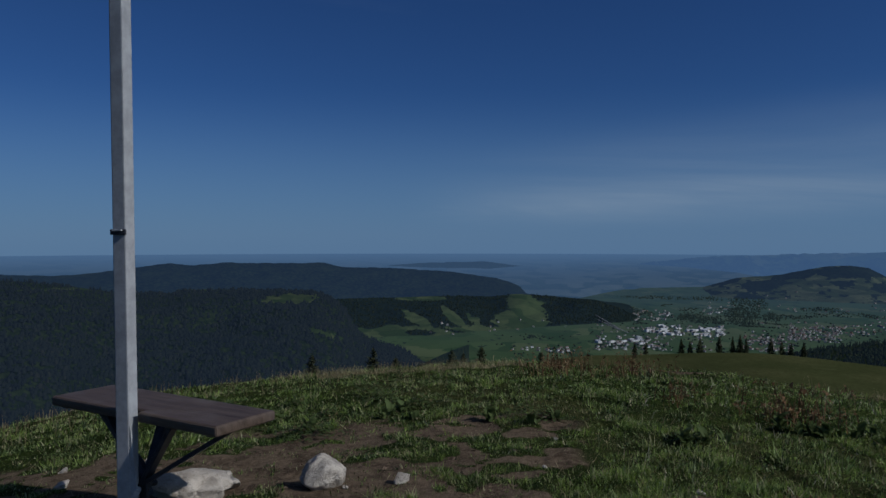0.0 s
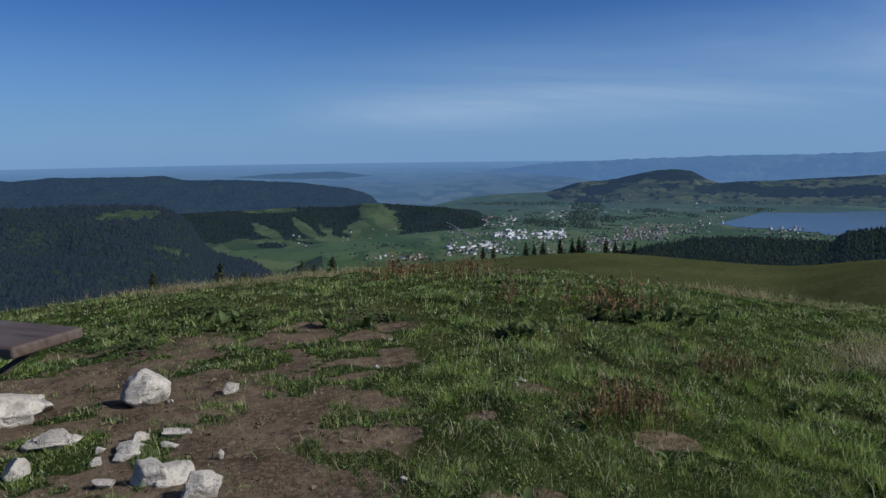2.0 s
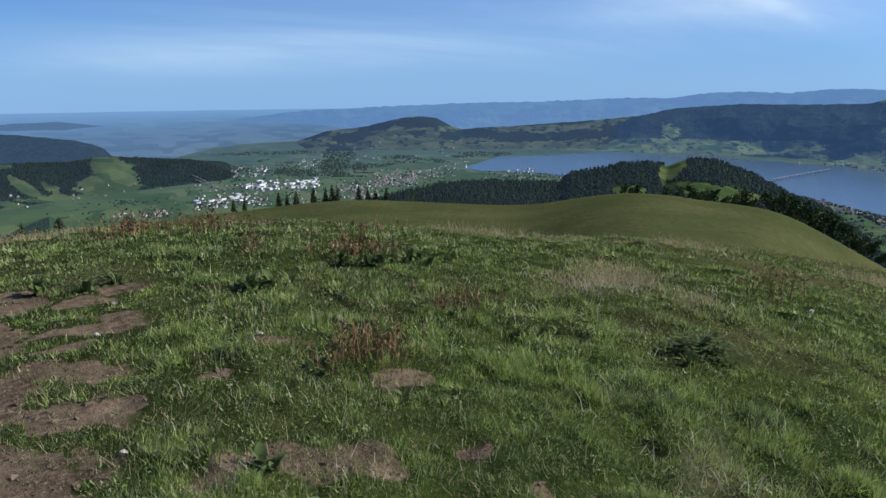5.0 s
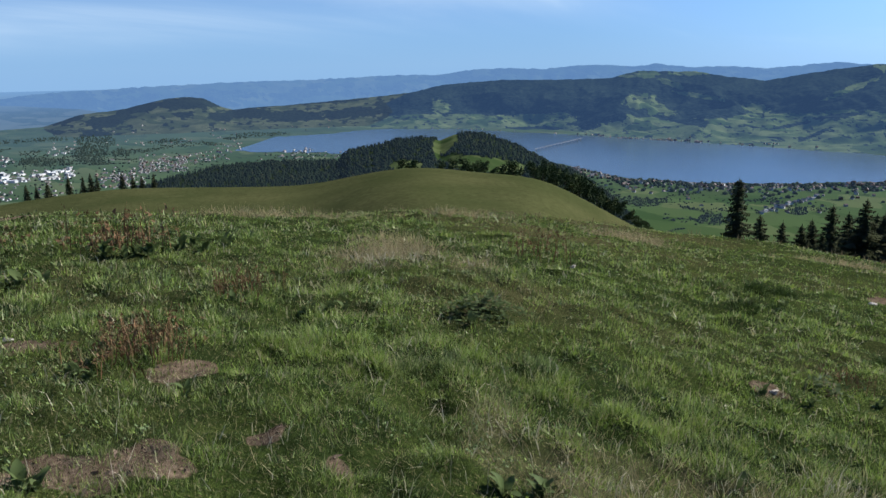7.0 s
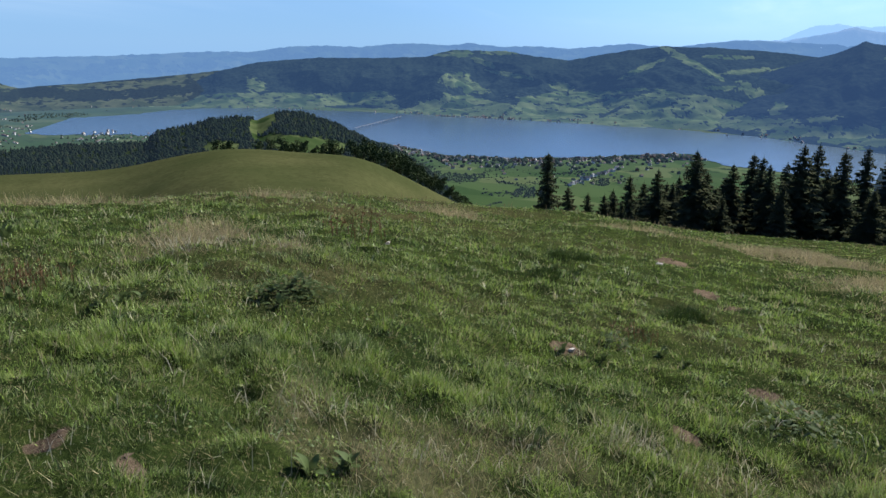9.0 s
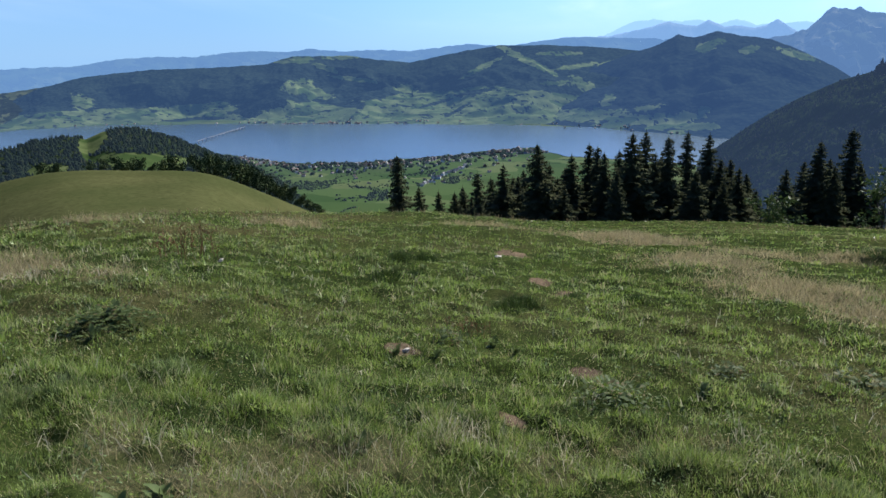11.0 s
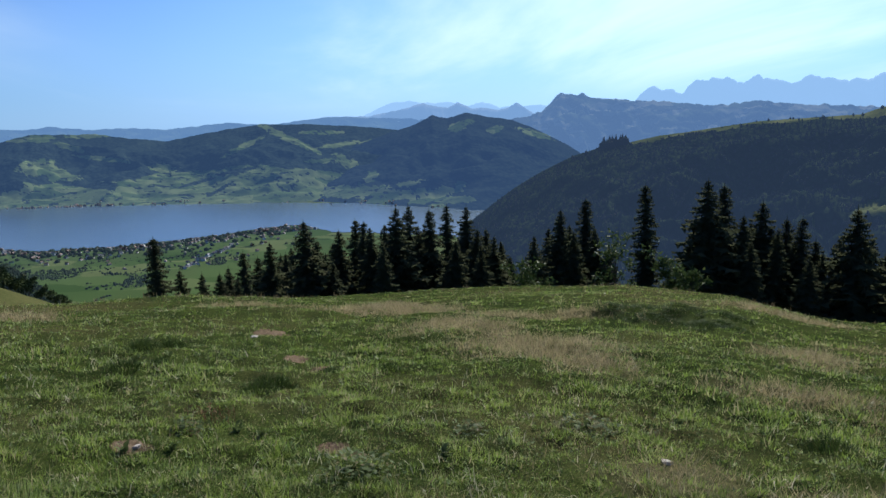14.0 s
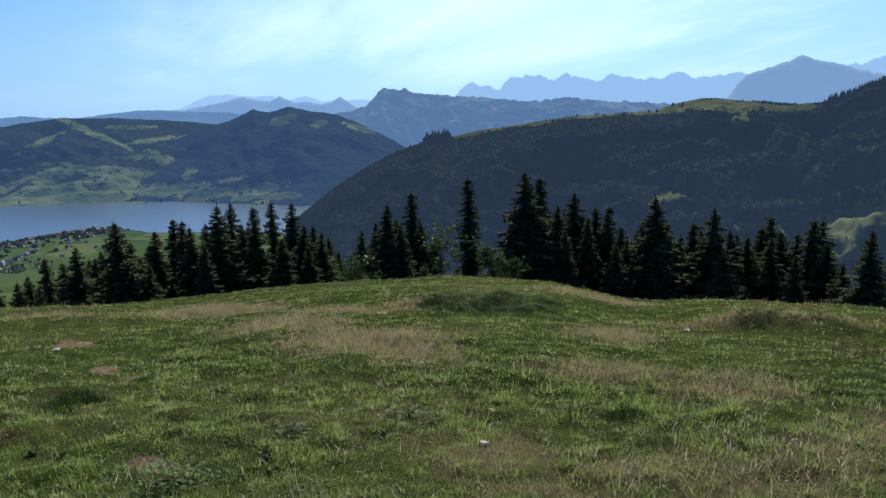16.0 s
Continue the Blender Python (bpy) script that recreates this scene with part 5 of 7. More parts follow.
def build_weeds():
    rng = np.random.default_rng(9)
    kinds = [dock_plant(rng, 9), dock_plant(rng, 12, 1.15), dock_plant(rng, 7, 0.9)]
    places = [(-3.8, 6.19), (-3.0, 6.3), (-5.1, 6.55), (-2.1, 5.82), (-4.4, 6.0), (-11.6, 6.18), (-10.0, 5.74), (3.8, 5.66), (7.0, 5.45), (8.7, 5.65), (18.3, 5.01), (19.8, 5.05), (21.0, 5.2), (24.6, 6.04), (25.8, 5.99), (26.6, 6.1), (27.5, 6.06), (28.4, 6.2), (29.4, 6.28), (30.3, 6.3), (31.1, 6.17), (32.5, 6.66), (33.6, 4.65), (34.3, 4.74), (39.0, 4.5), (40.5, 4.5), (41.6, 4.7), (23.6, 3.47), (24.7, 3.4), (31.2, 3.2), (51.3, 4.49), (52.5, 4.67), (52.0, 4.8), (72.1, 4.86), (21.4, 2.54), (22.3, 2.52), (55.2, 2.6), (58.0, 2.66), (71.0, 7.66), (72.7, 8.3), (81.0, 5.18), (75.2, 4.91), (79.2, 5.28), (70.6, 7.89), (72.1, 7.7), (71.7, 3.19), (94.9, 4.62), (119.1, 6.0), (104.2, 5.42), (110.4, 5.87)]
    used = set()
    for n, (az, r) in enumerate(places):
        x, y, z = spot(az, r)
        m = pose(x, y, z, 0, 0, rng.uniform(0, 360)) @ Matrix.Scale(rng.uniform(0.8, 1.25) * (1.35 if r > 5 and az < 35 else 0.85), 4)
        k = kinds[n % 3]
        if n % 3 in used:
            another(k, m)
        else:
            used.add(n % 3)
            k.matrix_basis = m
    rust = [sorrel_mesh("sorrel_clump", rng, 42, 0.26, 0.13), sorrel_mesh("sorrel_clump", rng, 26, 0.18, 0.10)]
    for n, (az, r) in enumerate([(9.4, 9.46), (8.9, 9.9), (14.5, 8.9), (13.6, 9.3), (8.6, 8.6), (17.6, 6.72), (25.5, 6.5), (26.4, 6.4), (27.7, 3.64), (26.6, 3.62), (28.4, 3.7), (27.2, 3.85), (34.0, 4.84), (33.5, 5.0), (55.5, 7.8), (77.2, 5.6), (133, 9.34), (24.8, 6.3)]):
        ob = new("sorrel_clump", rust[n % 2])
        ob.matrix_basis = pose(*spot(az, r), 0, 0, 37 * n) @ Matrix.Scale(1.4 if r > 6 else 0.85, 4)
        tagged(ob, "rusty brown clump of withered sorrel stalks", "plant", "sorrel clumps", "stuff")
    tuft = [tussock_mesh("grass_tussock", rng, 260, 0.17, 0.15), tussock_mesh("grass_tussock", rng, 180, 0.11, 0.12)]
    dark = [weed_mesh("weed_clump", rng, 260, 0.16, 0.14), weed_mesh("weed_clump", rng, 150, 0.10, 0.10)]
    for n, (az, r) in enumerate([(-4.3, 7.04), (-3, 6.38), (-5.4, 7.39), (-1.6, 6.43), (6.9, 5.69), (-11, 7.02), (-13.1, 6.18), (-15.7, 7.05), (-9.7, 5.53), (-8.3, 6.41), (-16.8, 7.29), (25, 6.53), (27.3, 7.6), (18.6, 5.1), (51.8, 4.7), (52.6, 4.79), (72.3, 9.43), (70.5, 8.57), (51.7, 4.73), (52.6, 4.82), (70.7, 8.57), (72.2, 9.36), (80.2, 6.92), (84.2, 7.62), (69.9, 7.48), (72.2, 7.89), (80.9, 6.94), (83.9, 7.49), (79.6, 6.57), (88.8, 7.59), (119.8, 5.77), (75.7, 5.3), (89, 4.28), (96.2, 5.15), (104.3, 5.39), (103.9, 14.02), (105.2, 13.64), (106.5, 14.32), (108, 14), (109.1, 14.68), (110.5, 13.3), (111.5, 14.42), (112.7, 14.24), (107.1, 14.93), (126.6, 12.76), (127.6, 12.86), (129, 13.46), (130.8, 12.93)] + [(103.6 + 0.42 * k, 14.0 + 0.55 * math.sin(k * 2.3)) for k in range(22)]):
        if r > 5.6 and az > 35:
            ob = new("grass_tussock", tuft[n % 2])
            ob.matrix_basis = pose(*spot(az, r), 0, 0, 53 * n) @ Matrix.Diagonal((1.5, 1.5, 0.75, 1)) if r > 12 else pose(*spot(az, r), 0, 0, 53 * n) @ Matrix.Scale(0.95, 4)
            tagged(ob, "dense dark green tussock of longer grass", "grass", kind="stuff")
            continue
        ob = new("weed_clump", dark[n % 2])
        ob.matrix_basis = pose(*spot(az, r), 0, 0, 53 * n) @ Matrix.Scale(0.75, 4)
        tagged(ob, "dark green clump of leafy weeds", "plant", kind="stuff")


build_weeds()


# ---- trees ----
def spruce_parts(rng, height, spread, droop, bare=0.06, blunt=0.65):
    """Needle sprays of a spruce: many drooping branches round the stem, each with side twigs and hanging twigs."""
    n = int(height * 23)
    s = bare + (1 - bare) * (np.arange(n) + rng.uniform(-1.5, 1.5, n)) / n
    s = np.clip(s, 0.015, 0.995)
    a = np.arange(n) * 2.39996 + rng.normal(0, 0.4, n)
    # some sides and storeys are thinner than others
    gap = 0.72 + 0.62 * fbm(np.cos(a) * 1.3 + 7, s * height * 0.55 + np.sin(a) * 1.3, int(height * 10) % 97, 2)
    l = (spread * (1 - s) ** blunt * rng.uniform(0.55, 1.15, n) * gap + 0.12) * np.where(s < 0.12, 0.7, 1.0)
    l = l * np.where(rng.uniform(0, 1, n) < 0.12, 0.45, 1.0)
    d = np.stack([np.cos(a), np.sin(a), np.zeros(n)], -1)
    side = np.stack([-np.sin(a), np.cos(a), np.zeros(n)], -1)
    sag = -droop * l * rng.uniform(0.6, 1.4, n) + 0.35 * l * step(0.75, 1.0, s)
    v = []
    segs = 5

    def on(u):
        return d * (l * u)[:, None] + np.stack([0 * l, 0 * l, s * height + sag * u**1.15 + 0.16 * l * u**3], -1)

    for q in range(segs):
        u0, u1 = q / segs, min((q + 1.4) / segs, 1.0)
        p0, p1 = on(u0), on(u1)
        for sgn in (-1, 1):
            w = (l * (0.24 - 0.14 * u0) + 0.14) * rng.uniform(0.5, 1.3, n)
            e = p0 * 0.3 + p1 * 0.7 + side * (sgn * w)[:, None] - np.stack([0 * w, 0 * w, w * rng.uniform(0.1, 0.7, n)], -1)
            v.append(np.stack([p0, p1, e], 1))
        hang = (p0 + p1) / 2 + side * rng.normal(0, 0.10, n)[:, None] - np.stack([0 * l, 0 * l, (0.12 * l + 0.22) * rng.uniform(0.4, 1.3, n)], -1)
        v.append(np.stack([p0, p1, hang], 1))
    v = np.concatenate(v).reshape(-1, 3)
    top = height * 1.03
    v = np.concatenate([v, [(0.09, 0, height * 0.95), (-0.05, 0.08, height * 0.95), (0, 0, top), (-0.05, 0.08, height * 0.95), (-0.05, -0.08, height * 0.95), (0, 0, top)]])
    return v, np.arange(len(v)).reshape(-1, 3)


def trunk_bm(height, r0, r1=0.03, bend=0.0, sides=8, sink=0.4):
    bm = bmesh.new()
    rings = []
    for k in range(6):
        s = k / 5
        r = (r0 * (1 - s) + r1 * s) * (1.35 if k == 0 else 1)
        z = -sink + (height + sink) * s
        rings.append([bm.verts.new((r * math.cos(6.283 * j / sides) + bend * s * s, r * math.sin(6.283 * j / sides), z)) for j in range(sides)])
    for a, b in zip(rings, rings[1:]):
        for j in range(sides):
            bm.faces.new((a[j], a[(j + 1) % sides], b[(j + 1) % sides], b[j]))
    bm.faces.new(rings[-1])
    for f in bm.faces:
        f.smooth = True
    return bm


def make_spruce(rng, height, spread, droop, bare=0.06, blunt=0.65):
    ob = thing("spruce_tree", (0, 0, 0), "tall dark green spruce with drooping branches", "tree", "spruces below the brow")
    part("trunk", trunk_bm(height * 0.97, 0.012 * height + 0.05), M_BARK, ob)
    v, t = spruce_parts(rng, height, spread, droop, bare, blunt)
    part("crown", tri_mesh("crown", v, t, M_SPRUCE), None, ob)
    return ob


def leafy_parts(rng, clumps, height, spread, base, leaf):
    """Leaf clumps with gaps round a few limb ends."""
    v, t = [], []
    cnt = 0
    ends = [np.array([rng.normal(0, spread * 0.5), rng.normal(0, spread * 0.5), base + (height - base) * rng.uniform(0.15, 0.95)]) for _ in range(clumps)]
    for c in ends:
        n = 60
        rad = spread * rng.uniform(0.22, 0.40)
        p = c + rng.normal(0, 1, (n, 3)) * rad * (0.6, 0.6, 0.5)
        q = p + rng.normal(0, leaf, (n, 3))
        o = p + rng.normal(0, leaf, (n, 3))
        v.append(np.stack([p, q, o], 1).reshape(-1, 3))
        t.append(np.arange(3 * n).reshape(-1, 3) + cnt)
        cnt += 3 * n
    return np.concatenate(v), np.concatenate(t), ends


def make_broadleaf(rng, height, spread, base, name, label, group, material, leaf=0.16):
    ob = thing(name, (0, 0, 0), label, "tree" if name.endswith("tree") else "bush", group)
    v, t, ends = leafy_parts(rng, 16, height, spread, base, leaf)
    bm = trunk_bm(height * 0.6, 0.05 * height * 0.5, 0.03)
    for e in ends[:6]:
        a, b = Vector((0, 0, height * 0.25)), Vector(e)
        w = 0.012 * height
        q = [bm.verts.new(a + Vector((w * math.cos(k * 2.1), w * math.sin(k * 2.1), 0))) for k in range(3)] + [bm.verts.new(b)]
        for k in range(3):
            bm.faces.new((q[k], q[(k + 1) % 3], q[3]))
    part("trunk", bm, M_BARK, ob)
    part("crown", tri_mesh("crown", v, t, material), None, ob)
    return ob


def build_trees():
    rng = np.random.default_rng(12)
    slim = [make_spruce(rng, 17, 2.2, 0.40, 0.03, 0.50), make_spruce(rng, 20, 1.9, 0.5, 0.05, 0.42)]
    wide = [make_spruce(rng, 16, 4.3, 0.32, 0.02, 0.78), make_spruce(rng, 15, 4.5, 0.36, 0.04, 0.85), make_spruce(rng, 18, 4.0, 0.42, 0.03, 0.72)]
    # azimuth, elevation of the top, distance, kind: slim 0, wide 1
    spruces_lake = [(68.9, -8.0, 74, 0), (70.4, -10.5, 78, 1), (71.7, -10.9, 84, 1), (72.9, -11.0, 88, 1), (73.9, -10.9, 90, 1), (75.0, -9.5, 86, 0), (75.9, -10.0, 92, 1), (76.8, -9.0, 80, 1), (77.8, -9.9, 90, 1), (79.6, -7.5, 78, 1), (80.7, -10.1, 84, 1), (82.1, -8.3, 90, 1), (83.1, -7.5, 94, 0), (83.8, -7.7, 90, 0), (84.6, -8.2, 86, 1), (86.3, -6.75, 84, 1), (87.2, -6.6, 96, 1), (88.1, -8.2, 90, 1), (89.1, -7.0, 88, 0), (90.3, -6.7, 92, 0), (91.5, -6.8, 98, 1), (92.4, -8.6, 88, 1)]
    spruces_saddle = [(93.3, -8.6, 92, 1), (94.4, -9.6, 96, 1), (95.2, -10.8, 100, 1), (97.0, -9.2, 84, 1), (98.8, -7.25, 86, 1), (99.6, -8.4, 90, 1), (100.7, -6.4, 94, 0), (102.6, -9.9, 92, 1), (105.3, -5.35, 88, 0), (109.4, -5.0, 82, 1), (110.6, -5.3, 88, 0), (111.8, -7.5, 84, 1), (113.3, -6.5, 90, 1), (114.1, -8.4, 84, 1), (114.9, -7.6, 92, 1), (115.6, -7.5, 88, 0), (117.2, -9.9, 86, 1), (119.3, -6.7, 84, 1), (120.6, -10.0, 90, 1), (121.6, -8.5, 92, 0), (122.5, -10.3, 88, 1), (123.4, -7.5, 86, 1)]
    spruces_mountain = [(124.5, -9.0, 94, 1), (125.4, -9.4, 92, 1), (126.3, -8.7, 96, 0), (127.0, -7.9, 98, 0), (127.8, -9.0, 94, 1), (129.4, -8.0, 92, 0), (129.9, -8.1, 96, 1), (130.7, -9.6, 90, 1), (133.3, -8.6, 76, 1), (135.5, -7.5, 84, 1), (137.5, -8, 90, 1), (73.4, -10.6, 98, 1), (78.6, -9.4, 96, 1), (80.2, -9.0, 98, 1), (81.4, -9.2, 96, 1), (85.4, -8.0, 98, 1), (88.6, -8.4, 98, 1), (93.8, -9.2, 90, 1), (97.9, -8.6, 92, 1), (99.9, -9.0, 84, 1), (101.4, -8.8, 92, 1), (108.6, -8.0, 90, 1)]
    spruces_inner = [(110.0, -7.4, 94, 1), (112.5, -8.0, 94, 1), (113.8, -8.2, 90, 1), (116.4, -9.0, 94, 1), (118.3, -8.8, 90, 1), (120.0, -8.6, 94, 1), (122.6, -9.0, 96, 1), (126.8, -9.4, 90, 1), (128.6, -9.0, 96, 1), (74.4, -11.6, 76, 1), (81.5, -10.8, 78, 1), (85.4, -9.6, 80, 1), (90.8, -9.5, 82, 1), (92.9, -10.2, 84, 1), (112.6, -9.4, 80, 1), (116.3, -10.4, 82, 1), (124.0, -10.8, 82, 1), (128.5, -10.6, 84, 1), (131.8, -11, 84, 1)]
    rows = spruces_lake + spruces_saddle + spruces_mountain + spruces_inner
    rows += [(76.5 + 0.95 * k, -10.3 + 0.5 * math.sin(k * 2.1), 102 + 3 * math.sin(k * 1.3), 1) for k in range(20)] + [(110 + 1.35 * k, -9.8 + 0.6 * math.sin(k * 1.9), 102 + 3 * math.sin(k), 1) for k in range(14)]
    first = {}
    for n, (az, el, r, wide_one) in enumerate(rows):
        kinds = wide if wide_one else slim
        src = kinds[n % len(kinds)]
        h0 = (16, 15, 18)[n % 3] if wide_one else (17, 20)[n % 2]
        x, y, z = spot(az, r)
        h = (EYE + r * math.tan(radians(el))) - z
        k = h / (h0 * 1.03)
        m = pose(x, y, z, rng.uniform(-1.5, 1.5), rng.uniform(-1.5, 1.5), rng.uniform(0, 360)) @ Matrix.Diagonal((k * rng.uniform(1.1, 1.4), k * rng.uniform(1.1, 1.4), k, 1))
        if id(src) in first:
            another(src, m)
        else:
            first[id(src)] = 1
            src.matrix_basis = m
    # young spruces past the near brow, and a row before the town
    for az, el, r, h in [(-5.3, -8.15, 40, 0), (0.7, -8.35, 42, 0), (1.6, -8.6, 44, 0), (3.0, -8.1, 40, 0), (-9.9, -8.6, 36, 0), (-3.6, -8.9, 42, 0), (7.5, -8.5, 60, 0)] + [(a, e + 0.3, 128, 0) for a, e in ((14.4, -8.05), (15.2, -7.9), (17.7, -7.65), (18.3, -7.8), (19.0, -7.55), (20.3, -7.2), (21.2, -7.35), (21.7, -7.2), (22.1, -7.4), (23.7, -7.3), (24.4, -7.5), (25.0, -7.6), (25.8, -7.5))]:
        x, y, z = spot(az, r)
        n = int(az * 10) % 3
        k = (EYE + r * math.tan(radians(el)) - z) / ((16, 15, 18)[n] * 1.03)
        ob = another(wide[n], pose(x, y, z, 0, 0, az * 77) @ Matrix.Diagonal((k * 1.05, k * 1.05, k, 1)))
        tagged(ob, "small dark spruce standing beyond the grassy brow", group="spruces before the town")
    shrubs = [make_broadleaf(rng, 4.0, 1.9, 0.6, "broadleaf_tree", "dark green rounded broadleaf tree on the pasture shoulder", "trees along the shoulder", M_WOODS, 0.22) for _ in range(3)]
    first = {}
    for n, (az, el) in enumerate([(43.9, -7.3), (44.7, -7.3), (46.9, -7.5), (47.8, -7.4), (48.8, -7.2), (49.5, -7.5), (50.1, -7.6), (50.9, -8.0), (51.8, -7.8), (52.4, -7.5), (53.9, -7.5), (54.6, -7.5), (55.1, -7.9), (55.6, -8.0), (56.3, -8.1), (56.9, -8.4), (57.4, -8.5), (58.0, -9.0), (58.7, -9.4), (59.3, -9.8), (59.9, -10.2), (60.4, -10.5), (61.1, -11.1), (61.8, -11.5), (62.5, -12)]):
        el, r = el + 0.45, 117 + 6 * math.sin(n * 1.7)
        x, y, z = spot(az, r)
        h = max(EYE + r * math.tan(radians(el)) - z, 1.5)
        k = min(h, 7) / 4.2
        m = pose(x, y, z + max(h - 7, 0), 0, 0, 71 * n) @ Matrix.Diagonal((k * 0.85, k * 0.85, k, 1))
        src = shrubs[n % 3]
        if n % 3 in first:
            another(src, m)
        else:
            first[n % 3] = 1
            src.matrix_basis = m
    for n, (az, el, r, k) in enumerate([(96.1, -12.0, 62, 0.9), (103.1, -11.0, 66, 1.3), (107.1, -12.1, 64, 0.9), (108.3, -12.4, 62, 0.7)]):
        bush = make_broadleaf(rng, 4.5 * k, 1.5 * k, 0.3, "leafy_bush", "light green leafy bush among the spruces", "bushes among the spruces", M_SHRUB, 0.15)
        x, y, z = spot(az, r)
        bush.matrix_basis = pose(x, y, max(z, EYE + r * math.tan(radians(el)) - 4.6 * k), 0, 0, 50 * n)


build_trees()


def forest(name, hill, rng, n, a0, a1, v0, v1, size, label, broad=0.35, material=None):
    """Woods on a hill: pointed and rounded crowns, all in one mesh."""
    az, v = rng.uniform(a0, a1, n), rng.uniform(v0, v1, n)
    keep = hill.forest(az, v) > rng.uniform(0.35, 0.65, n)
    az, v = az[keep], v[keep]
    x, y, z = hill.surface(az, v)
    n = len(x)
    h = size * rng.uniform(0.45, 1.4, n)
    round_one = (rng.uniform(0, 1, n) < broad) & (fbm(x * 0.01, y * 0.01, 81, 3) > 0.36 - 0.4 * (broad > 0.9))
    w = np.where(round_one, 0.36, 0.21) * h * rng.uniform(0.8, 1.2, n)
    h = np.where(round_one, h * 0.72, h)
    s = 4
    ang = np.arange(s) * 2 * np.pi / s + rng.uniform(0, 6, n)[:, None]
    wob = rng.uniform(0.75, 1.25, (n, s))
    c = np.stack([x, y, z - 0.15 * h], -1)
    low = c[:, None] + np.stack([np.cos(ang) * w[:, None] * wob, np.sin(ang) * w[:, None] * wob, np.zeros((n, s)) + 0.15 * h[:, None]], -1)
    k = np.where(round_one, 0.85, 0.42)[:, None]
    hi = c[:, None] + np.stack([np.cos(ang + 0.5) * w[:, None] * wob * k, np.sin(ang + 0.5) * w[:, None] * wob * k, np.zeros((n, s)) + 0.72 * h[:, None]], -1)
    tip = c + np.stack([np.zeros(n), np.zeros(n), 1.15 * h], -1)
    verts = np.concatenate([low, hi, tip[:, None]], 1).reshape(-1, 3)
    b = np.arange(n)[:, None] * (2 * s + 1)
    tris = []
    for j in range(s):
        q = (j + 1) % s
        tris += [b + [j, q, s + q], b + [j, s + q, s + j], b + [s + j, s + q, 2 * s]]
    tris = np.concatenate(tris, 1).reshape(-1, 3)
    tagged(new(name, tri_mesh(name, verts, tris, material or M_WOODS, True)), label, "forest", kind="stuff")


class Crest:
    """The crest of a hill, wooded throughout."""

    def __init__(self, hill):
        self.surface = hill.surface

    def forest(self, az, v):
        return np.ones_like(v)


class Floor:
    """Clumps of trees on the valley floor: (azimuth, elevation, half width, half height, lean)."""

    def __init__(self, spots):
        self.spots = spots

    def place(self, az, v):
        el = -4.2 - 7.5 * v
        r = (EYE - VALLEY) / np.tan(np.radians(-el))
        return el, r * np.sin(np.radians(az)), r * np.cos(np.radians(az))

    def surface(self, az, v):
        _, x, y = self.place(az, v)
        return x, y, ground_height(x, y)[0]

    def forest(self, az, v):
        return patches(az, self.place(az, v)[0], self.spots, 0.6)


def build_forests():
    rng = np.random.default_rng(17)
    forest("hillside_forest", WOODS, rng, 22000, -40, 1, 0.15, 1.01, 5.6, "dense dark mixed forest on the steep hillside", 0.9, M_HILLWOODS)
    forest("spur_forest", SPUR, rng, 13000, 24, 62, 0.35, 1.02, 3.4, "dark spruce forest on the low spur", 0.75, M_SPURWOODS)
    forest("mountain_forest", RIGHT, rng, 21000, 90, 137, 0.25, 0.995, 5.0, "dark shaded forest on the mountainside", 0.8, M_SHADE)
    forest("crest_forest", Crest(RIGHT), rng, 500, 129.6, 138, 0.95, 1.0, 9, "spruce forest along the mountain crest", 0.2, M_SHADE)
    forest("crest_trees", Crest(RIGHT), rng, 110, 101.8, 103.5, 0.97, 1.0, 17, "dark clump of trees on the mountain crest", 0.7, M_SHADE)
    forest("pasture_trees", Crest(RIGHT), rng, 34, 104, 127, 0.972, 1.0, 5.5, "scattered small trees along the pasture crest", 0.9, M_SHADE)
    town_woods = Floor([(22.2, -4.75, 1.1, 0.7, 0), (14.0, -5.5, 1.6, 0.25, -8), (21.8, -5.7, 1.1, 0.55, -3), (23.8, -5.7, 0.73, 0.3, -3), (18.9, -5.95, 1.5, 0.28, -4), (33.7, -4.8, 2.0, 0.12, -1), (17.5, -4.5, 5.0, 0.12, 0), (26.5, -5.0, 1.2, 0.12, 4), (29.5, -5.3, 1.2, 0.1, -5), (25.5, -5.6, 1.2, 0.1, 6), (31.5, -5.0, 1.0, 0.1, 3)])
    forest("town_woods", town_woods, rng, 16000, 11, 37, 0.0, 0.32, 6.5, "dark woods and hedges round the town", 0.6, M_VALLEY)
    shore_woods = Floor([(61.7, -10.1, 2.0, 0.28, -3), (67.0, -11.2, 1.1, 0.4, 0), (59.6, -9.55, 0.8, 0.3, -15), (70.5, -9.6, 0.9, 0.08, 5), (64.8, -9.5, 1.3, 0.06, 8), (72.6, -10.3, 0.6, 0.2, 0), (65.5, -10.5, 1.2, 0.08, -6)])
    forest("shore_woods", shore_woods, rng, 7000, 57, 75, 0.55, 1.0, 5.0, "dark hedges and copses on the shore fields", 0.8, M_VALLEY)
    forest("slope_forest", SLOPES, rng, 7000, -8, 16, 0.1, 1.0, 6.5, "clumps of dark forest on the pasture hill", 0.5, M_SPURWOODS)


build_forests()


def shore(az):
    """Elevation of the near shore of the lake."""
    return float(curve(az, [(53, -7.15), (54.4, -7.15), (57.8, -7.8), (60.8, -8.4), (65.6, -8.6), (69.4, -8.5), (73.5, -8.3), (77.4, -7.95), (79, -7.95), (81.3, -8.6)]))


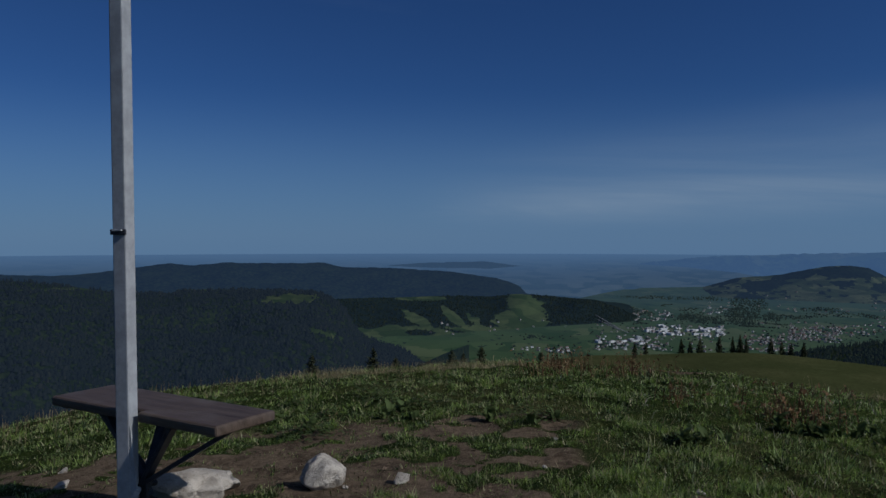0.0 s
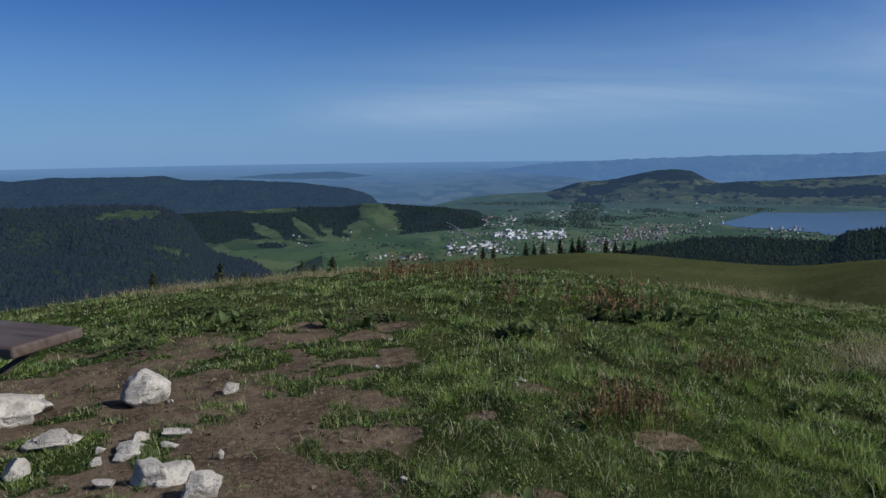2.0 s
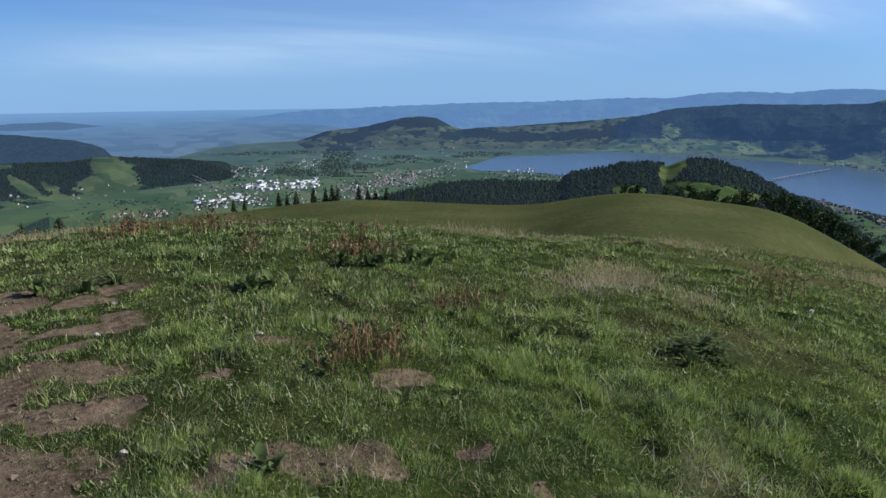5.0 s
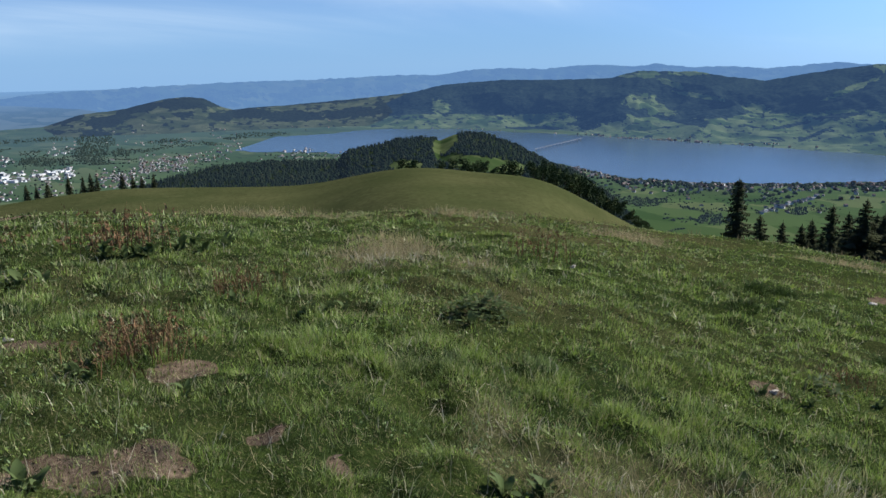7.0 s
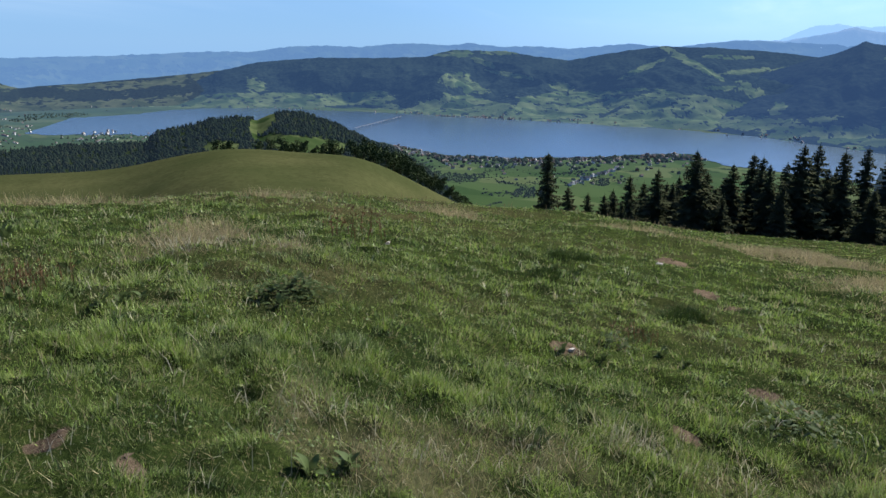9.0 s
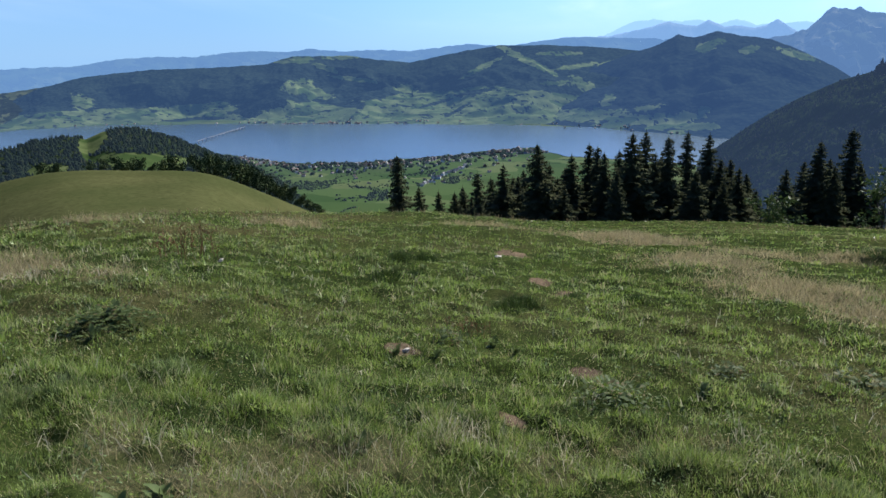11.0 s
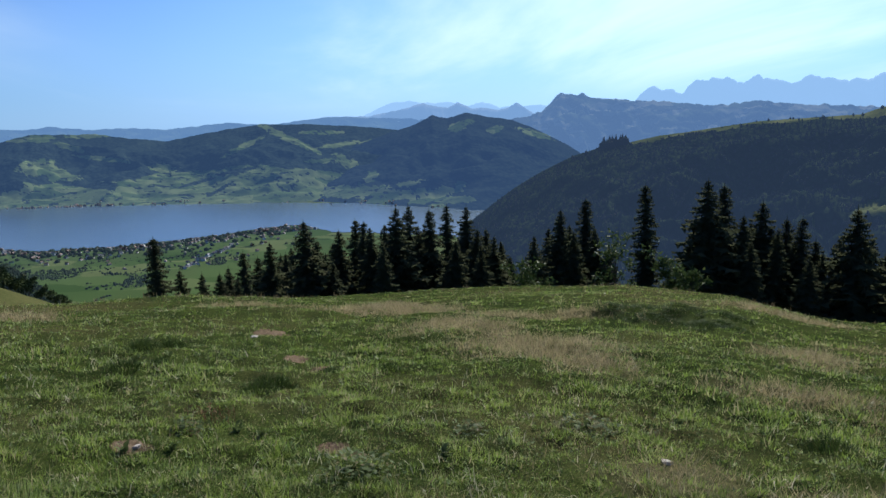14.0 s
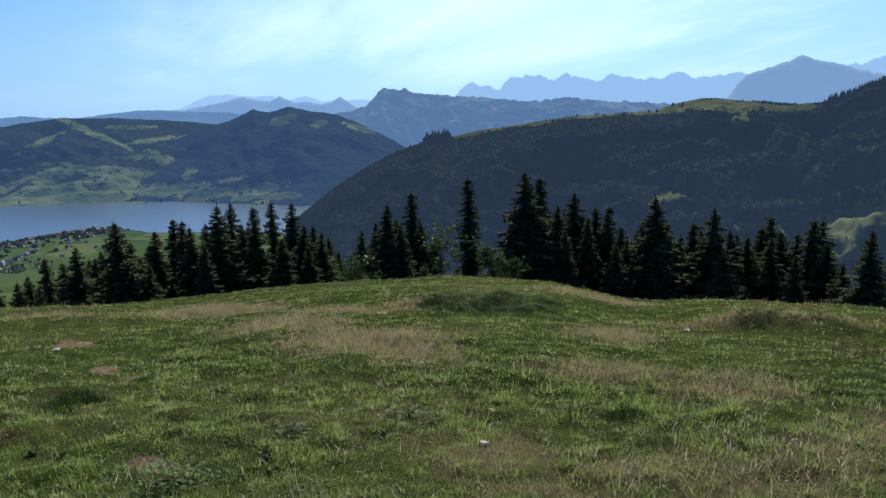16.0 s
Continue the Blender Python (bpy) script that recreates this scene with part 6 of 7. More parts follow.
def valley_trees():
    """Hedges and single trees over the valley fields."""
    rng = np.random.default_rng(23)
    xs, ys = [], []
    for _ in range(50):
        az0, r0 = radians(rng.uniform(-7, 92)), math.exp(rng.uniform(math.log(1080), math.log(3400)))
        way, bend = rng.uniform(0, 6.28), rng.normal(0, 0.05)
        x, y = r0 * math.sin(az0), r0 * math.cos(az0)
        for _ in range(int(rng.integers(14, 60))):
            xs.append(x + rng.normal(0, 1.6))
            ys.append(y + rng.normal(0, 1.6))
            way += bend
            x, y = x + math.cos(way) * 3.2, y + math.sin(way) * 3.2
    for _ in range(50):
        az0, r0 = radians(rng.uniform(-7, 92)), rng.uniform(1080, 3400)
        xs.append(r0 * math.sin(az0))
        ys.append(r0 * math.cos(az0))
    for a0, a1, e0, e1, n in ((11, 21, -8.4, -6.2, 150), (22, 31, -7.6, -5.8, 170), (33, 43, -6.9, -6.0, 80), (4, 11, -9.0, -8.2, 30), (17.5, 19.2, -6.2, -5.2, 120), (20, 23, -6.3, -5.1, 220), (62, 72, -11.8, -9.2, 40)):
        for az0, el0 in zip(rng.uniform(a0, a1, n), rng.uniform(e0, e1, n)):
            r0 = (EYE - VALLEY) / math.tan(radians(-el0))
            xs.append(r0 * math.sin(radians(az0)))
            ys.append(r0 * math.cos(radians(az0)))
    # woodlots, and gardens along the near shore
    for a0, e0, n in ((63.5, -9.9, 40), (68.5, -10.4, 60), (66, -11.3, 50), (71, -9.7, 40), (58.5, -9.6, 50), (73.5, -10.0, 40), (18, -5.9, 70), (24, -5.6, 60), (27.5, -5.3, 60), (13.5, -6.0, 60), (36, -6.55, 40), (7, -7.6, 40)):
        for u, w in zip(rng.normal(0, 1, n), rng.normal(0, 0.09, n)):
            r0 = (EYE - VALLEY) / math.tan(radians(-e0 - w))
            xs.append(r0 * math.sin(radians(a0 + u)))
            ys.append(r0 * math.cos(radians(a0 + u)))
    for az0, w in zip(np.concatenate([rng.uniform(54, 80, 520), rng.normal(77.6, 0.9, 120)]), np.concatenate([rng.exponential(0.26, 520), rng.exponential(0.06, 120)])):
        r0 = (EYE - VALLEY) / math.tan(radians(0.05 + w - shore(az0)))
        xs.append(r0 * math.sin(radians(az0)))
        ys.append(r0 * math.cos(radians(az0)))
    x, y = np.array(xs), np.array(ys)
    r, az = np.hypot(x, y), np.degrees(np.arctan2(x, y))
    keep = np.ones(len(x), bool)
    el = np.degrees(np.arctan2(VALLEY - EYE, r))
    near = curve(az, [(-8, -90), (31, -90), (31.5, -6.0), (38, -6.3), (47, -7.5), (54.4, -7.2), (60.8, -8.45), (69.4, -8.6), (78, -8.1), (81.3, -8.7), (95, -9.6)])
    far = curve(az, [(31, -5.7), (34.4, -4.9), (42, -4.6), (57.8, -5.2), (75.3, -6.0), (95, -7.4)])
    keep &= ~((az > 31) & (el > near) & (el < far + 0.1))
    keep &= (az < 40) | (el < near - 0.02)
    x, y = x[keep], y[keep]
    z = np.full_like(x, VALLEY - 1) + (ground_height(x, y)[0] - VALLEY)
    n = len(x)
    h = rng.uniform(2.8, 6.2, n) * np.where((az[keep] > 53) & (el[keep] > -9.4), 1.5, np.where(az[keep] > 53, 0.7, 1.0))
    s = 5
    ang = np.arange(s) * 2 * np.pi / s + rng.uniform(0, 6, n)[:, None]
    w = h * rng.uniform(0.45, 0.8, n)
    ring = lambda k, zz: np.stack([x[:, None] + np.cos(ang) * w[:, None] * k, y[:, None] + np.sin(ang) * w[:, None] * k, (z + h * zz)[:, None] + np.zeros((n, s))], -1)
    verts = np.concatenate([ring(0.8, 0.05), ring(1.0, 0.55), np.stack([x, y, z + h], -1)[:, None]], 1).reshape(-1, 3)
    b = np.arange(n)[:, None] * (2 * s + 1)
    tris = []
    for j in range(s):
        q = (j + 1) % s
        tris += [b + [j, q, s + q], b + [j, s + q, s + j], b + [s + j, s + q, 2 * s]]
    tagged(new("valley_trees", tri_mesh("valley_trees", verts, np.concatenate(tris, 1).reshape(-1, 3), M_VALLEY, True)), "hedges and single trees between the valley fields", "trees", kind="stuff")


valley_trees()
# ---- the pole and the bench on the summit ----
def mat_board():
    m = Nodes("weathered_board", 0.55, spec=0.35)
    v = m.coords(scale=(1, 14, 14))
    g = m.noise(v, 2.2, 7, 0.7, 0.4)
    c = m.mix(m.span(g, 0.3, 0.7), (0.048, 0.030, 0.020), (0.105, 0.074, 0.052))
    c = m.mix(m.span(m.noise(m.coords(), 5.0, 4), 0.5, 0.75, 0, 0.5), c, (0.14, 0.115, 0.10))
    m.color(c).bump(g, 0.35, 0.004)
    return m.mat


M_SEAT = mat_board()


def box_bm(x0, y0, z0, x1, y1, z1, bevel=0.0, segments=2):
    bm = bmesh.new()
    bmesh.ops.create_cube(bm, size=1)
    bmesh.ops.transform(bm, matrix=Matrix.Translation(((x0 + x1) / 2, (y0 + y1) / 2, (z0 + z1) / 2)) @ Matrix.Diagonal((x1 - x0, y1 - y0, z1 - z0, 1)), verts=bm.verts)
    if bevel:
        bmesh.ops.bevel(bm, geom=bm.edges[:], offset=bevel, segments=segments, affect="EDGES", profile=0.6)
    return bm


def bar_bm(a, b, w, h, bevel=0.002):
    """A flat bar from a to b."""
    a, b = Vector(a), Vector(b)
    bm = box_bm(-w / 2, -h / 2, 0, w / 2, h / 2, (b - a).length, bevel, 1)
    bmesh.ops.transform(bm, matrix=Matrix.Translation(a) @ (b - a).to_track_quat("Z", "Y").to_matrix().to_4x4(), verts=bm.verts)
    return bm


def disc_bm(at, axis, radius, depth, sides=6):
    bm = bmesh.new()
    bmesh.ops.create_cone(bm, cap_ends=True, segments=sides, radius1=radius, radius2=radius * 0.92, depth=depth)
    bmesh.ops.transform(bm, matrix=Matrix.Translation(at) @ Vector(axis).to_track_quat("Z", "Y").to_matrix().to_4x4(), verts=bm.verts)
    return bm


PX, PY, PZ = spot(-22.85, 3.96)
POLE_TURN = -14.0


def build_pole():
    ob = thing("summit_pole", (PX, PY, PZ), "tall square galvanised steel pole set among stones", "pole", turn=POLE_TURN)
    s = 0.037
    # a square tube with rounded corners, one seam half way
    bm = box_bm(-s, -s, -0.3, s, s, 4.3, 0.007)
    part("tube", bm, M_STEEL, ob)
    part("end_cap", box_bm(-s - 0.003, -s - 0.003, 4.3, s + 0.003, s + 0.003, 4.32, 0.004), M_BLACK, ob)
    # gusset plate on the lit side, wider towards the foot
    bm = bmesh.new()
    pts = [(s, 0.02), (s + 0.004, 0.50), (s + 0.034, 0.20), (s + 0.040, -0.1), (s, -0.1)]
    lo = [bm.verts.new((x, -0.022, z)) for x, z in pts]
    hi = [bm.verts.new((x, -0.034, z)) for x, z in pts]
    bm.faces.new(lo)
    bm.faces.new(hi[::-1])
    for k in range(5):
        bm.faces.new((lo[k], hi[k], hi[(k + 1) % 5], lo[(k + 1) % 5]))
    bmesh.ops.recalc_face_normals(bm, faces=bm.faces)
    part("gusset", bm, M_STEEL, ob, "galvanised gusset plate at the foot")
    part("bolt", disc_bm((s + 0.008, -0.008, 0.06), (1, 0, 0), 0.012, 0.016), M_STEEL, ob)
    part("clip", box_bm(-s - 0.006, -s - 0.010, 1.435, s + 0.004, -s + 0.004, 1.462, 0.003), M_BLACK, ob, "dark clip on the pole")
    part("clip_lip", box_bm(-s + 0.01, -s - 0.020, 1.452, s - 0.01, -s - 0.004, 1.462, 0.002), M_STEEL, ob)
    ob.matrix_basis = pose(PX, PY, PZ, 0, -0.6, 0) @ pose(0, 0, 0, 0, 0, POLE_TURN)
    return ob


def board_bm(outline, thick, bevel, seam):
    """A board cut to an outline, its top at zero, with rounded edges."""
    bm = bmesh.new()
    face = bm.faces.new([bm.verts.new((x, y, -thick)) for x, y in outline])
    up = bmesh.ops.extrude_face_region(bm, geom=[face])
    bmesh.ops.translate(bm, vec=(0, 0, thick), verts=[v for v in up["geom"] if isinstance(v, bmesh.types.BMVert)])
    bmesh.ops.recalc_face_normals(bm, faces=bm.faces)
    edges = [e for e in bm.edges if not all(abs(v.co.y - seam) < 0.002 for v in e.verts)]
    bmesh.ops.bevel(bm, geom=edges, offset=bevel, segments=3, affect="EDGES", profile=0.6)
    return bm


def build_bench():
    """Seat of two boards, notched round the pole, on a splayed iron frame."""
    z0 = 1.4 - 0.862
    turn = math.degrees(math.atan2(-0.518, 0.855))
    ob = thing("bench", (-1.010, 3.340, z0), "dark weathered wooden bench seat fixed to the steel pole", "bench", turn=turn)
    # along -x from the front corner, depth along +y
    L, W, T = 1.28, 0.385, 0.052
    front = 0.175
    part("front_board", board_bm([(-L, 0), (-0.664, 0), (-0.664, 0.044), (-0.560, 0.044), (-0.560, 0), (0, 0), (0, front), (-L, front)], T, 0.018, front), M_SEAT, ob)
    part("back_board", board_bm([(-L, front + 0.0006), (0, front + 0.0006), (0, W), (-L, W)], T, 0.018, front), M_SEAT, ob)
    part("frame_rail", box_bm(-0.10, 0.03, -T - 0.012, -0.06, W - 0.03, -T, 0.002, 1), M_BLACK, ob)
    part("frame_rail", box_bm(-L + 0.06, 0.03, -T - 0.012, -L + 0.10, W - 0.03, -T, 0.002, 1), M_BLACK, ob)
    hub = Vector((-0.585, 0.045, 0.15 - z0))
    for n, (x, y) in enumerate([(-0.08, 0.20), (-0.40, 0.10), (-0.60, 0.20), (-0.86, 0.06), (-1.20, 0.22)]):
        part("brace", bar_bm(hub + Vector((0.01 * (n - 2), 0.012 * n, -0.05 if n == 3 else 0)), (x, y, -T - 0.004), 0.058, 0.022), M_BLACK, ob)
    part("leg", bar_bm((-0.60, 0.06, PZ - 0.1 - z0), (-0.60, 0.06, 0.17 - z0), 0.05, 0.05, 0.004), M_BLACK, ob)
    part("hub_plate", box_bm(-0.68, 0.035, 0.10 - z0, -0.53, 0.047, 0.19 - z0, 0.004, 1), M_BLACK, ob)
    part("clamp", disc_bm((-0.545, -0.01, 0.15 - z0), (0.7, -0.7, 0), 0.016, 0.06, 8), M_STEEL, ob, "galvanised clamp bolt")
    part("bolt", disc_bm((-0.535, -0.04, 0.135 - z0), (0.7, -0.7, 0), 0.010, 0.012), M_STEEL, ob)


build_pole()
build_bench()


# ---- stones ----
def stone_mesh(name, rng, sx, sy, sz, facets=9, cut=(0.38, 0.74)):
    bm = bmesh.new()
    bmesh.ops.create_icosphere(bm, subdivisions=4, radius=1)
    cuts = [(Vector(rng.normal(0, 1, 3)).normalized(), rng.uniform(*cut)) for _ in range(facets)]
    off = Vector(rng.uniform(0, 50, 3))
    for v in bm.verts:
        p = v.co.copy()
        for n, d in cuts:
            e = p.dot(n) - d
            if e > 0:
                p -= n * e
        p *= 1 + 0.12 * noise.noise(p * 1.9 + off) + 0.09 * noise.noise(p * 4.6 + off) + 0.05 * noise.noise(p * 12 + off)
        v.co = Vector((p.x * sx, p.y * sy, p.z * sz))
    for f in bm.faces:
        f.smooth = True
    me = bpy.data.meshes.new(name)
    bm.to_mesh(me)
    bm.free()
    me.materials.append(M_STONE)
    return me


def build_stones():
    rng = np.random.default_rng(31)
    # azimuth, distance, width, height
    outcrop = [(-19.0, 4.15, 0.52, 0.17), (-21.0, 3.45, 0.36, 0.15), (-14.9, 3.65, 0.28, 0.08), (-7.2, 3.03, 0.22, 0.1), (-10.0, 3.38, 0.19, 0.07), (-16.4, 4.35, 0.3, 0.1), (-9.15, 4.14, 0.285, 0.2), (-7.3, 4.1, 0.048, 0.03), (-2.9, 4.1, 0.105, 0.105), (-9.3, 3.55, 0.117, 0.065), (-6.8, 3.58, 0.186, 0.037), (-7.1, 3.41, 0.101, 0.038), (-10.1, 3.45, 0.163, 0.05), (-11.9, 3.5, 0.05, 0.045), (-12.1, 3.36, 0.072, 0.06), (-8.1, 3, 0.2, 0.122), (-11.4, 3.07, 0.133, 0.044), (-14.7, 3.64, 0.242, 0.089), (-17.1, 3.32, 0.183, 0.137), (-4.8, 2.83, 0.203, 0.128)]
    gravel = [(-3.3, 3.18, 0.036, 0.06), (11.1, 2.78, 0.039, 0.031), (8.9, 4.99, 0.038, 0.023), (8.1, 4.28, 0.04, 0.023), (-18.5, 4.14, 0.351, 0.176), (-21.4, 5.1, 0.105, 0.084), (-16.7, 4.5, 0.289, 0.113), (-20.7, 3.95, 0.082, 0.096), (-19, 3.57, 0.113, 0.076), (-23.8, 3.77, 0.102, 0.051), (-22.3, 3.72, 0.23, 0.064), (-19.9, 3.47, 0.17, 0.049), (-27, 5.37, 0.081, 0.044), (-27, 4.93, 0.118, 0.061), (110.3, 4.78, 0.098, 0.039), (77.9, 10.23, 0.16, 0.04), (122.3, 12.17, 0.159, 0.048), (58, 7.54, 0.089, 0.039), (19.6, 3.92, 0.09, 0.024), (72.7, 4.93, 0.073, 0.04)]
    spots = outcrop + gravel
    for n, (az, r, w, h) in enumerate(spots):
        x, y, z = spot(az, r)
        sx, sz = w / 2, h
        flat = sz < 0.6 * sx
        me = stone_mesh("stone", np.random.default_rng(7) if n == 6 else rng, sx * 1.0, sx * rng.uniform(0.7, 0.95), sz * 0.58, 11 if flat else 16 if n == 6 else 14, (0.66, 0.88) if n == 6 else (0.38, 0.74))
        big = w >= 0.15
        ob = new("boulder" if n == 6 else "rock" if big else "stone", me)
        # the foot faces the eye: set the centre back by half the depth
        k = 1 + sx * 0.3 / math.hypot(x, y)
        ob.matrix_basis = pose(x * k, y * k, z + sz * (0.32 if n == 6 else 0.10 if flat else 0.26), rng.uniform(-8, 8), rng.uniform(-8, 8), -az + rng.uniform(-25, 25))
        tagged(ob, "rounded pale limestone boulder on bare earth" if n == 6 else "flat pale limestone rock half sunk in the turf" if flat and big else "pale weathered limestone rock among the grass" if big else "small pale limestone stone in the grass", "rock" if big else "stone", "stones on the summit")


build_stones()


# ---- towns and villages ----
def house_source(rng, w, d, h, roof, wall_mat, roof_mat, label, group):
    ob = thing("house", (0, 0, 0), label, "house", group)
    part("wall", box_bm(-w / 2, -d / 2, -3, w / 2, d / 2, h, 0), wall_mat, ob)
    bm = bmesh.new()
    o = 0.5
    pts = [(-w / 2 - o, -d / 2 - o, h - 0.2), (w / 2 + o, -d / 2 - o, h - 0.2), (w / 2 + o, d / 2 + o, h - 0.2), (-w / 2 - o, d / 2 + o, h - 0.2), (-w / 2 - o, 0, h + roof), (w / 2 + o, 0, h + roof)]
    q = [bm.verts.new(p) for p in pts]
    for f in ((0, 1, 5, 4), (2, 3, 4, 5), (0, 4, 3), (1, 2, 5), (3, 2, 1, 0)):
        bm.faces.new([q[k] for k in f])
    part("roof", bm, roof_mat, ob)
    return ob


def valley_spot(az, el):
    r = (EYE - VALLEY) / math.tan(radians(-el))
    x, y = r * math.sin(radians(az)), r * math.cos(radians(az))
    return x, y, rest(x, y)


FAR_HOUSES = []


def build_towns():
    rng = np.random.default_rng(41)
    white = [house_source(rng, 11, 8, 6, 3.0, M_WHITE, M_ROOFG, "white rendered house with a grey roof in the town", "town houses"), house_source(rng, 15, 9, 7, 3.0, M_WALL, M_ROOF, "large pale house with a brown roof in the town", "town houses")]
    works = [house_source(rng, 34, 15, 8, 1.2, M_WHITE, M_ROOFP, "long white works building with a low grey roof", "works buildings"), house_source(rng, 24, 18, 10, 1.0, M_WALL, M_ROOFP, "pale block with a flat pale roof in the town", "works buildings")]
    brown = [house_source(rng, 10, 8, 5, 3.4, M_WALL, M_ROOF, "pale village house with a brown tiled roof", "village houses"), house_source(rng, 10, 8, 5, 3.2, M_TIMBER, M_ROOF, "dark timber village house with a brown roof", "village houses")]
    # azimuth from-to, elevation from-to, count, kinds
    zones = [(15.0, 20.6, -7.26, -6.45, 34, works), (15.0, 20.6, -7.2, -6.4, 40, white), (11.5, 16.5, -8.5, -7.45, 70, white), (11.5, 16.5, -8.4, -7.4, 12, works), (13.7, 17.2, -6.2, -5.4, 44, white), (14.2, 17.4, -6.2, -5.5, 16, brown), (19.1, 21.0, -5.6, -5.1, 14, white), (24.8, 28.0, -7.2, -6.15, 60, brown), (21.9, 25.4, -8.0, -6.9, 44, brown), (22, 27, -7.6, -6.7, 14, white), (28.0, 30, -6.55, -6.0, 18, brown), (29.8, 32.0, -6.05, -5.35, 22, white), (34, 37.2, -6.6, -5.95, 18, white), (5.2, 10.6, -8.75, -8.35, 22, white)]
    used = set()
    for a0, a1, e0, e1, n, kinds in zones:
        for k in range(n):
            az = rng.uniform(a0, a1)
            el = rng.uniform(e0, e1) if kinds is not works else e0 + (e1 - e0) * rng.beta(2, 2)
            x, y, z = valley_spot(az, el)
            if k > 0.42 * n and kinds is not works:
                FAR_HOUSES.append((x, y, z))
                continue
            src = kinds[int(rng.integers(0, len(kinds)))]
            m = pose(x, y, z, 0, 0, float(rng.choice([20, 110, 35])) + rng.uniform(-12, 12)) @ Matrix.Scale(rng.uniform(0.42, 0.72), 4)
            if src.name in used:
                another(src, m)
            else:
                used.add(src.name)
                src.matrix_basis = m
    # the villages along the near shore, and a row of houses beside the lane
    lane = [(70.2 + 3.5 * u, -10.6 + 1.35 * u) for u in np.linspace(0, 1, 26)]
    for n, (az, el) in enumerate([(a, shore(a) - 0.08 - rng.exponential(0.30)) for a in np.concatenate([rng.uniform(57, 68, 70), rng.uniform(75, 78.5, 34), rng.uniform(68, 75, 8)])] + lane):
        x, y, z = valley_spot(az + rng.normal(0, 0.05), el + rng.normal(0, 0.05))
        if n % 3 == 1:
            FAR_HOUSES.append((x, y, z))
            continue
        src = white[0] if n >= 112 or n % 4 == 0 else brown[n % 2]
        another(src, pose(x, y, z, 0, 0, rng.uniform(0, 180)) @ Matrix.Scale(rng.uniform(0.55, 0.85), 4))
    # the big white church block of the town
    x, y, z = valley_spot(15.4, -7.0)
    church = thing("church", (x, y, z), "large white church with two towers in the town", "church")
    church.matrix_basis = pose(x, y, z, 0, 0, 30) @ Matrix.Scale(0.6, 4)
    part("nave", box_bm(-22, -8, -3, 22, 8, 13, 0), M_WHITE, church)
    part("roof", box_bm(-22.5, -8.5, 13, 22.5, 8.5, 15.5, 2), M_ROOFG, church)
    for sx in (-1, 1):
        part("tower", box_bm(18, sx * 9 - 3, -3, 24, sx * 9 + 3, 22, 0), M_WALL, church)
        part("tower_roof", disc_bm((21, sx * 9, 24), (0, 0, 1), 3.4, 4, 8), M_ROOFG, church)


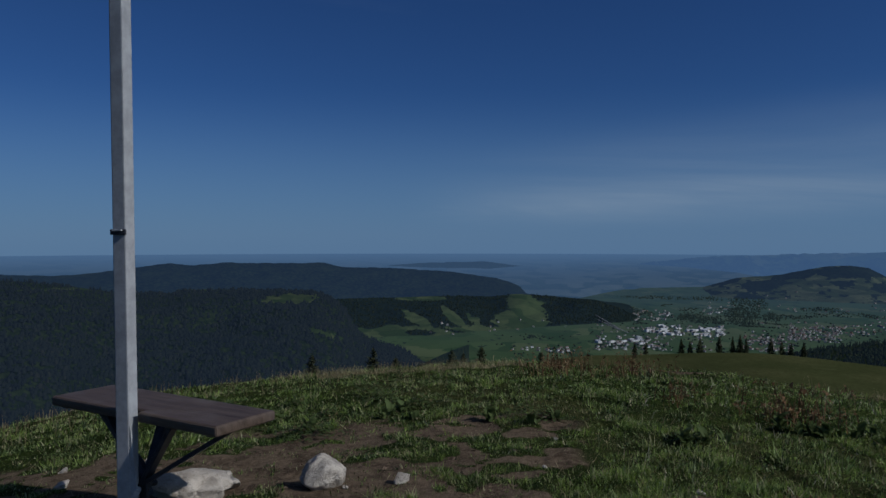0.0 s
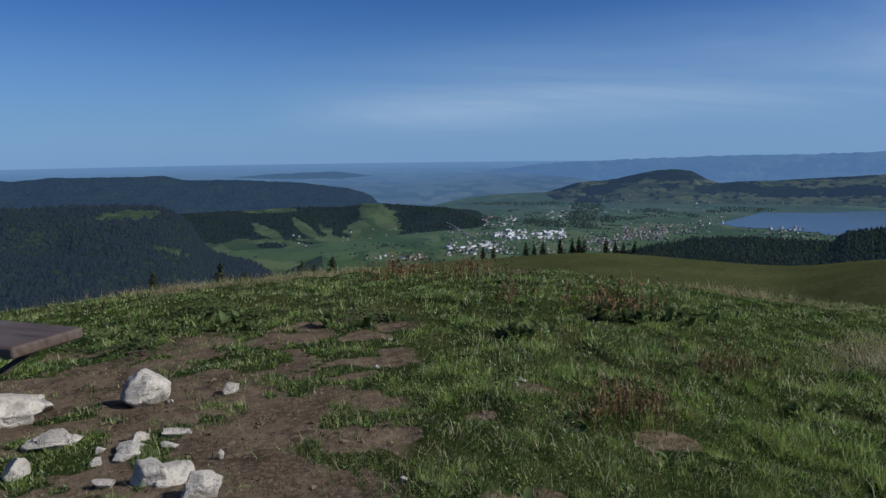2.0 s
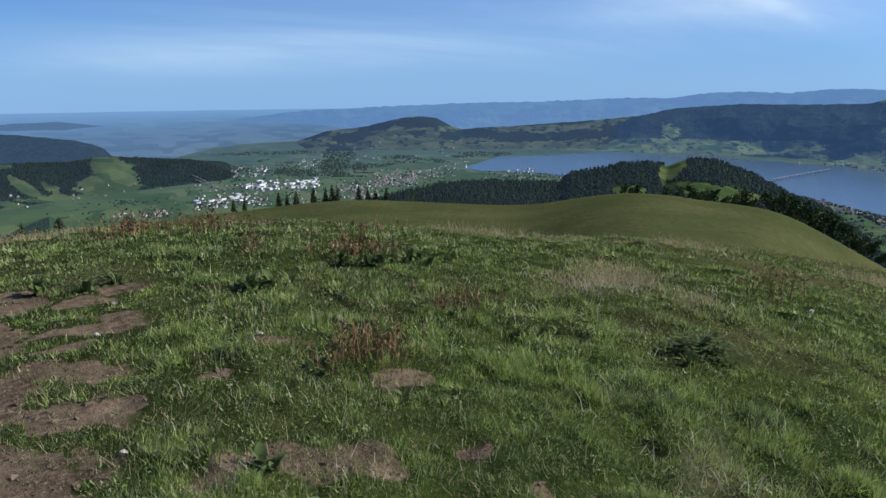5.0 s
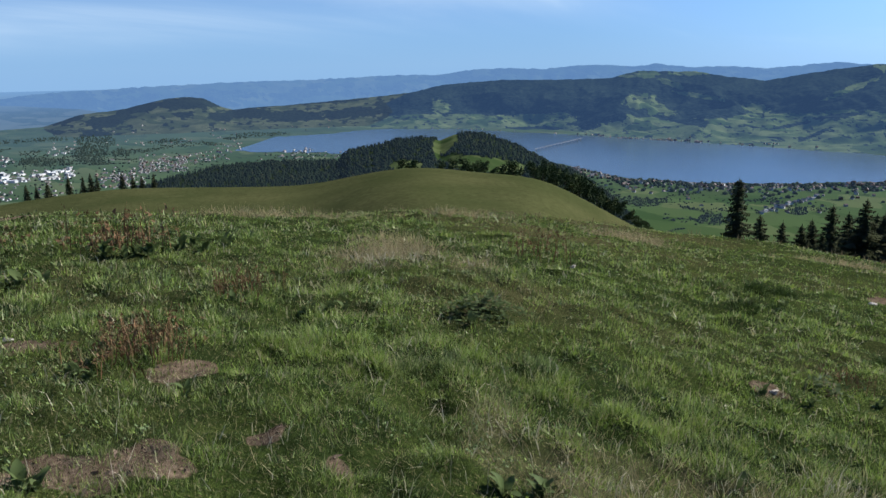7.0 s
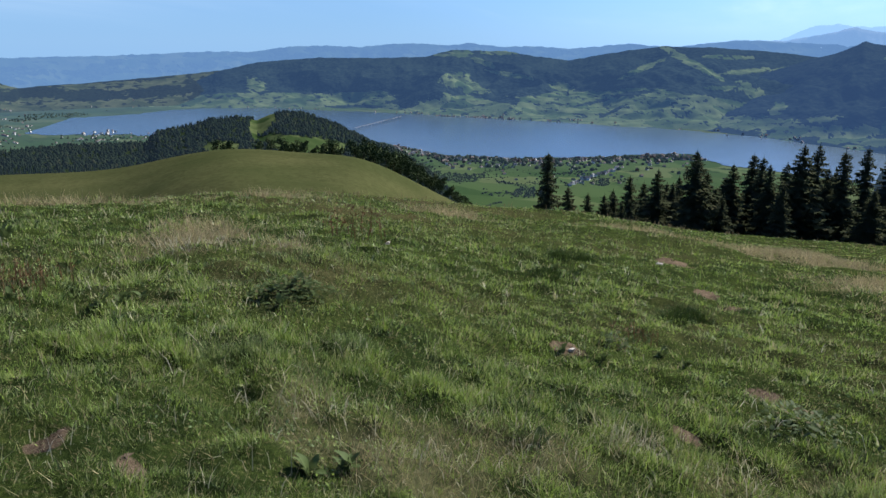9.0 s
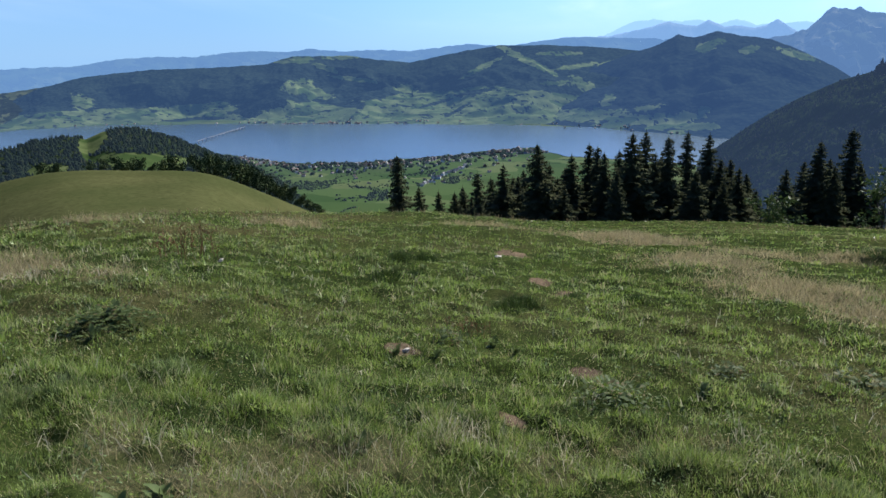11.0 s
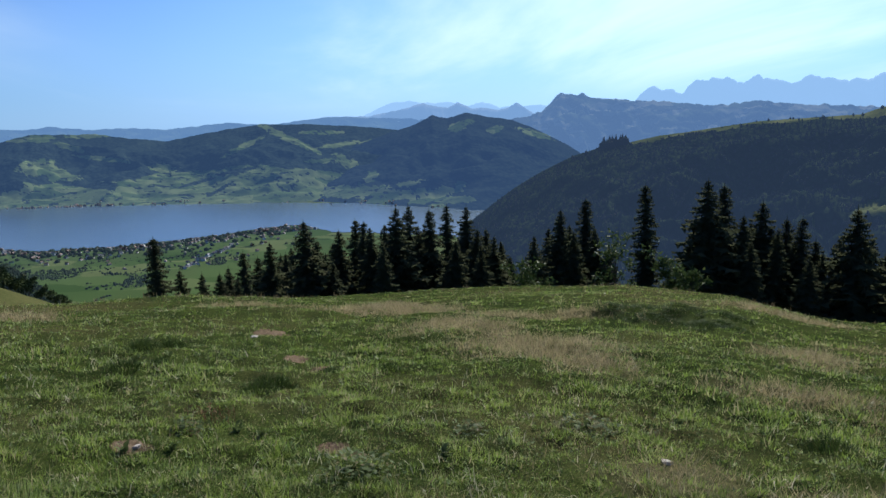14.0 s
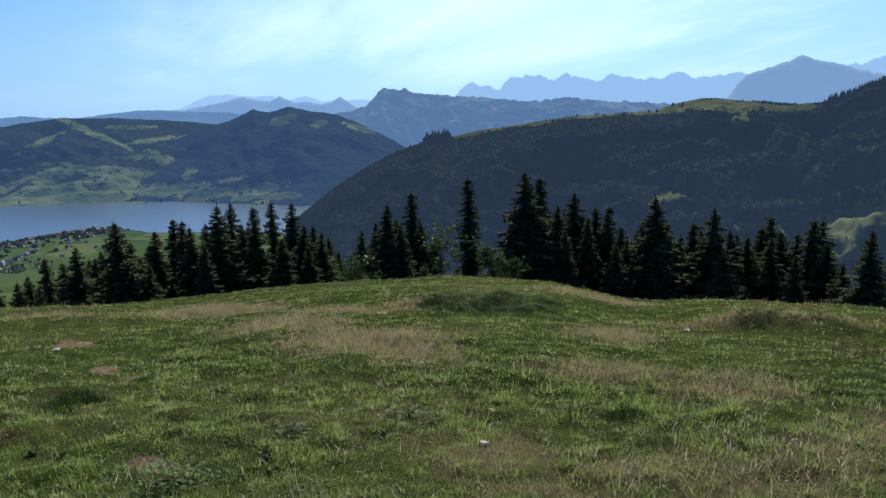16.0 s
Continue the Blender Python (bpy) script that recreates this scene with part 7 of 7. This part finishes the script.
def far_houses():
    """Small houses further off, too small to tell apart, in one mesh."""
    rng = np.random.default_rng(43)
    spots = list(FAR_HOUSES)
    for hill, n, a0, a1, v0, v1 in ((LAKESIDE, 60, 46, 88, 0.01, 0.13), (LAKESIDE, 45, 60, 66, 0.01, 0.07), (SLOPES, 16, -1, 9.5, 0.05, 0.4), (HEADLAND, 10, 80, 91, 0.02, 0.10), (HILL, 16, 20, 46, 0.05, 0.5)):
        x, y, z = hill.surface(rng.uniform(a0, a1, n), rng.uniform(v0, v1, n) ** 1.3)
        spots += list(zip(x, y, z + 1))
    for a0, a1, e0, e1, n in ((11.5, 20.5, -8.3, -6.6, 70), (24.8, 28, -7.2, -6.1, 70), (22, 25.4, -8.1, -6.9, 50), (22.5, 31, -6.8, -5.9, 40), (68, 75, -10.5, -9.0, 14), (33, 42, -6.7, -6.2, 25), (19, 32, -5.2, -4.7, 30)):
        spots += [valley_spot(rng.uniform(a0, a1), rng.uniform(e0, e1)) for _ in range(n)]
    for az in rng.uniform(54, 80, 300):
        spots.append(valley_spot(az, shore(az) - 0.08 - rng.exponential(0.22)))
    v, f = [], []
    for x, y, z in spots:
        w, d, h, c = rng.uniform(2.0, 4.0), rng.uniform(2.0, 3.2), rng.uniform(1.2, 2.6), rng.uniform(0, 3.14)
        k = len(v)
        for px, py, pz in ((-w, -d, -3), (w, -d, -3), (w, d, -3), (-w, d, -3), (-w, -d, h), (w, -d, h), (w, d, h), (-w, d, h), (-w, 0, h + 2.2), (w, 0, h + 2.2)):
            v.append((x + px * math.cos(c) - py * math.sin(c), y + px * math.sin(c) + py * math.cos(c), z + pz))
        f += [(k, k + 1, k + 5, k + 4), (k + 1, k + 2, k + 6, k + 5), (k + 2, k + 3, k + 7, k + 6), (k + 3, k, k + 4, k + 7), (k + 4, k + 5, k + 9, k + 8), (k + 6, k + 7, k + 8, k + 9), (k + 4, k + 8, k + 7, k + 7), (k + 5, k + 6, k + 9, k + 9)]
    me = bpy.data.meshes.new("distant_houses")
    me.from_pydata(v, [], [tuple(dict.fromkeys(q)) for q in f])
    me.materials.append(M_WALL)
    me.materials.append(M_ROOF)
    me.polygons.foreach_set("material_index", [1 if n % 8 in (4, 5) else 0 for n in range(len(me.polygons))])
    tagged(new("distant_houses", me), "scattered pale houses with brown roofs far away", "houses", kind="stuff")


build_towns()
far_houses()


def build_ski_jump():
    x0, y0, _ = valley_spot(10.9, -5.75)
    ob = thing("ski_jump", (x0, y0, VALLEY), "pale ski jump ramps on trestles on the green slope", "ski jump")
    base = Vector((x0, y0, VALLEY))
    for n, (a0, e0, a1, e1) in enumerate([(10.9, -5.5, 13.6, -7.0), (11.2, -5.95, 13.3, -6.95), (12.0, -6.3, 13.9, -7.1)]):
        r0, r1 = 2560 - 60 * n, 2230 - 40 * n
        p = Vector((r0 * math.sin(radians(a0)), r0 * math.cos(radians(a0)), EYE + r0 * math.tan(radians(e0)))) - base
        q = Vector((r1 * math.sin(radians(a1)), r1 * math.cos(radians(a1)), EYE + r1 * math.tan(radians(e1)))) - base
        part("ramp", bar_bm(p, q, 2.4, 0.9, 0.1), M_ROOFG, ob)
        for s in (0.03, 0.3, 0.6):
            c = p.lerp(q, s)
            part("trestle", bar_bm((c.x, c.y, c.z - 30), c, 1.3, 1.3, 0.1), M_ROOFG, ob)


def build_viaduct():
    a, b = valley_spot(53.9, -6.45), valley_spot(57.4, -5.62)
    z = VALLEY + 7
    a, b = Vector((a[0], a[1], z)), Vector((b[0], b[1], z))
    ob = thing("viaduct", (a.x, a.y, VALLEY), "long thin grey road viaduct across the lake", "bridge")
    base = Vector((a.x, a.y, VALLEY))
    part("deck", bar_bm(a - base, b - base, 3.5, 0.9, 0.1), M_ROOFG, ob)
    for k in range(14):
        c = (a - base).lerp(b - base, (k + 0.5) / 14)
        part("pier", bar_bm((c.x, c.y, -2), c, 1.4, 1.4, 0.1), M_ROOFG, ob)


build_ski_jump()
build_viaduct()
